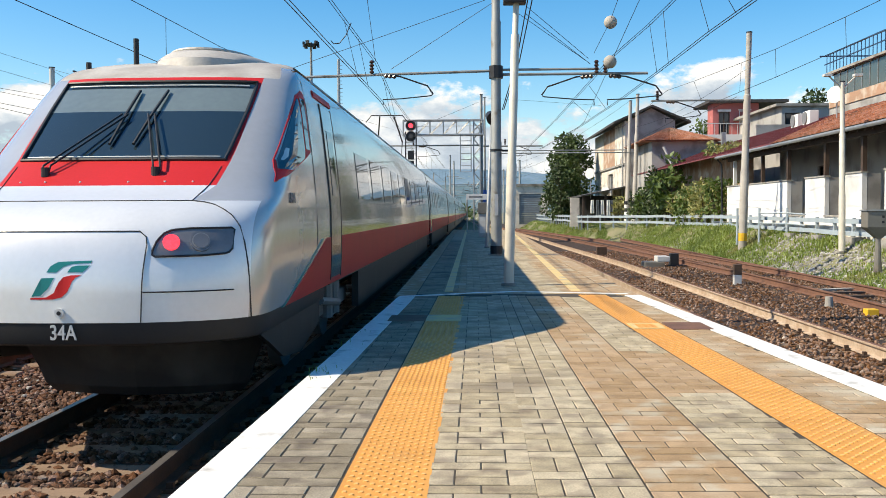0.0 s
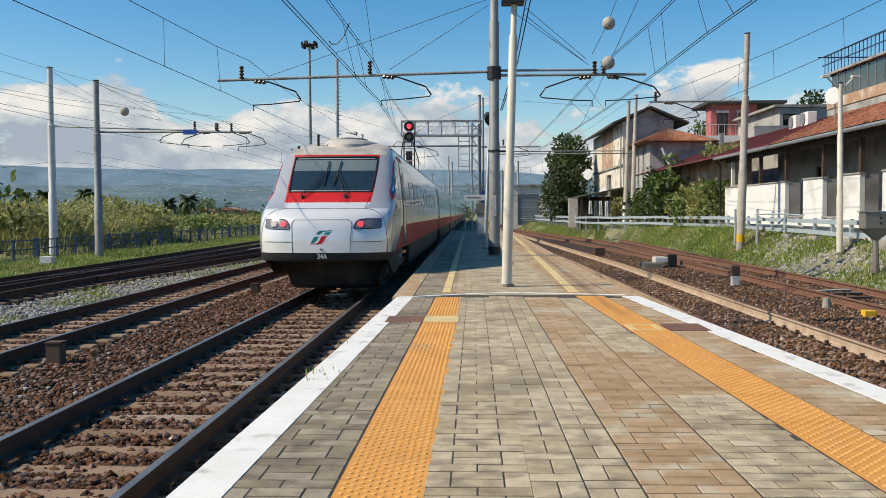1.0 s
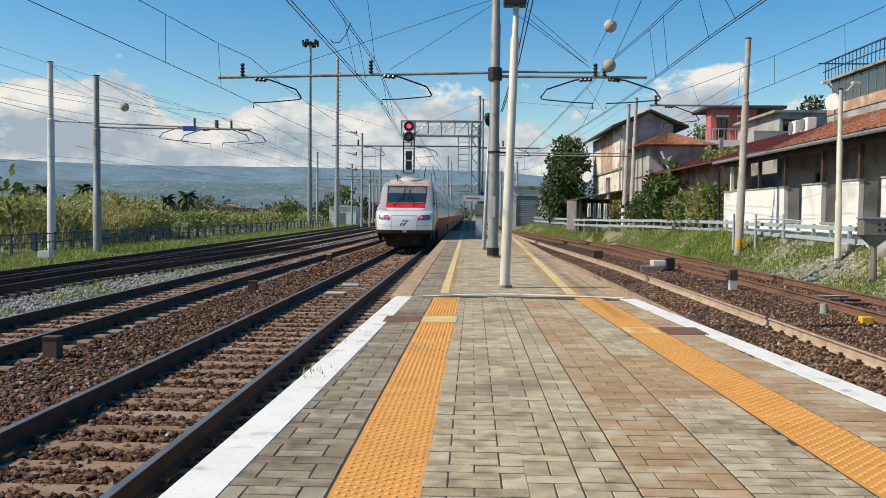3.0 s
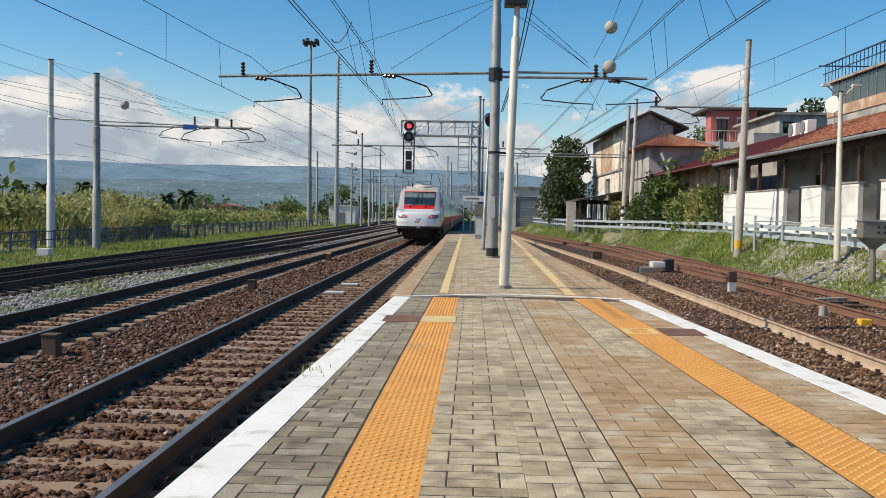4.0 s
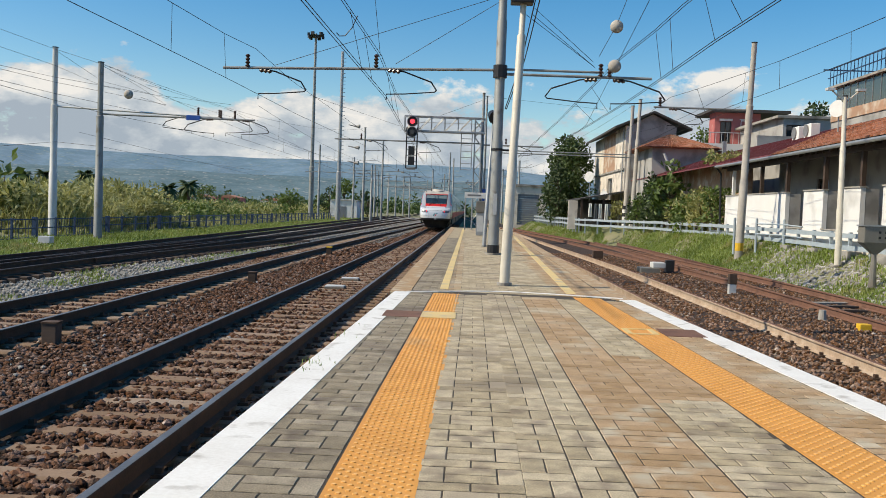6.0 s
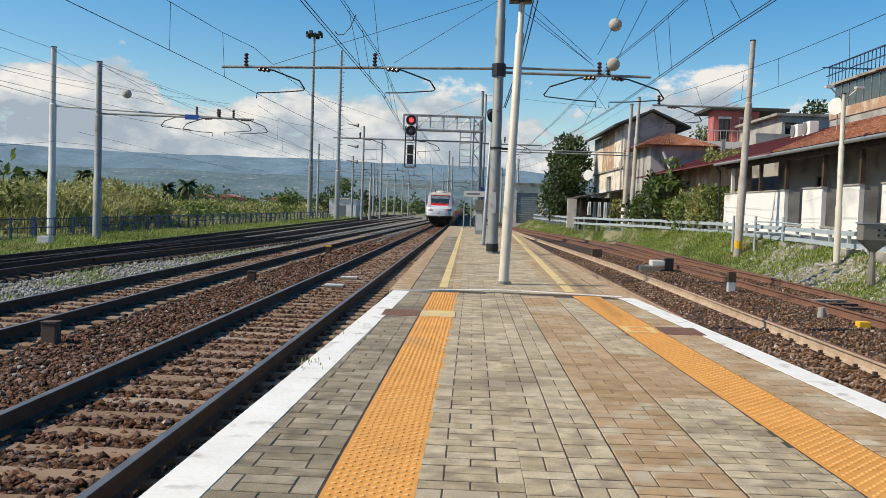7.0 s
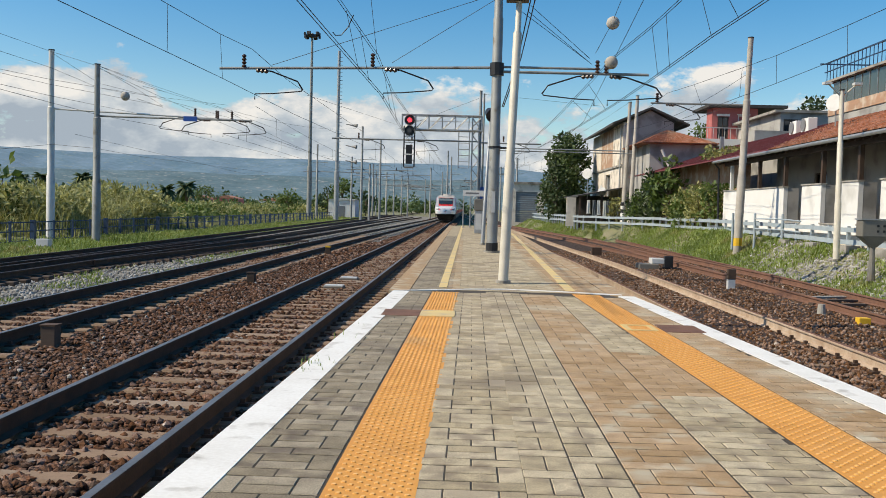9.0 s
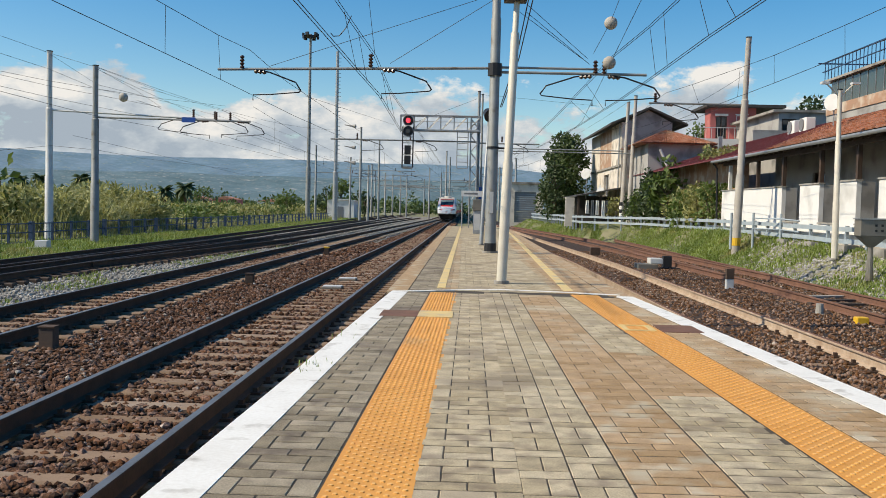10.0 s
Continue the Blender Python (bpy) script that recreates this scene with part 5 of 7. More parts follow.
    part("pole", bm_tube([(0, 0, -0.3), (0, 0, 6.5), (0, 0, 6.6), (0, 0, 22.4)], [0.34, 0.34, 0.24, 0.2], 14), GALV, t, smooth=True)
    for k in range(40):
        part("rung", bm_box(0.2, 0.5, -0.03, 0.03, 2.0 + 0.5 * k, 2.06 + 0.5 * k), GALV, t)
    for z in (12.8, 10.0, 8.0):
        part("loudspeaker", bm_tube([(1.1, 0, z), (1.9, -0.1, z - 0.15), (2.6, -0.3, z - 0.2)], [0.05, 0.09, 0.26], 10), T_GREY, t)


make_masts()


def make_gantry():
    Y = 59.0
    t = thing("signal_gantry", "grey lattice signal gantry reaching over the main track", "signal gantry", "", (0, Y, -0.15))
    z1, z0, x0, x1 = 7.35, 6.42, -4.45, 0.75
    bar = lambda n, a, b, r=0.035: part(n, bm_tube([a, b], r, 6), GALV, t)
    for dx in (0.12, 0.55):
        for dy in (-0.25, 0.25):
            bar("post", (dx, dy, -0.1), (dx, dy, 7.35), 0.045)
    for k in range(13):
        z = 0.2 + 0.54 * k
        for dy in (-0.25, 0.25):
            bar("brace", (0.12, dy, z), (0.55, dy, z + 0.54), 0.025) if k % 2 else bar("brace", (0.55, dy, z), (0.12, dy, z + 0.54), 0.025)
    for dy in (-0.35, 0.35):
        for z in (z0, z1):
            bar("chord", (x0, dy, z), (x1, dy, z), 0.05)
        n = 6
        for k in range(n + 1):
            x = lerp(x0, x1, k / n)
            bar("upright", (x, dy, z0), (x, dy, z1), 0.03)
            if k < n:
                bar("brace", (x, dy, z0), (lerp(x0, x1, (k + 1) / n), dy, z1), 0.028)
    part("walkway", bm_box(x0, x1, -0.4, 0.4, z0 - 0.06, z0 + 0.02), GALV, t, "grey grating walkway")
    part("handrail", bm_tube([(x0 + 0.5, -0.42, 6.95), (x1, -0.42, 6.95)], 0.02, 6), GALV, t)
    # ladder cage under the beam
    for dx in (-0.75, -0.05):
        bar("cage_post", (dx, -0.3, 4.0), (dx, -0.3, 6.4), 0.03)
    for k in range(7):
        bar("cage_rung", (-0.75, -0.3, 4.0 + 0.4 * k), (-0.05, -0.3, 4.0 + 0.4 * k), 0.025)
    # signal
    s = thing("railway_signal", "black railway signal showing a red light under the gantry", "signal", "", (-3.93, Y - 0.55, -0.15))
    part("ladder", box(box(bmesh.new(), -0.38, -0.3, 0, 0.08, 3.95, 6.6), 0.3, 0.38, 0, 0.08, 3.95, 6.6), IRON, s)
    for k in range(7):
        part("rung", bm_box(-0.34, 0.34, 0.02, 0.06, 4.0 + 0.38 * k, 4.05 + 0.38 * k), GALV, s)
    for k, (z, m) in enumerate(((6.98, RED_GLOW), (6.3, GLASS))):
        pl_ = part("signal_disc", bm_tube([(0, 0.02, z), (0, 0.1, z)], 0.34, 24), BLACK, s, "round black signal plate")
        rim = bmesh.new()
        tube(rim, [(0.34 * math.cos(a * math.tau / 24), 0.0, z + 0.34 * math.sin(a * math.tau / 24)) for a in range(25)], 0.018, 6)
        part("rim", rim, GALV, pl_)
        part("lamp", bm_tube([(0, -0.08, z), (0, 0.02, z)], 0.15, 16), m, pl_, "red glowing lamp" if m == RED_GLOW else "dark lamp")
        part("hood", bm_tube([(0, -0.3, z + 0.17), (0, 0.02, z + 0.17)], 0.03, 8), BLACK, pl_)
    for z in (5.1, 4.45):
        part("lower_light", bm_box(-0.2, 0.2, -0.12, 0.1, z - 0.28, z + 0.28), BLACK, s, "dark lower light", bevel=0.03)
    part("lower_foot", bm_box(-0.3, 0.3, -0.1, 0.1, 3.88, 3.98), STEEL_BOX, s)


make_gantry()


def line_set(con, mes, drops, r=0.008, twin=0.0):
    """Contact wire (one or two) and messenger through given points, with droppers at distances along the line."""
    t = thing("overhead_line", "dark contact wire hung from a messenger by droppers", "overhead line", "overhead wires")
    for name, pts in (("contact_wire", con), ("messenger_wire", mes)):
        for d in (-twin / 2, twin / 2) if twin else (0,):
            part(name, tube(bmesh.new(), [(x + d, y, z) for x, y, z in pts], r, 5, caps=False), WIRE, t)
    at = lambda pts, y: (pl(y, [(p[1], p[0]) for p in pts]), y, pl(y, [(p[1], p[2]) for p in pts]))
    for y in drops:
        part("dropper", tube(bmesh.new(), [at(mes, y), at(con, y)], 0.006, 4, caps=False), WIRE, t)


def make_wires():
    # spans over the near tracks
    line_set([(-7.08, 11.74, 4.55), (-6.98, 15, 4.55), (-6.7, 24.3, 4.56), (-6.57, 33.9, 4.57), (-5.91, 50, 4.58)],
             [(-6.85, 17.96, 5.55), (-6.83, 19.6, 5.6), (-6.78, 24.3, 5.74), (-6.32, 26, 5.64), (-6.52, 32, 5.61), (-5.92, 50, 5.3)], (20.2, 24.3))
    line_set([(-2.79, 9.93, 4.42), (-2.73, 14.1, 4.42), (-2.57, 26, 4.42), (-2.83, 36.4, 4.46), (-3.44, 66, 4.44)],
             [(-3.06, 17.9, 5.83), (-2.98, 20, 5.76), (-2.74, 26, 5.57), (-3.17, 36, 5.86), (-2, 66, 4.47)], (21, 23, 30, 34), twin=0.07)
    line_set([(4.47, 11.62, 4.53), (4.46, 14.1, 4.55), (4.45, 17.2, 4.58), (4.47, 22.1, 4.58), (4.47, 27.4, 4.6), (4.28, 36.4, 4.61), (3.67, 49, 4.61)],
             [(3.91, 14.1, 5.14), (4.39, 19.6, 5.8), (4.29, 22.1, 5.74), (4.04, 26, 5.67), (3.43, 37, 4.99), (2.82, 56, 4.61)], (15.5, 17.2, 20.8, 22.1, 30, 33), twin=0.07)
    line_set([(8.84, 18.65, 5.05), (8.72, 21.5, 5.05), (8.73, 26.4, 5.07), (8.69, 29.8, 5.09), (8.55, 37, 5.1)],
             [(8.81, 18.65, 5.74), (8.69, 21.5, 5.73), (8.7, 26.4, 5.86), (8.74, 29.8, 6.03), (8.23, 34, 6.05), (7.9, 37, 6.11)], (21.5, 26.4, 29.8, 34))
    line_set([(8.55, 37, 5.1), (9.38, 56, 5.21)],
             [(7.9, 37, 6.11), (8.34, 50, 5.92), (6.16, 66, 5.8)], ())
    wire("thin dark overhead wire", [(-18.22, 34, 7.49), (-20.64, 44, 8.37), (-17.96, 43.4, 7.6)], 0.008, 0)
    wire("thin dark overhead wire", [(-17.96, 43.4, 7.6), (-20.34, 60, 8.43), (-21.56, 80, 9.3), (-21.3, 110, 9.49)], 0.008, 0)
    wire("thin dark overhead wire", [(-17.96, 43.4, 7.54), (-19.27, 52, 7.6), (-20.52, 60, 7.5)], 0.008, 0)
    wire("thin dark overhead wire", [(-18.22, 34, 6.82), (-20.16, 43, 7.44), (-21.51, 52, 7.62), (-22.52, 58, 8.1)], 0.008, 0)
    wire("thin dark overhead wire", [(-18.21, 34, 6.1), (-18.76, 40, 6.48), (-18.61, 52, 7.23), (-16.17, 60, 7.66)], 0.008, 0)
    wire("thin dark overhead wire", [(-18.21, 34, 5.97), (-18.75, 40, 6.26), (-19.03, 46, 6.6), (-18.47, 54, 6.87)], 0.008, 0)
    wire("thin dark overhead wire", [(-16.07, 30, 5.04), (-17.34, 37, 5.42), (-19.26, 52, 6.21)], 0.008, 0)
    wire("thin dark overhead wire", [(-13.92, 26, 4.4), (-15, 32, 4.62), (-15.71, 38, 4.77), (-15.72, 46, 4.98), (-16.23, 54, 5.07), (-16.23, 84, 5.3)], 0.008, 0)
    wire("thin dark overhead wire", [(-20.5, 44, 8.27), (-20.69, 50, 7.63), (-19.96, 60, 7.81), (-21.57, 84, 8.84)], 0.008, 0)
    wire("thin dark overhead wire", [(-16.03, 44, 6.77), (-15.59, 46, 6.76)], 0.008, 0)
    wire("thin dark overhead wire", [(-16.3, 44, 6.16), (-15.73, 46, 5.98)], 0.008, 0)
    wire("thin dark overhead wire", [(-16.07, 30, 2.78), (-20.48, 44, 3.84)], 0.008, 0)
    wire("thin dark overhead wire", [(-20.48, 44, 3.84), (-18.04, 43.4, 3.66)], 0.008, 0)
    wire("thin dark overhead wire", [(-18.04, 43.4, 3.66), (-21.82, 60, 4.09), (-24, 110, 4.9)], 0.008, 0)
    wire("thin dark overhead wire", [(-5.74, 26, 5.2), (1.03, 26, 7.48)], 0.008, 0)
    wire("thin dark overhead wire", [(-2.3, 26, 5.34), (0.94, 26, 7.4)], 0.008, 0)
    wire("thin dark overhead wire", [(-3.06, 26, 8.07), (-2.74, 26, 5.57)], 0.008, 0)
    wire("thin dark overhead wire", [(4.19, 25.32, 7.48), (3.9, 25.8, 6.58), (3.48, 26, 5.74)], 0.008, 0)
    wire("thin dark overhead wire", [(4.07, 19.9, 6.75), (4.01, 25.5, 5.66), (4.7, 38, 5), (4.85, 46, 5)], 0.008, 0)
    wire("thin dark overhead wire", [(1.28, 26, 6.92), (3.29, 26, 5.5)], 0.008, 0)
    wire("thin dark overhead wire", [(1.52, 26, 6.89), (3.38, 26, 5.43)], 0.008, 0)
    wire("thin dark overhead wire", [(1.6, 26, 7.05), (3.32, 26, 5.59)], 0.008, 0)
    wire("thin dark overhead wire", [(0.49, 60, 8.8), (9.05, 64, 8.65)], 0.008, 0)
    wire("thin dark overhead wire", [(0.5, 59.5, 8.44), (-4.82, 59.5, 6.3)], 0.008, 0)
    wire("thin dark overhead wire", [(-7.27, 40, 6.05), (-5.68, 70, 7.54)], 0.008, 0)
    wire("thin dark overhead wire", [(8.65, 40, 4.86), (8.66, 30, 4.96)], 0.008, 0)
    wire("thin dark overhead wire", [(-19.36, 44, 4.36), (-25.06, 130, 3.86)], 0.008, 0)
    wire("thick dark cable hanging from the mast", [(1.28, 17.9, 6.31), (1.15, 23.5, 5.05), (0.88, 26, 4.17)], 0.014, 0)
    wire("thick dark cable hanging from the mast", [(1.38, 17.9, 6.27), (1.24, 23.5, 5.13), (0.92, 26, 4.17)], 0.014, 0)
    wire("looped jumper cable between two wires", [(-3.4, 22, 5.42), (-3.33, 22, 5.34), (-3.19, 22, 5.35), (-3.03, 22, 5.54), (-2.95, 22, 5.73), (-2.9, 22, 5.84)], 0.012, 0)
    # spans farther down the line
    catenary([(-3.2, 59.5, 4.42, 5.75), (-2.8, 100, 4.42, 5.75), (-3.2, 140, 4.42, 5.75), (-2.8, 200, 4.42, 5.75)])
    catenary([(-6.6, 59.5, 4.42, 5.75), (-6.0, 100, 4.42, 5.75), (-5.2, 140, 4.42, 5.75)])
    catenary([(3.9, 59.5, 4.4, 5.65), (2.6, 100, 4.4, 5.65), (1.6, 140, 4.4, 5.65)])
    catenary([(6.8, 66, 4.6, 5.8), (3.2, 100, 4.6, 5.8)])
    catenary([(-11.9, 43.5, 4.5, 5.7), (-12.5, 100, 4.5, 5.8), (-14, 160, 4.5, 5.8)])
    catenary([(-10.4, 43.5, 4.6, 5.9), (-9.9, 100, 4.5, 5.8)])
    for a, b, sag in (((-17.9, 43.2, 7.6), (-13.8, 116, 11.2), 1.2), ((-17.9, 43.2, 7.5), (-18.2, 140, 8.6), 1.2), ((11.4, 65, 9.2), (6.3, 120, 7.8), 0.6), ((11.0, 37, 6.9), (11.4, 65, 7.2), 0.4)):
        wire("thin dark overhead wire", [a, b], 0.008, sag)


make_wires()


# ---- buildings ----
def slab_part(t, name, x0, x1, y0, y1, z0, z1, material, label="", bevel=0.0):
    return part(name, bm_box(x0, x1, y0, y1, z0, z1), material, t, label, bevel=bevel)


def wall_y(t, x, thick, y0, y1, z0, z1, material, holes=(), name="wall", label=""):
    """A wall along y with real openings (y0, y1, z0, z1), built from the pieces round them."""
    w = bmesh.new()
    cuts = sorted({y0, y1, *[v for h in holes for v in h[:2]]})
    for a, b in zip(cuts, cuts[1:]):
        here = sorted([h for h in holes if h[0] <= a and h[1] >= b], key=lambda h: h[2])
        z = z0
        for h in here:
            if h[2] > z:
                box(w, x, x + thick, a, b, z, h[2])
            z = h[3]
        if z < z1:
            box(w, x, x + thick, a, b, z, z1)
    bmesh.ops.remove_doubles(w, verts=w.verts[:], dist=0.0005)
    return part(name, w, material, t, label)


def wall_x(t, y, thick, x0, x1, z0, z1, material, holes=(), name="wall", label=""):
    w = bmesh.new()
    cuts = sorted({x0, x1, *[v for h in holes for v in h[:2]]})
    for a, b in zip(cuts, cuts[1:]):
        here = sorted([h for h in holes if h[0] <= a and h[1] >= b], key=lambda h: h[2])
        z = z0
        for h in here:
            if h[2] > z:
                box(w, a, b, y, y + thick, z, h[2])
            z = h[3]
        if z < z1:
            box(w, a, b, y, y + thick, z, z1)
    bmesh.ops.remove_doubles(w, verts=w.verts[:], dist=0.0005)
    return part(name, w, material, t, label)


def tile_roof(t, corners, rows, cols, material=None, name="roof_tile"):
    """Barrel tiles laid on a sloping quad: corners eave a, eave b, ridge b, ridge a."""
    a, b, c, d = [Vector(p) for p in corners]
    nrm = (b - a).cross(d - a).normalized()
    if nrm.z < 0:
        nrm = -nrm
    verts, faces = [], []
    for r in range(rows):
        for k in range(cols):
            u0, u1, v0, v1 = k / cols, (k + 0.92) / cols, r / rows, (r + 1.1) / rows
            at = lambda u, v, h: a * (1 - u) * (1 - v) + b * u * (1 - v) + c * u * v + d * (1 - u) * v + nrm * h
            q = len(verts)
            for v, lift in ((v0, 0.05), (min(v1, 1), 0.015)):
                for s, h in ((0, 0), (0.25, 0.055), (0.75, 0.055), (1, 0)):
                    verts.append(tuple(at(lerp(u0, u1, s), v, h + lift)))
            faces += [(q + i, q + i + 1, q + 5 + i, q + 4 + i) for i in range(3)] + [(q, q + 1, q + 2, q + 3)]
    ob = soup(name, verts, faces, material or ROOF_TILE)
    ob.parent = t
    tagged(ob, kind="stuff")
    return ob


def window_part(t, x, y, z, w, h, axis, frame_m=None, shutter=None):
    """A framed window: axis x looks along x (in a wall along y), axis y looks along y."""
    f = bmesh.new()
    b = 0.07
    for u0, u1, v0, v1 in ((0, w, 0, b), (0, w, h - b, h), (0, b, b, h - b), (w - b, w, b, h - b), (w / 2 - 0.03, w / 2 + 0.03, b, h - b)):
        if axis == "x":
            box(f, x - 0.02, x + 0.06, y + u0, y + u1, z + v0, z + v1)
        else:
            box(f, x + u0, x + u1, y - 0.02, y + 0.06, z + v0, z + v1)
    wn = part("window", f, frame_m or PALE_METAL, t)
    m = shutter or GLASS
    part("pane", bm_box(x + 0.03, x + 0.045, y + 0.02, y + w - 0.02, z + 0.02, z + h - 0.02) if axis == "x" else bm_box(x + 0.02, x + w - 0.02, y + 0.03, y + 0.045, z + 0.02, z + h - 0.02), m, wn)
    return wn


def terrace_house():
    t = thing("terrace_house", "low white house with a roofed terrace behind a white parapet", "house")
    P, e0, e1, ez = 12.6, 22.0, 43.7, 3.86
    # parapet pieces with window-like gaps between
    for y0, y1, z in ((36.65, 45.2, 2.42), (32.8, 34.7, 2.44), (29.7, 31.35, 2.46), (22.0, 28.1, 2.46)):
        slab_part(t, "parapet", P, P + 0.16, y0, y1, 0.2, z, PLASTER, "white plastered terrace parapet")
        slab_part(t, "coping", P - 0.04, P + 0.2, y0 - 0.03, y1 + 0.03, z, z + 0.05, CONCRETE)
        for yy in (y0, y1):
            # parapet returns get darker plaster, their shade put into the colour
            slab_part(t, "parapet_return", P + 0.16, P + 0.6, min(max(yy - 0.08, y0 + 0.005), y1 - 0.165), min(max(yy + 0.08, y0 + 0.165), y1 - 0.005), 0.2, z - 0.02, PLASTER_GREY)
    for y0, y1 in ((34.7, 36.65), (31.35, 32.8), (28.1, 29.7)):
        slab_part(t, "sill_wall", P, P + 0.16, y0, y1, 0.2, 1.02, PLASTER)
        slab_part(t, "sill", P - 0.05, P + 0.2, y0, y1, 1.02, 1.07, CONCRETE)
    slab_part(t, "end_wall", P + 0.16, 16.0, 45.14, 45.3, 0.2, 2.42, PLASTER)
    # back wall with doors and windows; the roof's shade is put into its grey
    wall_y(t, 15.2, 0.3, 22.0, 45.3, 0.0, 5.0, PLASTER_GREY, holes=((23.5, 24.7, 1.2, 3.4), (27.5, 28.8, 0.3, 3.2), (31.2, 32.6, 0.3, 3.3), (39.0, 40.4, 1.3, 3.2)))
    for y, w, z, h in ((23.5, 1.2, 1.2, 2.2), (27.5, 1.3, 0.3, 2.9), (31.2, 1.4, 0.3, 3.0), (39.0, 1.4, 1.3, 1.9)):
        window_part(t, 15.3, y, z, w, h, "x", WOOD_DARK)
    slab_part(t, "terrace_floor", P + 0.16, 15.2, 22.0, 45.1, 0.0, 0.9, CONCRETE)
    for y in (44.2, 40.0, 36.75, 32.9, 29.8, 25.0):
        slab_part(t, "post", P + 0.02, P + 0.16, y - 0.08, y + 0.08, 2.3, ez - 0.05, WOOD_DARK if y < 44 else PLASTER, "dark wooden terrace post" if y < 44 else "white terrace post")
    slab_part(t, "beam", P - 0.02, P + 0.18, e0, e1 + 1.4, ez - 0.22, ez - 0.06, WOOD_DARK, "dark wooden eaves beam")
    part("roof_deck", prism([(12.2, ez - 0.03), (17.3, 5.62), (17.3, 5.72), (12.2, ez + 0.05)], e0, 45.6), ROOF_DARK, t, "dark boarded roof deck")
    for k in range(40):
        y = e0 + 0.4 + 0.58 * k
        part("rafter", prism([(12.3, ez - 0.14), (15.2, ez + 0.85), (15.2, ez + 0.97), (12.3, ez - 0.03)], y, y + 0.09), WOOD_DARK, t)
    part("gutter", bm_tube([(12.15, e0, ez), (12.15, 45.6, ez)], 0.07, 8), GALV, t, "grey metal gutter")
    tile_roof(t, ((12.2, e0, ez + 0.06), (12.2, 37.5, ez + 0.06), (17.3, 43.5, 5.74), (17.3, e0, 5.74)), 14, 66)
    part("downpipe", bm_tube([(12.2, 45.7, ez), (12.45, 45.7, ez - 0.3), (12.5, 45.6, 0.3)], 0.05, 8), IRON, t)
    slab_part(t, "flue", 15.6, 15.95, 33.0, 33.35, 5.0, 6.25, CONCRETE, "small concrete flue")
    for y in (45.6, 44.0):
        u = thing("air_conditioner", "white outdoor air conditioning unit on the roof", "air conditioner", "units on the roof", (16.2, y, 5.15))
        slab_part(u, "case", -0.22, 0.22, -0.45, 0.45, 0.12, 0.84, PLASTER, bevel=0.03)
        part("fan_grille", bm_tube([(-0.27, 0.12, 0.52), (-0.24, 0.12, 0.52)], 0.3, 18), T_GREY, u, "round dark fan grille")
        for s in (-0.35, 0.35):
            slab_part(u, "bracket", -0.22, 0.22, s - 0.03, s + 0.03, -0.25, 0.12, IRON)
    d = thing("satellite_dish", "white satellite dish on a roof pole", "satellite dish", "dishes", (15.05, 38.0, 5.05))
    part("pole", bm_tube([(0, 0, 0), (0, 0, 1.0)], 0.03, 8), GALV, d)
    part("dish", bm_tube([(-0.12, -0.1, 0.95), (0.0, 0.0, 0.93), (0.06, 0.06, 0.92)], [0.36, 0.31, 0.05], 20), PALE_METAL, d, smooth=True)
    # long low wing with a red sheet roof
    t = thing("low_wing", "long low wing with a dark red sheet roof", "house")
    wall_y(t, 13.6, 0.35, 45.4, 70.0, -0.2, 4.3, BRICK_MASONRY, holes=((53.0, 54.2, 1.2, 2.8), (60.0, 61.2, 1.2, 2.8)))
    for y in (53.0, 60.0):
        window_part(t, 13.75, y, 1.2, 1.2, 1.6, "x", WOOD_DARK)
    slab_part(t, "rear_wall", 13.6, 20.0, 69.7, 70.0, -0.2, 4.3, PLASTER_GREY)
    part("roof", prism([(12.25, 3.95), (17.3, 5.73), (17.3, 5.80), (12.25, 4.0)], 37.4, 70.2), ROOF_RED, t, "dark red sheet roof")
    for k in range(55):
        part("roof_rib", prism([(12.25, 4.0), (17.3, 5.80), (17.3, 5.83), (12.25, 4.03)], 37.6 + 0.58 * k, 37.66 + 0.58 * k), ROOF_RED, t)
    for y in (63, 52):
        slab_part(t, "flue", 14.2, 14.4, y, y + 0.2, 4.5, 5.7, GALV)
    # upper building with the glazed storey
    t = thing("glazed_house", "brick house with a green glazed storey and a blue roof railing", "house")
    X, y0, y1 = 17.85, 24.0, 46.0
    wall_y(t, X, 0.3, y0, y1, 0, 6.3, PLASTER_GREY)
    wall_y(t, X - 0.05, 0.3, y0, y1 - 0.05, 6.3, 6.78, BRICK_MASONRY, label="bare brick band")
    wall_x(t, y1 - 0.25, 0.3, X + 0.3, 30, 0, 7.94, PLASTER_GREY)
    for k in range(26):
        y = y0 + 0.2 + 0.82 * k
        slab_part(t, "glass_panel", X, X + 0.05, y, y + 0.78, 6.78, 7.93, GLASS_GREEN, "greenish glass panel" if k == 0 else "")
        slab_part(t, "glazing_bar", X - 0.03, X + 0.07, y - 0.035, y - 0.005, 6.78, 7.94, GALV)
    slab_part(t, "roof_slab", X - 0.2, 30, y0, y1 + 0.2, 7.95, 8.06, CONCRETE, "thin grey roof slab")
    for k in range(56):
        y = y0 + 0.4 * k
        part("baluster", bm_box(X - 0.155, X - 0.125, y, y + 0.03, 8.06, 8.95), BLUE_FENCE, t)
    slab_part(t, "railing", X - 0.17, X - 0.11, y0, y1 + 0.3, 8.92, 8.98, BLUE_FENCE, "blue roof railing")
    slab_part(t, "railing", X - 0.4, X + 6, y1 + 0.24, y1 + 0.3, 8.92, 8.98, BLUE_FENCE)
    slab_part(t, "railing", X - 0.17, X - 0.11, y0, y1 + 0.3, 8.5, 8.54, BLUE_FENCE)
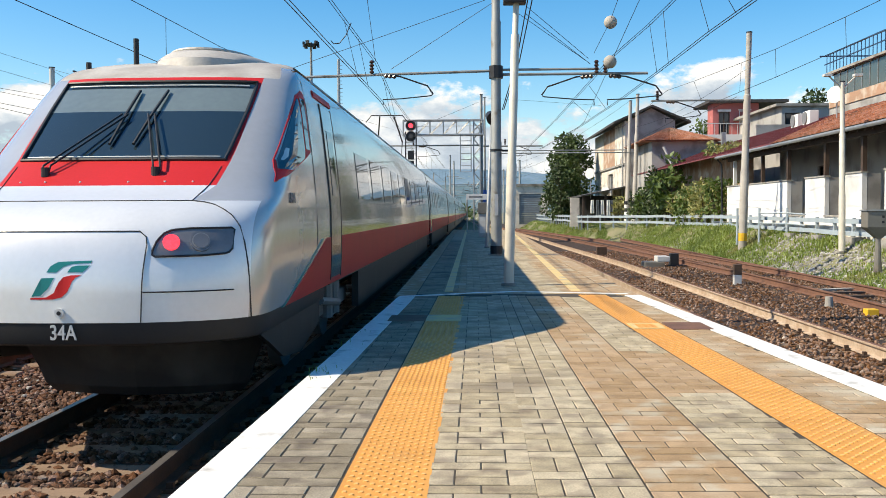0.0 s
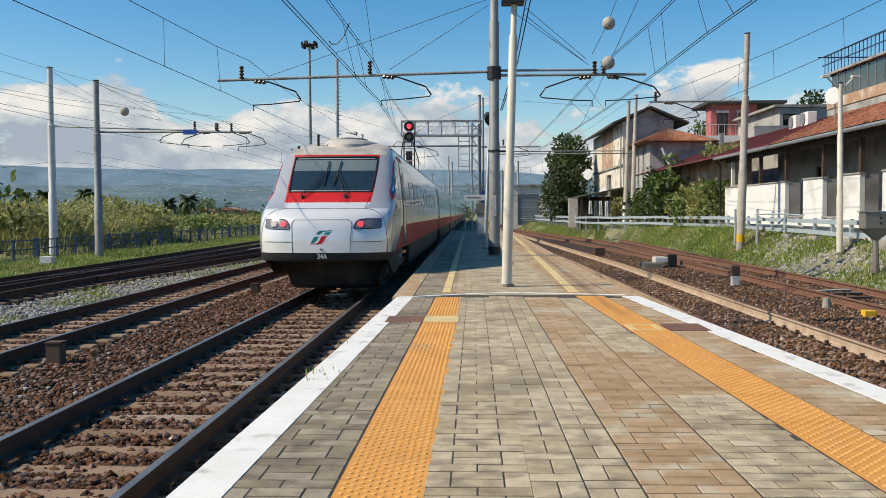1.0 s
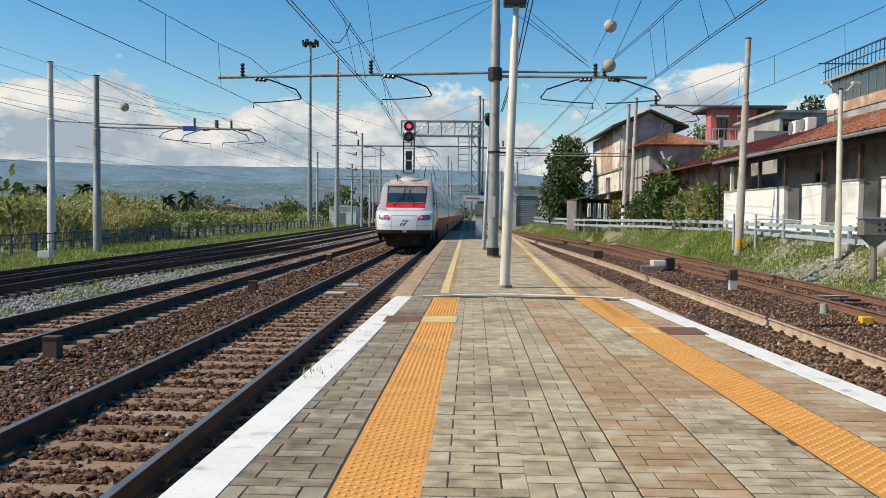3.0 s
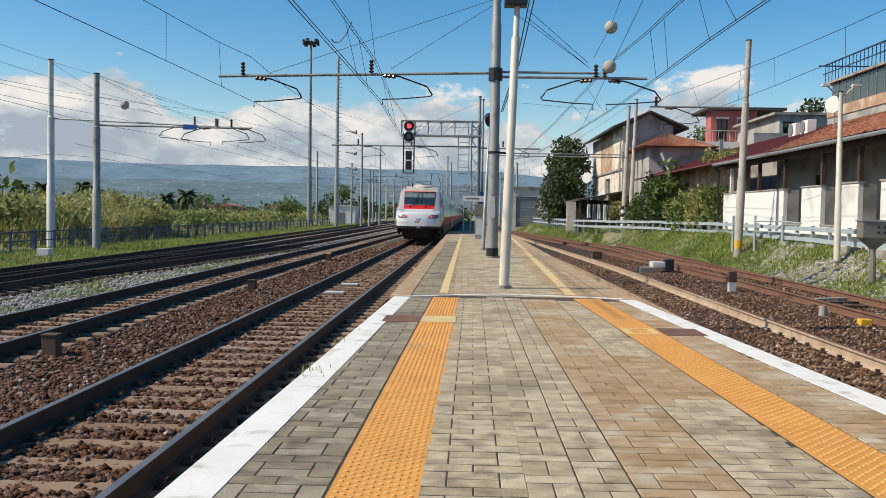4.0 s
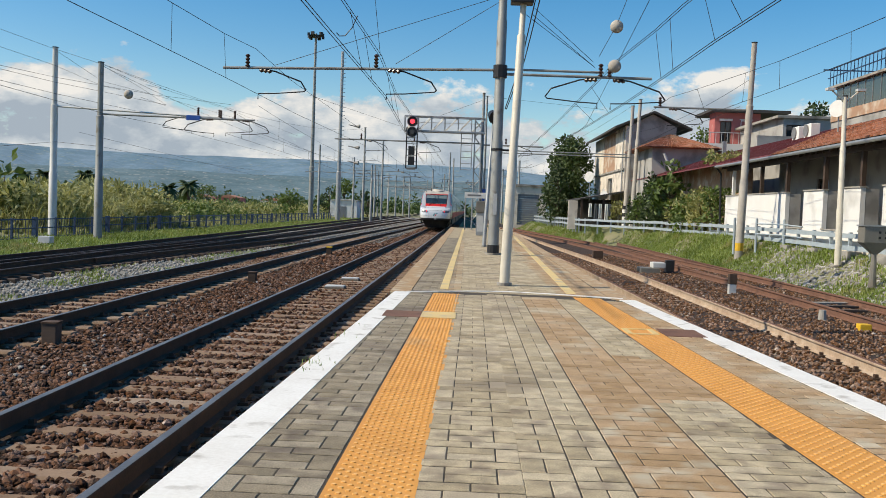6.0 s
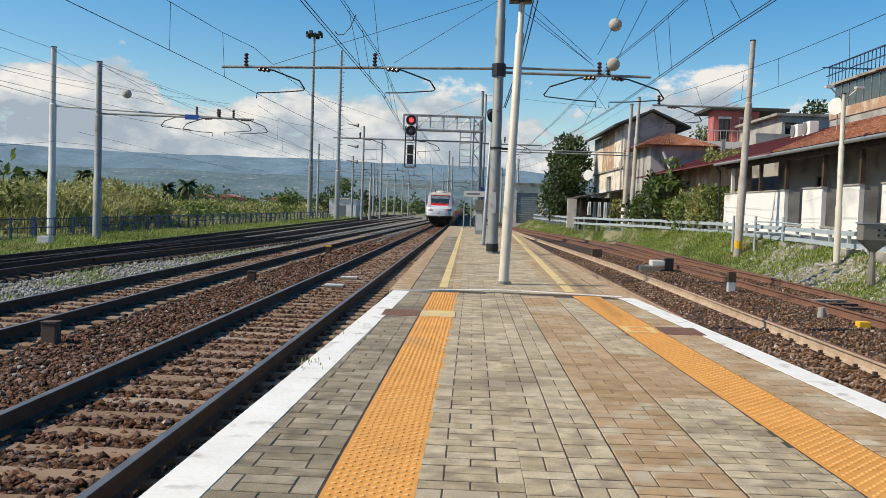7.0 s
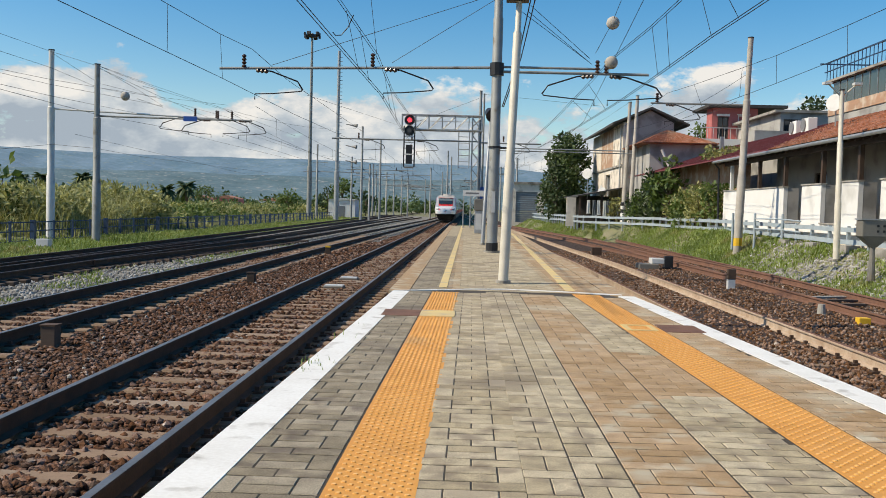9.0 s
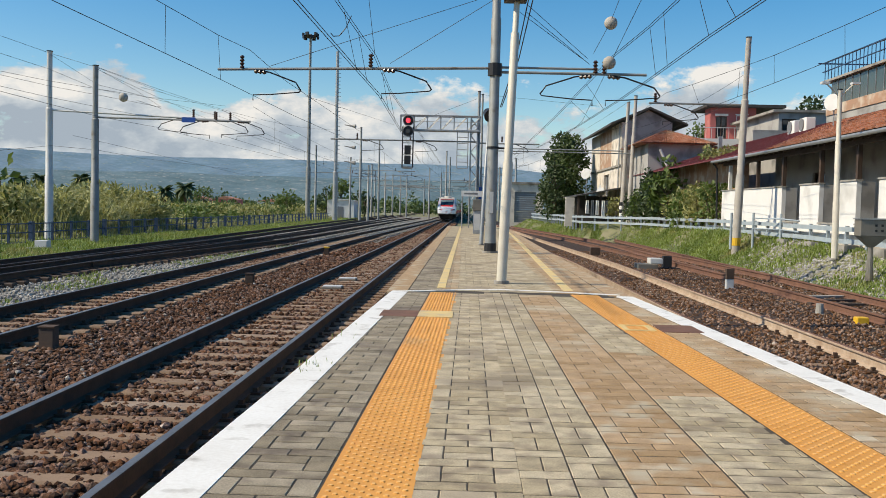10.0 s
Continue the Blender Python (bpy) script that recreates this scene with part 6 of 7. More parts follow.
    # grey flat building behind the roofs
    t = thing("grey_house", "unfinished grey concrete house with flat roofs", "house")
    wall_x(t, 57.0, 0.3, 19.2, 27.0, 0, 7.7, PLASTER_GREY, holes=((19.4, 20.3, 6.1, 7.3),))
    wall_y(t, 19.2, 0.3, 57.3, 66, 0, 7.7, PLASTER_GREY)
    slab_part(t, "roof_slab", 18.8, 27.2, 56.8, 66, 7.7, 7.86, CONCRETE)
    window_part(t, 19.4, 57.05, 6.1, 0.9, 1.2, "y", WOOD_DARK)
    slab_part(t, "parapet", 17.4, 25, 56.2, 56.4, 5.6, 6.5, PLASTER_GREY)
    # pink house
    t = thing("pink_house", "dusky pink house with a balcony and flat dark eaves", "house")
    Y = 66.0
    wall_x(t, Y, 0.3, 17.35, 20.6, 0, 8.95, PINK, holes=((17.75, 18.55, 6.75, 8.35), (19.2, 20.0, 7.1, 8.45)))
    wall_y(t, 17.35, 0.3, Y + 0.3, 67.5, 0, 8.95, PINK)
    window_part(t, 17.75, Y + 0.08, 6.75, 0.8, 1.6, "y", WOOD_DARK)
    window_part(t, 19.2, Y + 0.08, 7.1, 0.8, 1.35, "y", PLASTER, PINK)
    for x in (17.68, 19.13):
        slab_part(t, "window_surround", x, x + 0.94, Y - 0.03, Y - 0.001, 8.36 if x < 18 else 8.46, 8.52, PLASTER)
    slab_part(t, "eave", 16.9, 22.5, Y - 0.7, 70, 8.95, 9.15, ROOF_DARK, "thin dark flat eaves")
    slab_part(t, "balcony", 16.2, 24.0, Y - 1.6, Y, 6.1, 6.6, PLASTER, "pale balcony slab")
    for k in range(20):
        part("baluster", bm_box(16.25 + 0.4 * k, 16.28 + 0.4 * k, Y - 1.58, Y - 1.55, 6.6, 7.35), PALE_METAL, t)
    slab_part(t, "handrail", 16.2, 24.0, Y - 1.6, Y - 1.53, 7.35, 7.4, PALE_METAL)
    # dark wing under the hipped tile roof
    t = thing("hip_roof_house", "house with a hipped orange tile roof and grey walls", "house")
    bx0, bx1, by0, by1, ez = 11.6, 16.9, 62.5, 69.5, 6.0
    wall_x(t, by0, 0.3, 12.3, 16.6, 0, ez, PLASTER_GREY)
    wall_y(t, 12.3, 0.3, by0 + 0.3, by1, 0, ez, PLASTER_GREY)
    hip = (14.1, 65.4, 7.15), (14.1, 67.0, 7.15)
    ea = (bx0, by0 - 0.6, ez), (bx1, by0 - 0.6, ez), (bx1, by1, ez), (bx0, by1, ez)
    deck = bmesh.new()
    v = [deck.verts.new(p) for p in (*ea, *hip)]
    for f in ((0, 1, 4), (1, 2, 5, 4), (2, 3, 5), (3, 0, 4, 5), (3, 2, 1, 0)):
        deck.faces.new([v[i] for i in f])
    part("roof_deck", deck, ROOF_TILE, t)
    tile_roof(t, (ea[0], ea[1], hip[0], hip[0]), 12, 26)
    tile_roof(t, (ea[3], ea[0], hip[0], hip[1]), 12, 26)
    part("downpipe", bm_tube([(13.0, by0 - 0.5, 5.6), (13.9, by0 - 0.6, 3.6)], 0.1, 8), PALE_METAL, t)


def tall_house():
    t = thing("tall_house", "tall old plaster house with bare brick patches and dark eaves", "house")
    X0, X1, Y0, Y1 = 11.75, 15.6, 70.3, 87.0
    wall_y(t, X0, 0.35, Y0, Y1, 0, 4.9, PLASTER_OLD, holes=((76.0, 78.6, 1.9, 4.4),), label="worn pale plaster wall")
    wall_y(t, X0, 0.35, Y0, 75.0, 4.9, 8.2, PLASTER_OLD)
    wall_y(t, X0 + 0.04, 0.3, 75.0, 81.5, 4.9, 8.2, BRICK_MASONRY, label="bare brick wall patch")
    wall_y(t, X0, 0.35, 81.5, Y1, 4.9, 8.2, PLASTER_OLD)
    slab_part(t, "string_course", X0 - 0.12, X0, Y0, Y1, 4.8, 4.95, CONCRETE)
    slab_part(t, "loggia_back", X0 + 0.6, X0 + 0.7, 75.8, 78.8, 1.9, 4.4, WOOD_DARK)
    window_part(t, X0 + 0.2, 76.0, 2.6, 2.6, 1.8, "x", PALE_METAL)
    slab_part(t, "shutter", X0 - 0.05, X0 - 0.001, 80.2, 81.4, 1.6, 3.6, PALE_METAL)
    g = prism([(X0 + 0.36, 0), (X1, 0), (X1, 8.2), ((X0 + X1) / 2 + 0.1, 9.15), (X0 + 0.36, 8.25)], Y0, Y0 + 0.35)
    # the gable faces away from the sun; that shade is painted as grey
    part("gable_wall", g, PLASTER_GREY, t, "gable wall in a grey that holds its shade")
    part("rear_wall", bm_box(X0 + 0.36, X1, Y1 - 0.35, Y1, 0, 8.2), PLASTER_GREY, t)
    xm = (X0 + X1) / 2 + 0.1
    for a, b in (((X0 - 0.9, 7.95), (xm, 9.2)), ((X1 + 1.1, 7.95), (xm, 9.2))):
        part("roof", prism([a, b, (b[0], b[1] + 0.16), (a[0], a[1] + 0.16)], Y0 - 0.5, Y1 + 0.6), ROOF_DARK, t, "dark sheet roof with deep eaves")
    part("drainpipe", bm_tube([(X0 - 0.1, Y0 + 0.4, 0), (X0 - 0.1, Y0 + 0.4, 8)], 0.06, 8), GALV, t)
    # lean-to shed with washing
    s = thing("lean_to_shed", "dark open lean-to shed with washing hung in front", "shed")
    part("roof", prism([(8.2, 2.35), (11.9, 3.1), (11.9, 3.2), (8.2, 2.45)], 68.5, 78), ROOF_DARK, s)
    wall_x(s, 73, 0.2, 8.4, 11.7, 0, 2.5, ROOF_DARK)
    for x in (8.35, 10.0, 11.6):
        slab_part(s, "post", x, x + 0.14, 68.7, 68.84, 0, 2.5, WOOD_DARK)
    wall_x(s, 69.5, 0.2, 7.5, 8.2, 0.1, 2.3, PLASTER_OLD, name="side_wall")
    for k, (x, h, m) in enumerate(((8.9, 1.0, PLASTER), (9.3, 1.3, SHUTTER), (9.65, 1.1, PLASTER), (10.1, 1.25, PLASTER), (10.35, 0.9, SHUTTER))):
        b = bmesh.new()
        n = 6
        rows = [[b.verts.new((x + 0.3 * (i / n) * (0.8 + 0.2 * q), 68.4 + 0.06 * math.sin(i * 2.1 + q * 3), 2.1 - h * q)) for i in range(n + 1)] for q in (0, 0.35, 0.7, 1.0)]
        for p, q in zip(rows, rows[1:]):
            for i in range(n):
                b.faces.new((p[i], p[i + 1], q[i + 1], q[i]))
        tagged(mesh_ob("laundry", b, m, smooth=True), "pale washing hung on a line by the shed", "laundry", "washing on the line")
    wire("thin taut washing line by the shed", [(8.4, 68.4, 2.12), (11.6, 68.4, 2.12)], 0.006)
    for x, y, z, r in ((9.15, 70.2, 4.15, 0.38), (10.3, 70.0, 2.75, 0.34), (13.2, 60.5, 1.55, 0.42)):
        d = thing("satellite_dish", "white satellite dish on a short pole", "satellite dish", "dishes", (x, y, z))
        part("pole", bm_tube([(0, 0.1, -1.9 if z > 4 else -0.9), (0, 0.1, 0)], 0.035, 8), GALV, d)
        part("dish", bm_tube([(-0.1, -0.12, 0.02), (0, 0, 0), (0.04, 0.06, 0)], [r * 1.1, r * 0.9, 0.06], 20), PALE_METAL, d, smooth=True)
    # garage at the end of the yard
    t = thing("garage", "pale plastered garage with a grey roller shutter", "garage", "", (0, 105, 0))
    gx0, gx1, gz = 4.9, 8.75, 4.25
    wall_x(t, 0, 0.3, gx0, gx1, -1.0, gz, PLASTER_OLD, holes=((5.45, 7.95, -0.2, 3.35),))
    wall_y(t, gx0, 0.3, 0.3, 9, -1.0, gz, PLASTER_OLD)
    slab_part(t, "roof", gx0 - 0.2, gx1 + 0.2, -0.2, 9.2, gz, gz + 0.22, CONCRETE)
    for k in range(14):
        slab_part(t, "shutter_slat", 5.45, 7.95, 0.12, 0.16, -0.2 + 0.254 * k, 0.03 + 0.254 * k, SHUTTER)


terrace_house()
tall_house()


# ---- plants ----
def leaves(rnd, verts, faces, c, r, count, size, long=1.6, up=0.0):
    """Loose pointed leaves in an uneven clump."""
    for _ in range(count):
        while True:
            p = Vector((rnd.uniform(-1, 1), rnd.uniform(-1, 1), rnd.uniform(-1, 1)))
            if 0.15 < p.length < 1:
                break
        q = Vector((c[0] + p.x * r[0], c[1] + p.y * r[1], c[2] + p.z * r[2]))
        d = (p * 0.7 + Vector((rnd.gauss(0, 0.6), rnd.gauss(0, 0.6), rnd.gauss(0, 0.6) + up))).normalized()
        s = d.cross(Vector((rnd.gauss(0, 1), rnd.gauss(0, 1), rnd.gauss(0, 1)))).normalized()
        k, z = len(verts), size * rnd.uniform(0.6, 1.3)
        n = d.cross(s)
        verts += [tuple(q), tuple(q + d * z * long * 0.5 + s * z * 0.5 + n * z * 0.12), tuple(q + d * z * long), tuple(q + d * z * long * 0.5 - s * z * 0.5 + n * z * 0.12)]
        faces.append((k, k + 1, k + 2, k + 3))


def foliage(name, parent, clumps, material, size, seed, density=1.0, long=1.6, up=0.0):
    rnd = random.Random(seed)
    verts, faces = [], []
    for c, r in clumps:
        leaves(rnd, verts, faces, c, r, int(density * 4.5 * (r[0] * r[2] + r[1] * r[2]) / (size * size)) + 12, size, long, up)
    ob = soup(name, verts, faces, material)
    if parent:
        ob.parent = parent
    return ob


def tree(label, at, h, spread, crown0, material, seed, leaf=0.16, n=16, group="", density=0.5):
    rnd = random.Random(seed)
    t = thing("tree", label, "tree", group, at)
    bm = bmesh.new()
    tube(bm, [(0, 0, -0.2), (0.05, 0, h * 0.3), (0.0, 0.1, h * 0.8)], [0.05 * h ** 0.8, 0.035 * h ** 0.8, 0.012 * h], 8)
    clumps = []
    for k in range(n):
        a, q = rnd.random() * math.tau, rnd.random()
        z = lerp(crown0, h, q)
        w = spread * math.sqrt(max(0.12, 1 - ((q - 0.35) / 0.68) ** 2)) * rnd.uniform(0.35, 0.85)
        c = (w * math.cos(a), w * math.sin(a), z)
        tube(bm, [(0, 0, max(0.2, z * 0.72)), (c[0] * 0.9, c[1] * 0.9, z)], [0.012 * h, 0.006 * h], 5)
        r = spread * rnd.uniform(0.28, 0.46)
        clumps.append((c, (r, r, r * rnd.uniform(0.7, 1.1))))
    part("trunk", bm, BARK, t, smooth=True)
    foliage("crown", t, clumps, material, leaf, seed + 1, density)
    return t


def shrub(label, at, r, h, material, seed, leaf=0.12, n=7, density=0.5, cat="shrub"):
    rnd = random.Random(seed)
    t = thing(cat, label, cat, "shrubs", at)
    clumps, bm = [], bmesh.new()
    for k in range(n):
        c = (rnd.uniform(-r, r) * 0.7, rnd.uniform(-r, r) * 0.7, rnd.uniform(0.2, 0.85) * h)
        clumps.append((c, (r * rnd.uniform(0.3, 0.6), r * rnd.uniform(0.3, 0.6), h * rnd.uniform(0.15, 0.3))))
        tube(bm, [(c[0] * 0.2, c[1] * 0.2, -0.1), c], 0.02, 5)
    part("stem", bm, BARK, t)
    foliage("foliage", t, clumps, material, leaf, seed + 1, density)
    return t


def palm(at, h, r, seed):
    rnd = random.Random(seed)
    t = thing("palm_tree", "shaggy palm tree in the field", "palm tree", "palms in the field", at)
    part("trunk", bm_tube([(0, 0, -0.3), (0.1, 0, h * 0.5), (0, 0, h)], [0.32, 0.24, 0.3], 9), BARK, t, smooth=True)
    verts, faces = [], []
    for k in range(46):
        a, e = rnd.random() * math.tau, rnd.uniform(-0.9, 1.3)
        prev = None
        L = r * rnd.uniform(0.8, 1.15)
        for i in range(6):
            q = i / 5
            el = e - 1.2 * q
            p = Vector((math.cos(a) * L * q * math.cos(e * 0.6), math.sin(a) * L * q * math.cos(e * 0.6), h + L * (math.sin(e) * q - 0.55 * q * q)))
            w = 0.22 * r * (1 - abs(q - 0.45)) * (1 if i < 5 else 0.2)
            s = Vector((-math.sin(a), math.cos(a), 0)) * w
            cur = (p + s - Vector((0, 0, w * 0.6)), p, p - s - Vector((0, 0, w * 0.6)))
            if prev:
                k0 = len(verts)
                verts += [tuple(x) for x in (*prev, *cur)]
                faces += [(k0, k0 + 1, k0 + 4, k0 + 3), (k0 + 1, k0 + 2, k0 + 5, k0 + 4)]
            prev = cur
    ob = soup("crown", verts, faces, LEAF_DARK)
    ob.parent = t


def tufts(name, label, material, count, place, h, seed, blades=5, width=0.02):
    rnd = random.Random(seed)
    verts, faces = [], []
    for _ in range(count):
        x, y, z, k = place(rnd)
        for b in range(blades):
            a = rnd.random() * math.tau
            hh = h * k * rnd.uniform(0.5, 1.25)
            px, py = x + rnd.gauss(0, 0.07), y + rnd.gauss(0, 0.07)
            bend = hh * rnd.uniform(0.15, 0.8)
            w = width * (0.7 + k * 0.4)
            i = len(verts)
            c, s = math.cos(a), math.sin(a)
            verts += [(px - s * w, py + c * w, z - 0.02), (px + s * w, py - c * w, z - 0.02), (px + c * bend * 0.35 + s * w * 0.7, py + s * bend * 0.35 - c * w * 0.7, z + hh * 0.6),
                      (px + c * bend * 0.35 - s * w * 0.7, py + s * bend * 0.35 + c * w * 0.7, z + hh * 0.6), (px + c * bend, py + s * bend, z + hh)]
            faces += [(i, i + 1, i + 2, i + 3), (i + 3, i + 2, i + 4)]
    return tagged(soup(name, verts, faces, material), label, "grass", kind="stuff")


def make_plants():
    def verge_right(rnd):
        while True:
            y = near_y(rnd, 17, 110)
            x0 = rail_side(y) + 0.95
            x = rnd.uniform(x0, max(x0 + 1.2, 12.3 if y < 62 else 9.5))
            if noise.noise((x * 0.5, y * 0.25, 4.0)) + rnd.gauss(0, 0.25) > (0.08 if y < 34 else -0.15):
                return x, y, surf_z(x, y), rnd.uniform(0.6, 1.3)

    def verge_left(rnd):
        y = near_y(rnd, 18, 150)
        x = rnd.uniform(-21.5, FOURTH(y) - 1.0)
        return x, y, ground_z(x, y), rnd.uniform(0.6, 1.4)

    def gravel_weeds(rnd):
        while True:
            y = near_y(rnd, 14, 45)
            x = rnd.uniform(-10.6, -8.1)
            if noise.noise((x * 0.7, y * 0.4, 9.0)) > 0.1:
                return x, y, -0.84, rnd.uniform(0.3, 1.0)

    def meadow(rnd):
        y = near_y(rnd, 45, 190)
        x = rnd.uniform(-85, -20)
        return x, y, -0.86, rnd.uniform(0.8, 1.6)

    tufts("grass", "fresh green grass on the bank beside the yard", GRASS, 28000, verge_right, 0.105, 11, width=0.012)
    tufts("grass", "green grass verge along the blue fence", GRASS, 18000, verge_left, 0.16, 12, width=0.016)
    tufts("weeds", "low weeds growing through the gravel", GRASS, 800, gravel_weeds, 0.13, 13, width=0.012)
    tufts("grass", "long dry meadow grass beyond the fence", LEAF_YELLOW, 11000, meadow, 0.4, 14, width=0.05)
    edge = lambda rnd: (lambda y: (edge_left(y) + rnd.gauss(0.1, 0.05), y, 0.0, rnd.uniform(0.3, 1)))(6.9 + rnd.gauss(0, 0.15) if rnd.random() < 0.8 else rnd.uniform(8.5, 9.5))
    tufts("weeds", "small weeds in a crack of the white edge", GRASS, 9, edge, 0.06, 15, width=0.004)

    # cane thicket beyond the fence
    rnd = random.Random(21)
    def cane(rnd):
        y = rnd.uniform(47, 66)
        x = rnd.uniform(-37 - (y - 47) * 0.6, -21.5)
        k = 0.72 + 0.55 * noise.noise((x * 0.22, y * 0.1, 1.0))
        px = x / y
        return x, y, -0.86, k * (1.25 if px > -0.44 else 0.95)
    tufts("cane_thicket", "tall yellow-green cane thicket beyond the fence", LEAF_YELLOW, 4000, cane, 2.3, 22, blades=4, width=0.03)
    clumps = []
    for k in range(420):
        x, y, z, h = cane(rnd)
        clumps.append(((x, y, rnd.uniform(-0.3, 2.1 * h)), (0.9, 0.9, 0.6)))
    tagged(foliage("cane_leaves", None, clumps, LEAF_YELLOW, 0.15, 23, 0.4, 2.6, 0.2), "yellow-green leaves of the cane thicket", "cane", kind="stuff")
    for k, (x, y, r, h) in enumerate(((-27, 72, 3.4, 2.7), (-30.5, 78, 3.5, 2.5), (-25, 80, 2.5, 2.2), (-34, 86, 4, 2.2), (-23.5, 92, 2.0, 1.3), (-29, 96, 3.0, 1.6), (-37, 80, 4, 2.6))):
        shrub("dense dark green shrub beyond the fence", (x, y, -0.86), r, h, LEAF_YELLOW if k % 3 == 0 else LEAF, 40 + k, 0.22, 10, 0.4)
    shrub("broad-leaved green plant beyond the fence", (-25.6, 48.5, -0.86), 1.2, 4.0, LEAF, 50, 0.4, 5, 0.25)
    for k, (x, y, h, r) in enumerate(((-64.5, 135, 5.2, 1.5), (-58.5, 136, 5.3, 1.9), (-46.5, 138, 3.9, 1.7), (-45.6, 145, 4.6, 2.0), (-70, 140, 5.0, 1.6))):
        palm((x, y, -0.9), h, r, 60 + k)
    # orchard rows and far trees
    rnd = random.Random(70)
    for k in range(9):
        y = 118 + 15 * k
        clumps = []
        for i in range(46):
            x = lerp(-26 - k * 0.5, -62 - 6 * k, i / 45)
            clumps.append(((x + rnd.gauss(0, 0.4), y + rnd.gauss(0, 0.6), 0.1 + rnd.gauss(0, 0.15)), (1.2, 1.0, rnd.uniform(0.7, 1.1))))
        tagged(foliage("orchard_row", None, clumps, (LEAF_YELLOW, LEAF, LEAF_YELLOW)[k % 3], 0.26, 80 + k, 0.4), "row of low green orchard bushes", "orchard", kind="stuff")
    clumps = []
    for k in range(330):
        y = rnd.uniform(280, 560)
        x = rnd.uniform(-0.56, 0.02) * y - 10
        hh = rnd.uniform(1.2, 3.0) * (1.6 if rnd.random() < 0.08 else 1)
        clumps.append(((x, y, hh * 0.6 - 0.5), (rnd.uniform(3, 7), 3, hh)))
    tagged(foliage("far_woods", None, clumps, LEAF_TREE, 0.9, 95, 0.5), "dark line of far trees over the fields", "woods", kind="stuff")
    for k, (x, y, h, s) in enumerate(((-23.5, 168, 6.2, 3.0), (-27.5, 176, 5.2, 3.0), (-32, 160, 4.2, 2.4), (-20.5, 180, 5.4, 2.2), (-88, 300, 7, 4))):
        tree("round green tree beyond the yard", (x, y, -0.9), h, s, 1.0, LEAF_DARK if k % 2 else LEAF, 100 + k, 0.35, 14, "field trees", 0.4)
    # plants of the houses
    tree("dense dark green tree beside the old house", (9.3, 84.5, 0.2), 7.3, 2.6, 0.4, LEAF_TREE, 120, 0.2, 44, "", 1.0)
    tree("low dark green tree beside the garage", (7.9, 82.5, 0.2), 5.0, 1.5, 0.2, LEAF_DARK, 122, 0.2, 16, "", 0.7)
    tree("young fig tree against the stone wall", (12.4, 56.5, 0.4), 3.9, 1.3, 1.2, LEAF, 124, 0.26, 16, "", 0.5)
    for k, (x, y, r, h, m) in enumerate(((12.6, 49.0, 1.1, 2.3, LEAF_YELLOW), (12.5, 51.5, 1.3, 2.5, LEAF), (12.7, 53.8, 1.2, 2.2, LEAF_YELLOW), (12.4, 59.5, 1.2, 3.0, LEAF_DARK), (12.2, 62.0, 1.2, 3.0, LEAF), (12.0, 64.5, 1.1, 2.6, LEAF_DARK),
                                             (11.2, 68.5, 0.8, 1.9, LEAF_YELLOW), (12.7, 46.9, 0.9, 2.4, LEAF), (12.3, 60.8, 1.0, 3.6, LEAF_DARK))):
        shrub("leafy green shrub against the stone wall", (x, y, 0.42), r, h, m, 130 + k, 0.15, 12, 0.5)
    shrub("green creeper spreading over the red roof", (13.3, 48.0, 4.2), 1.0, 0.6, LEAF_YELLOW, 145, 0.14, 10, 0.5, "creeper")
    shrub("green creeper spreading over the red roof", (13.6, 51.2, 4.3), 0.7, 0.5, LEAF, 146, 0.14, 7, 0.5, "creeper")
    tree("green tree rising behind the roofs", (21.2, 84.0, 0.0), 9.3, 2.0, 5.0, LEAF, 150, 0.25, 12, "", 0.5)
    tree("green tree rising behind the roofs", (29.5, 78.0, 0.0), 11.0, 2.0, 7.0, LEAF_DARK, 152, 0.25, 12, "", 0.5)


make_plants()


# ---- fences ----
def blue_fence():
    t = thing("blue_fence", "low blue metal fence along the field", "fence")
    post = bpy.data.meshes.new("post")
    b = bm_box(-0.05, 0.05, -0.05, 0.05, -0.1, 1.02)
    bmesh.ops.bevel(b, geom=b.edges[:], offset=0.01, segments=1, affect="EDGES")
    b.to_mesh(post)
    b.free()
    post.materials.append(BLUE_FENCE)
    big = bpy.data.meshes.new("post")
    b = bm_box(-0.1, 0.1, -0.1, 0.1, -0.1, 1.05)
    b.to_mesh(big)
    b.free()
    big.materials.append(BLUE_FENCE)
    n = 52
    for k in range(n):
        y = 24 + 2.1 * k
        share("post", big if k % 4 == 0 else post, t, pose(-19.7 - 0.004 * y, y, -0.86))
    for z in (0.12, 0.55, 0.95):
        part("rail", bm_tube([(-19.8, 24, z - 0.86), (-20.13, 24 + 2.1 * n, z - 0.86)], 0.03, 6), BLUE_FENCE, t)
    y = 24.0
    mesh = bmesh.new()
    while y < 100:
        box(mesh, -19.7 - 0.004 * y - 0.008, -19.7 - 0.004 * y + 0.008, y, y + 0.016, -0.74, 0.09)
        y += 0.3
    tagged(part("infill_bar", mesh, BLUE_FENCE, t), kind="stuff")


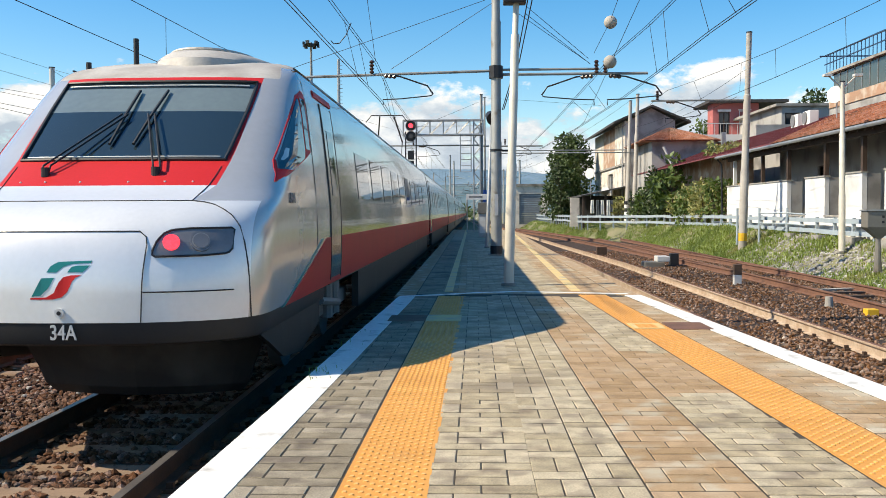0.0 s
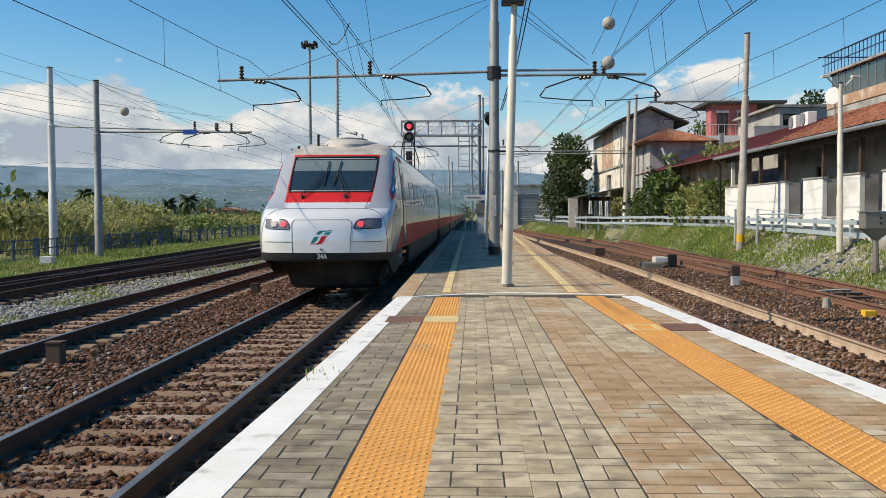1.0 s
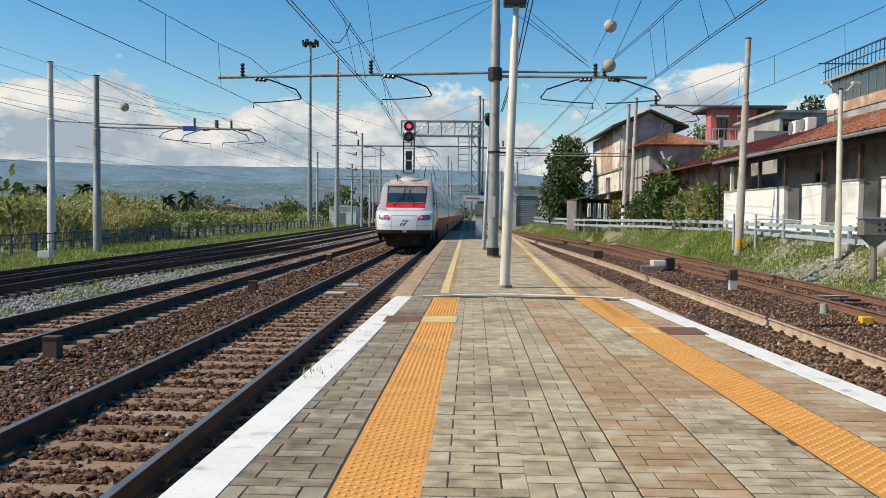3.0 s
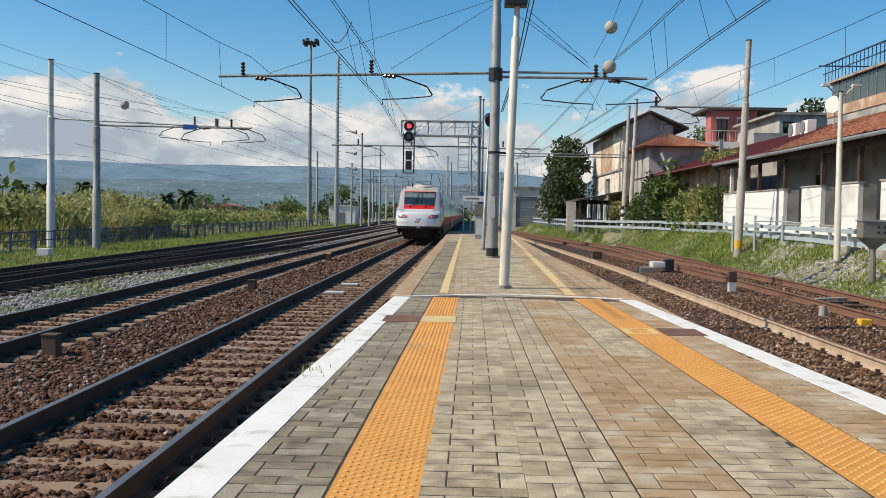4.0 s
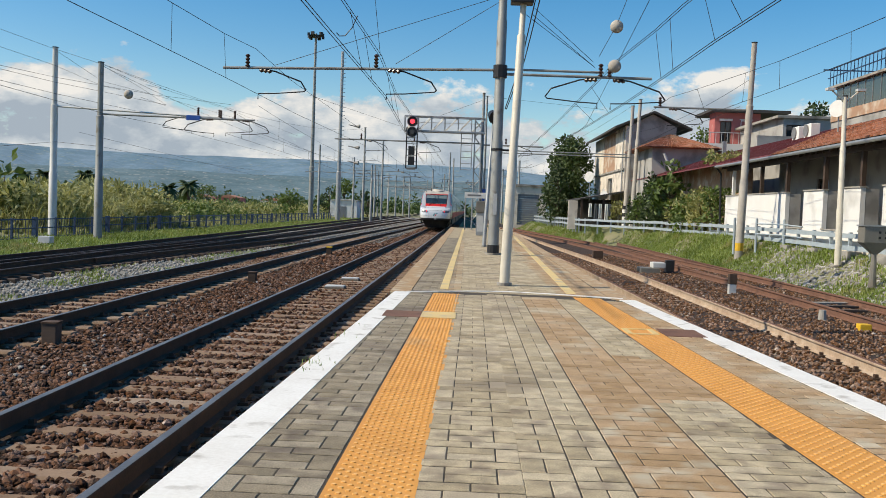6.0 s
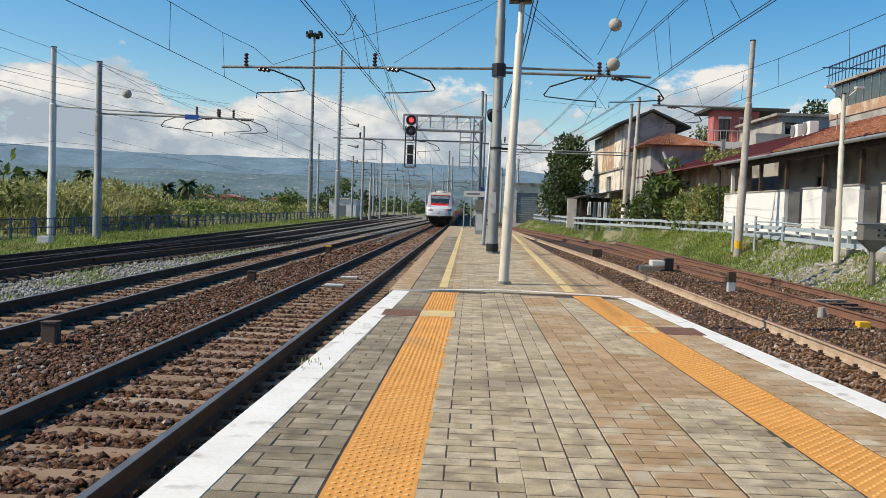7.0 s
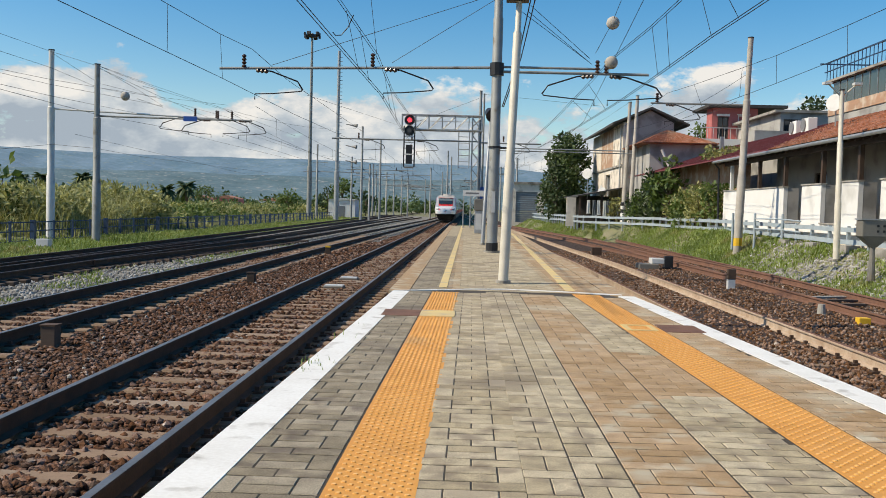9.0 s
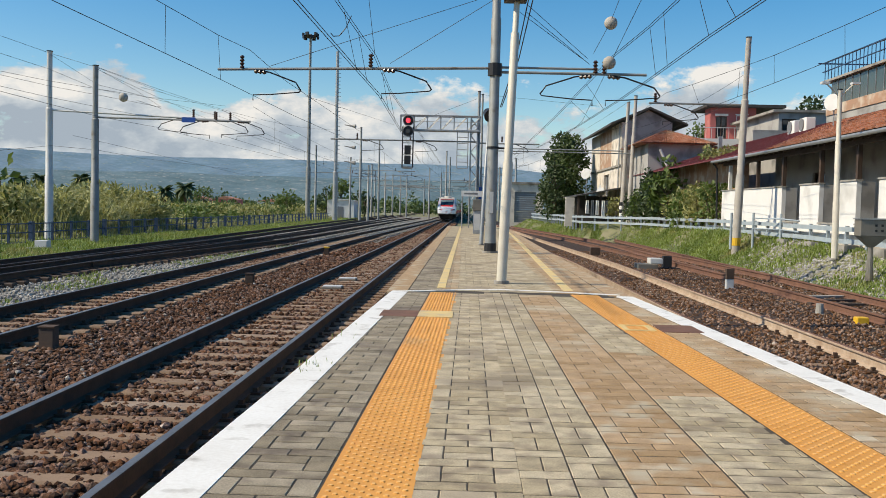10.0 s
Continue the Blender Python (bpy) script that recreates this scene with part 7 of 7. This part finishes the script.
def pale_fence():
    t = thing("guard_fence", "pale blue double rail guard fence on short posts", "fence")
    line = lambda y: pl(y, ((20, 12.05), (45, 11.95), (57, 11.75), (62, 10.5), (67, 8.15), (80, 7.7), (104, 7.5), (108, 7.4)))
    top = lambda y: pl(y, ((20, 0.9), (28, 0.93), (43, 1.0), (66, 0.92), (104, 0.9), (110, 0.85)))
    y = 20.0
    pts = []
    while y < 108:
        pts.append(y)
        y += 1.5
    pm = bpy.data.meshes.new("post")
    b = bm_box(-0.05, 0.05, -0.05, 0.05, -1.0, 0.1)
    b.to_mesh(pm)
    b.free()
    pm.materials.append(PALE_FENCE)
    for y in pts:
        share("post", pm, t, pose(line(y) + 0.05, y, top(y) - 0.03, random.gauss(0, 1), random.gauss(0, 1), 0))
    for dz in (-0.05, -0.42):
        bm = bmesh.new()
        prev = None
        for y in pts:
            x, z = line(y), top(y) + dz + random.gauss(0, 0.012)
            cur = [bm.verts.new(p) for p in ((x - 0.035, y, z - 0.075), (x, y, z - 0.075), (x, y, z + 0.075), (x - 0.035, y, z + 0.075))]
            if prev:
                for i in range(4):
                    bm.faces.new((prev[i], prev[(i + 1) % 4], cur[(i + 1) % 4], cur[i]))
            prev = cur
        bmesh.ops.recalc_face_normals(bm, faces=bm.faces[:])
        part("rail", bm, PALE_FENCE, t)
    # low plinth with concrete blocks under the nearer stretch
    part("plinth", slab("p", lambda y: line(y) + 0.25, lambda y: line(y) + 0.4, 20, 46, -0.2, 0.72, PLASTER_OLD, 10), PLASTER_OLD, t, "stained pale plinth wall")
    for k in range(7):
        part("block", bm_box(11.75, 12.2, 23 + 2.7 * k, 23.7 + 2.7 * k, -0.1, 0.4), CONCRETE, t)
    # taller frame posts round the mast
    g = thing("pipe_guard", "pale blue pipe guard round the mast foot", "guard rail")
    for x, y in ((10.5, 36.2), (11.3, 36.0), (11.9, 34.6)):
        part("post", bm_tube([(x, y, -0.1), (x, y, 1.35)], 0.05, 8), PALE_FENCE, g)
    for z in (0.75, 1.15):
        part("rail", bm_tube([(11.3, 36.0, z), (11.9, 34.6, z), (12.0, 33.0, z - 0.05)], 0.03, 6), PALE_FENCE, g)


blue_fence()
pale_fence()


# ---- trackside and platform things ----
def clutter():
    for x, y, h, m, label in ((-5.62, 12.06, 0.33, SLEEPER_WOOD, "short rusty brown post stub in the ballast"), (-5.42, 22.6, 0.3, SLEEPER_WOOD, "short rusty brown post stub in the ballast"),
                              (-5.6, 36.2, 0.35, SLEEPER_WOOD, "short brown post with a yellow top")):
        s = thing("post_stub", label, "post", "stubs between tracks", (x, y, -0.82))
        part("stub", bm_box(-0.1, 0.1, -0.09, 0.09, 0, h), m, s, bevel=0.01)
        part("cap", bm_box(-0.11, 0.11, -0.1, 0.1, h, h + (0.06 if y > 30 else 0.02)), YELLOW_BOX if y > 30 else RAIL_RUST, s)
    for x, y in ((-3.16, 21.5), (-3.13, 24.0)):
        s = thing("track_magnet", "flat pale box fixed between the rails", "track box", "boxes between the rails", (x, y, -0.74))
        part("case", bm_box(-0.24, 0.24, -0.2, 0.2, 0, 0.05), STEEL_BOX, s, bevel=0.012)
        part("lid", bm_box(-0.22, 0.22, -0.18, 0.18, 0.051, 0.075), PALE_METAL, s, "pale lid")
    s = thing("marker_post", "white marker post with a rust brown top", "marker post", "", (7.15, 24.6, -0.82))
    part("shaft", bm_box(-0.1, 0.1, -0.08, 0.08, 0, 0.34), PALE_METAL, s, bevel=0.012)
    part("cap", bm_box(-0.105, 0.105, -0.085, 0.085, 0.341, 0.62), SLEEPER_WOOD, s, bevel=0.012)
    s = thing("point_machine", "grey point machine with boxes beside the track", "point machine", "", (6.7, 32.5, -0.8))
    part("case", bm_box(-0.6, 0.1, -0.4, 0.4, 0, 0.25), STEEL_BOX, s, bevel=0.03)
    part("motor_box", bm_box(-0.15, 0.3, -0.3, 0.3, 0.251, 0.45), PALE_METAL, s, bevel=0.03)
    part("base_plate", bm_box(-0.9, 0.7, -0.6, 0.6, -0.05, -0.002), CONCRETE, s)
    part("rod", bm_tube([(0.3, 0, 0.1), (1.9, 0.2, 0.06)], 0.03, 6), IRON, s)
    s = thing("relay_box", "small dark relay box beside the points", "relay box", "relay boxes", (7.35, 33.2, -0.8))
    part("case", bm_box(-0.15, 0.15, -0.15, 0.15, 0, 0.5), BLACK, s, bevel=0.01)
    s = thing("relay_box", "small dark relay box between the tracks", "relay box", "relay boxes", (5.9, 41.5, -0.8))
    part("case", bm_box(-0.22, 0.22, -0.2, 0.2, 0, 0.42), RAIL_RUST, s, bevel=0.01)
    s = thing("yellow_box", "small yellow box lying on the gravel", "box", "", (7.5, 17.2, -0.74))
    part("case", bm_box(-0.11, 0.11, -0.1, 0.1, 0, 0.13), YELLOW_BOX, s, bevel=0.015)
    s = thing("cable_stub", "grey concrete cable stub beside the rail", "stub", "", (7.3, 18.7, -0.76))
    part("shaft", bm_tube([(0, 0, 0), (0, 0, 0.24)], [0.09, 0.07], 12), CONCRETE, s)
    # boards lying by the turnout
    for k, (x, y, a) in enumerate(((8.6, 21.5, 12), (8.9, 22.4, 20), (8.4, 20.6, 8))):
        b = thing("timber_board", "pale timber board lying between the rails", "board", "boards between the rails", (x, y, -0.72), a)
        part("board", bm_box(-0.65, 0.65, -0.1, 0.1, 0, 0.05), CONCRETE if k % 2 else SLEEPER_WOOD, b)
    # cabinet on a post
    s = thing("meter_cabinet", "steel cabinet with a funnel base on a post", "cabinet", "", (10.75, 24.3, -0.2))
    part("post", bm_tube([(0, 0, -0.2), (0, 0, 0.75)], [0.11, 0.06], 10), STEEL_BOX, s)
    f = bmesh.new()
    lo = [f.verts.new(p) for p in ((-0.07, -0.07, 0.7), (0.07, -0.07, 0.7), (0.07, 0.07, 0.7), (-0.07, 0.07, 0.7))]
    hi = [f.verts.new(p) for p in ((-0.36, -0.2, 0.98), (0.36, -0.2, 0.98), (0.36, 0.2, 0.98), (-0.36, 0.2, 0.98))]
    for i in range(4):
        f.faces.new((lo[i], lo[(i + 1) % 4], hi[(i + 1) % 4], hi[i]))
    part("funnel", f, STEEL_BOX, s)
    part("case", bm_box(-0.37, 0.37, -0.21, 0.21, 0.981, 1.42), STEEL_BOX, s, bevel=0.02)
    part("lid", bm_box(-0.4, 0.4, -0.24, 0.24, 1.421, 1.46), GALV, s)
    for k in range(4):
        part("knob", bm_box(0.0 + 0.16 * (k % 2), 0.06 + 0.16 * (k % 2), -0.225, -0.211, 1.1 + 0.14 * (k // 2), 1.16 + 0.14 * (k // 2)), IRON, s)
    s = thing("equipment_box", "pale concrete base with a box beside the track", "base", "", (-17.3, 36.5, -0.88))
    part("slab", bm_box(-0.7, 0.7, -0.6, 0.6, 0, 0.12), CONCRETE, s)
    part("case", bm_box(-0.25, 0.25, -0.2, 0.2, 0.121, 0.42), PALE_METAL, s, bevel=0.02)
    # far end of the platform
    s = thing("platform_sign", "long white platform sign on posts", "sign", "", (0.3, 57.0, 0))
    part("board", bm_box(-0.68, 0.68, -0.03, 0.03, 2.02, 2.38), PLASTER, s)
    part("lettering", bm_box(-0.5, 0.35, -0.036, -0.031, 2.15, 2.25), T_GREY, s, "small dark lettering")
    for x in (-0.62, 0.62):
        part("post", bm_tube([(x, 0.06, 0), (x, 0.06, 2.38)], 0.04, 8), GALV, s)
    s = thing("grey_cabinet", "tall grey cabinet on the platform", "cabinet", "", (0.52, 45.5, 0))
    part("case", bm_box(-0.2, 0.2, -0.18, 0.18, 0, 1.15), GALV, s, bevel=0.02)
    part("head", bm_box(-0.24, 0.24, -0.22, 0.22, 1.151, 1.72), STEEL_BOX, s, "grey upper box", bevel=0.03)
    part("door", bm_box(-0.15, 0.15, -0.19, -0.181, 0.2, 1.0), PALE_METAL, s)
    # huts and houses in the fields
    for x, y, w, d, h, m, label in ((-20.7, 150, 4.4, 5, 3.0, PLASTER, "small white hut beside the tracks"), (-88, 330, 9, 9, 3.4, PINK, "low red farm building in the fields"), (-98, 330, 8, 8, 3.2, PLASTER_GREY, "low grey farm building in the fields"),
                                    (-72, 330, 8, 8, 2.8, PLASTER, "low white farm building in the fields")):
        s = thing("field_hut", label, "hut", "huts in the fields", (x, y, -0.9))
        part("wall", bm_box(-w / 2, w / 2, -d / 2, d / 2, -0.1, h), m, s)
        part("roof", prism([(-w / 2 - 0.2, h + 0.01), (w / 2 + 0.2, h + 0.01), (0, h + (0.25 if y < 200 else 1.1))], -d / 2 - 0.2, d / 2 + 0.2), PALE_METAL if y < 200 else ROOF_TILE, s)
        part("door", bm_box(-0.5, 0.5, -d / 2 - 0.03, -d / 2 - 0.001, 0, 2.0), SHUTTER, s)
    # rubble on the bank
    def rubble(rnd):
        y = near_y(rnd, 19, 36)
        x = rnd.uniform(10.0, 12.0)
        return x, y, surf_z(x, y) - 0.03
    scatter_stones("rubble", "grey broken stones on the grassy bank", GRAVEL, 3000, rubble, 0.075, 31)

    def verge(rnd):
        y = near_y(rnd, 14, 60)
        off = rnd.uniform(0.8, 1.9)
        x = rail_side(y) + off
        return x, y, max(surf_z(x, y) - 0.01, -0.745 if off < 1.1 else -0.84)
    scatter_stones("gravel_stones", "pale gravel along the side track", GRAVEL, 7500, verge, 0.042, 32)

    def mixed(rnd):
        y = near_y(rnd, 14, 60)
        return rnd.uniform(RIGHT1(y) + 0.95, RIGHT2(y) + 0.9), y, -0.79
    scatter_stones("gravel_stones", "pale stones strewn over the brown ballast", GRAVEL, 4500, mixed, 0.034, 33)

    def strays(rnd):
        y = near_y(rnd, 3.5, 25)
        return rnd.uniform(-8.2, -1.7), y, -0.76
    scatter_stones("gravel_stones", "odd pale stones among the brown ballast", GRAVEL, 420, strays, 0.03, 34)


clutter()


def cross_line():
    bm = bmesh.new()
    pts = [(-1.07, 13.36), (-0.5, 13.62), (0.1, 13.95), (0.66, 14.1), (1.1, 14.02), (1.53, 13.92), (2.35, 13.68)]
    rows = [[bm.verts.new((x, y + d, 0.007)) for d in (-0.05, 0.06)] + [bm.verts.new((x, y + d, -0.008)) for d in (0.06, -0.05)] for x, y in pts]
    for a, b in zip(rows, rows[1:]):
        for i in range(4):
            bm.faces.new((a[i], a[(i + 1) % 4], b[(i + 1) % 4], b[i]))
    bmesh.ops.recalc_face_normals(bm, faces=bm.faces[:])
    part("painted_line", bm, WHITE_PAINT, platform, "white painted line across the paving")
    for f, w in ((lambda y: -0.43 - 0.0005 * (y - 14), 0.13), (lambda y: pl(y, ((14, 1.55), (46, 2.2), (64, 2.3))), 0.15)):
        part("painted_line", slab("y", f, lambda y, f=f, w=w: f(y) + w, 14.15, 63, -0.01, 0.006, YELLOW, 16), YELLOW, platform, "worn yellow painted line")
    for x0, x1, y0, y1, m, label in ((-0.97, -0.535, 10.3, 10.9, RAIL_RED, "rusty access plate"), (2.12, 2.55, 9.55, 10.15, RAIL_RED, "rusty access plate")):
        part("access_plate", bm_box(x0, x1, y0, y1, -0.02, 0.006), m, platform, label)
    part("access_plate", bm_box(-0.53, -0.125, 10.3, 10.9, -0.02, 0.009), YELLOW, platform, "worn yellow plate in the tactile strip")
    frame_bm = bmesh.new()
    for a in ((1.72, 2.06, 9.6, 9.66), (1.72, 2.06, 10.0, 10.06), (1.72, 1.78, 9.66, 10.0), (2.0, 2.06, 9.66, 10.0)):
        box(frame_bm, *a, -0.01, 0.009)
    part("plate_frame", frame_bm, YELLOW, platform, "worn yellow frame in the tactile strip")


cross_line()

make_tracks()
tactile("tactile_strip", tact_left, -4.2, 13.4, "orange tactile strip with worn domes")
tactile("tactile_strip", tact_right, -4.2, 13.6, "orange tactile strip with worn domes")
lay_paving()
motions()
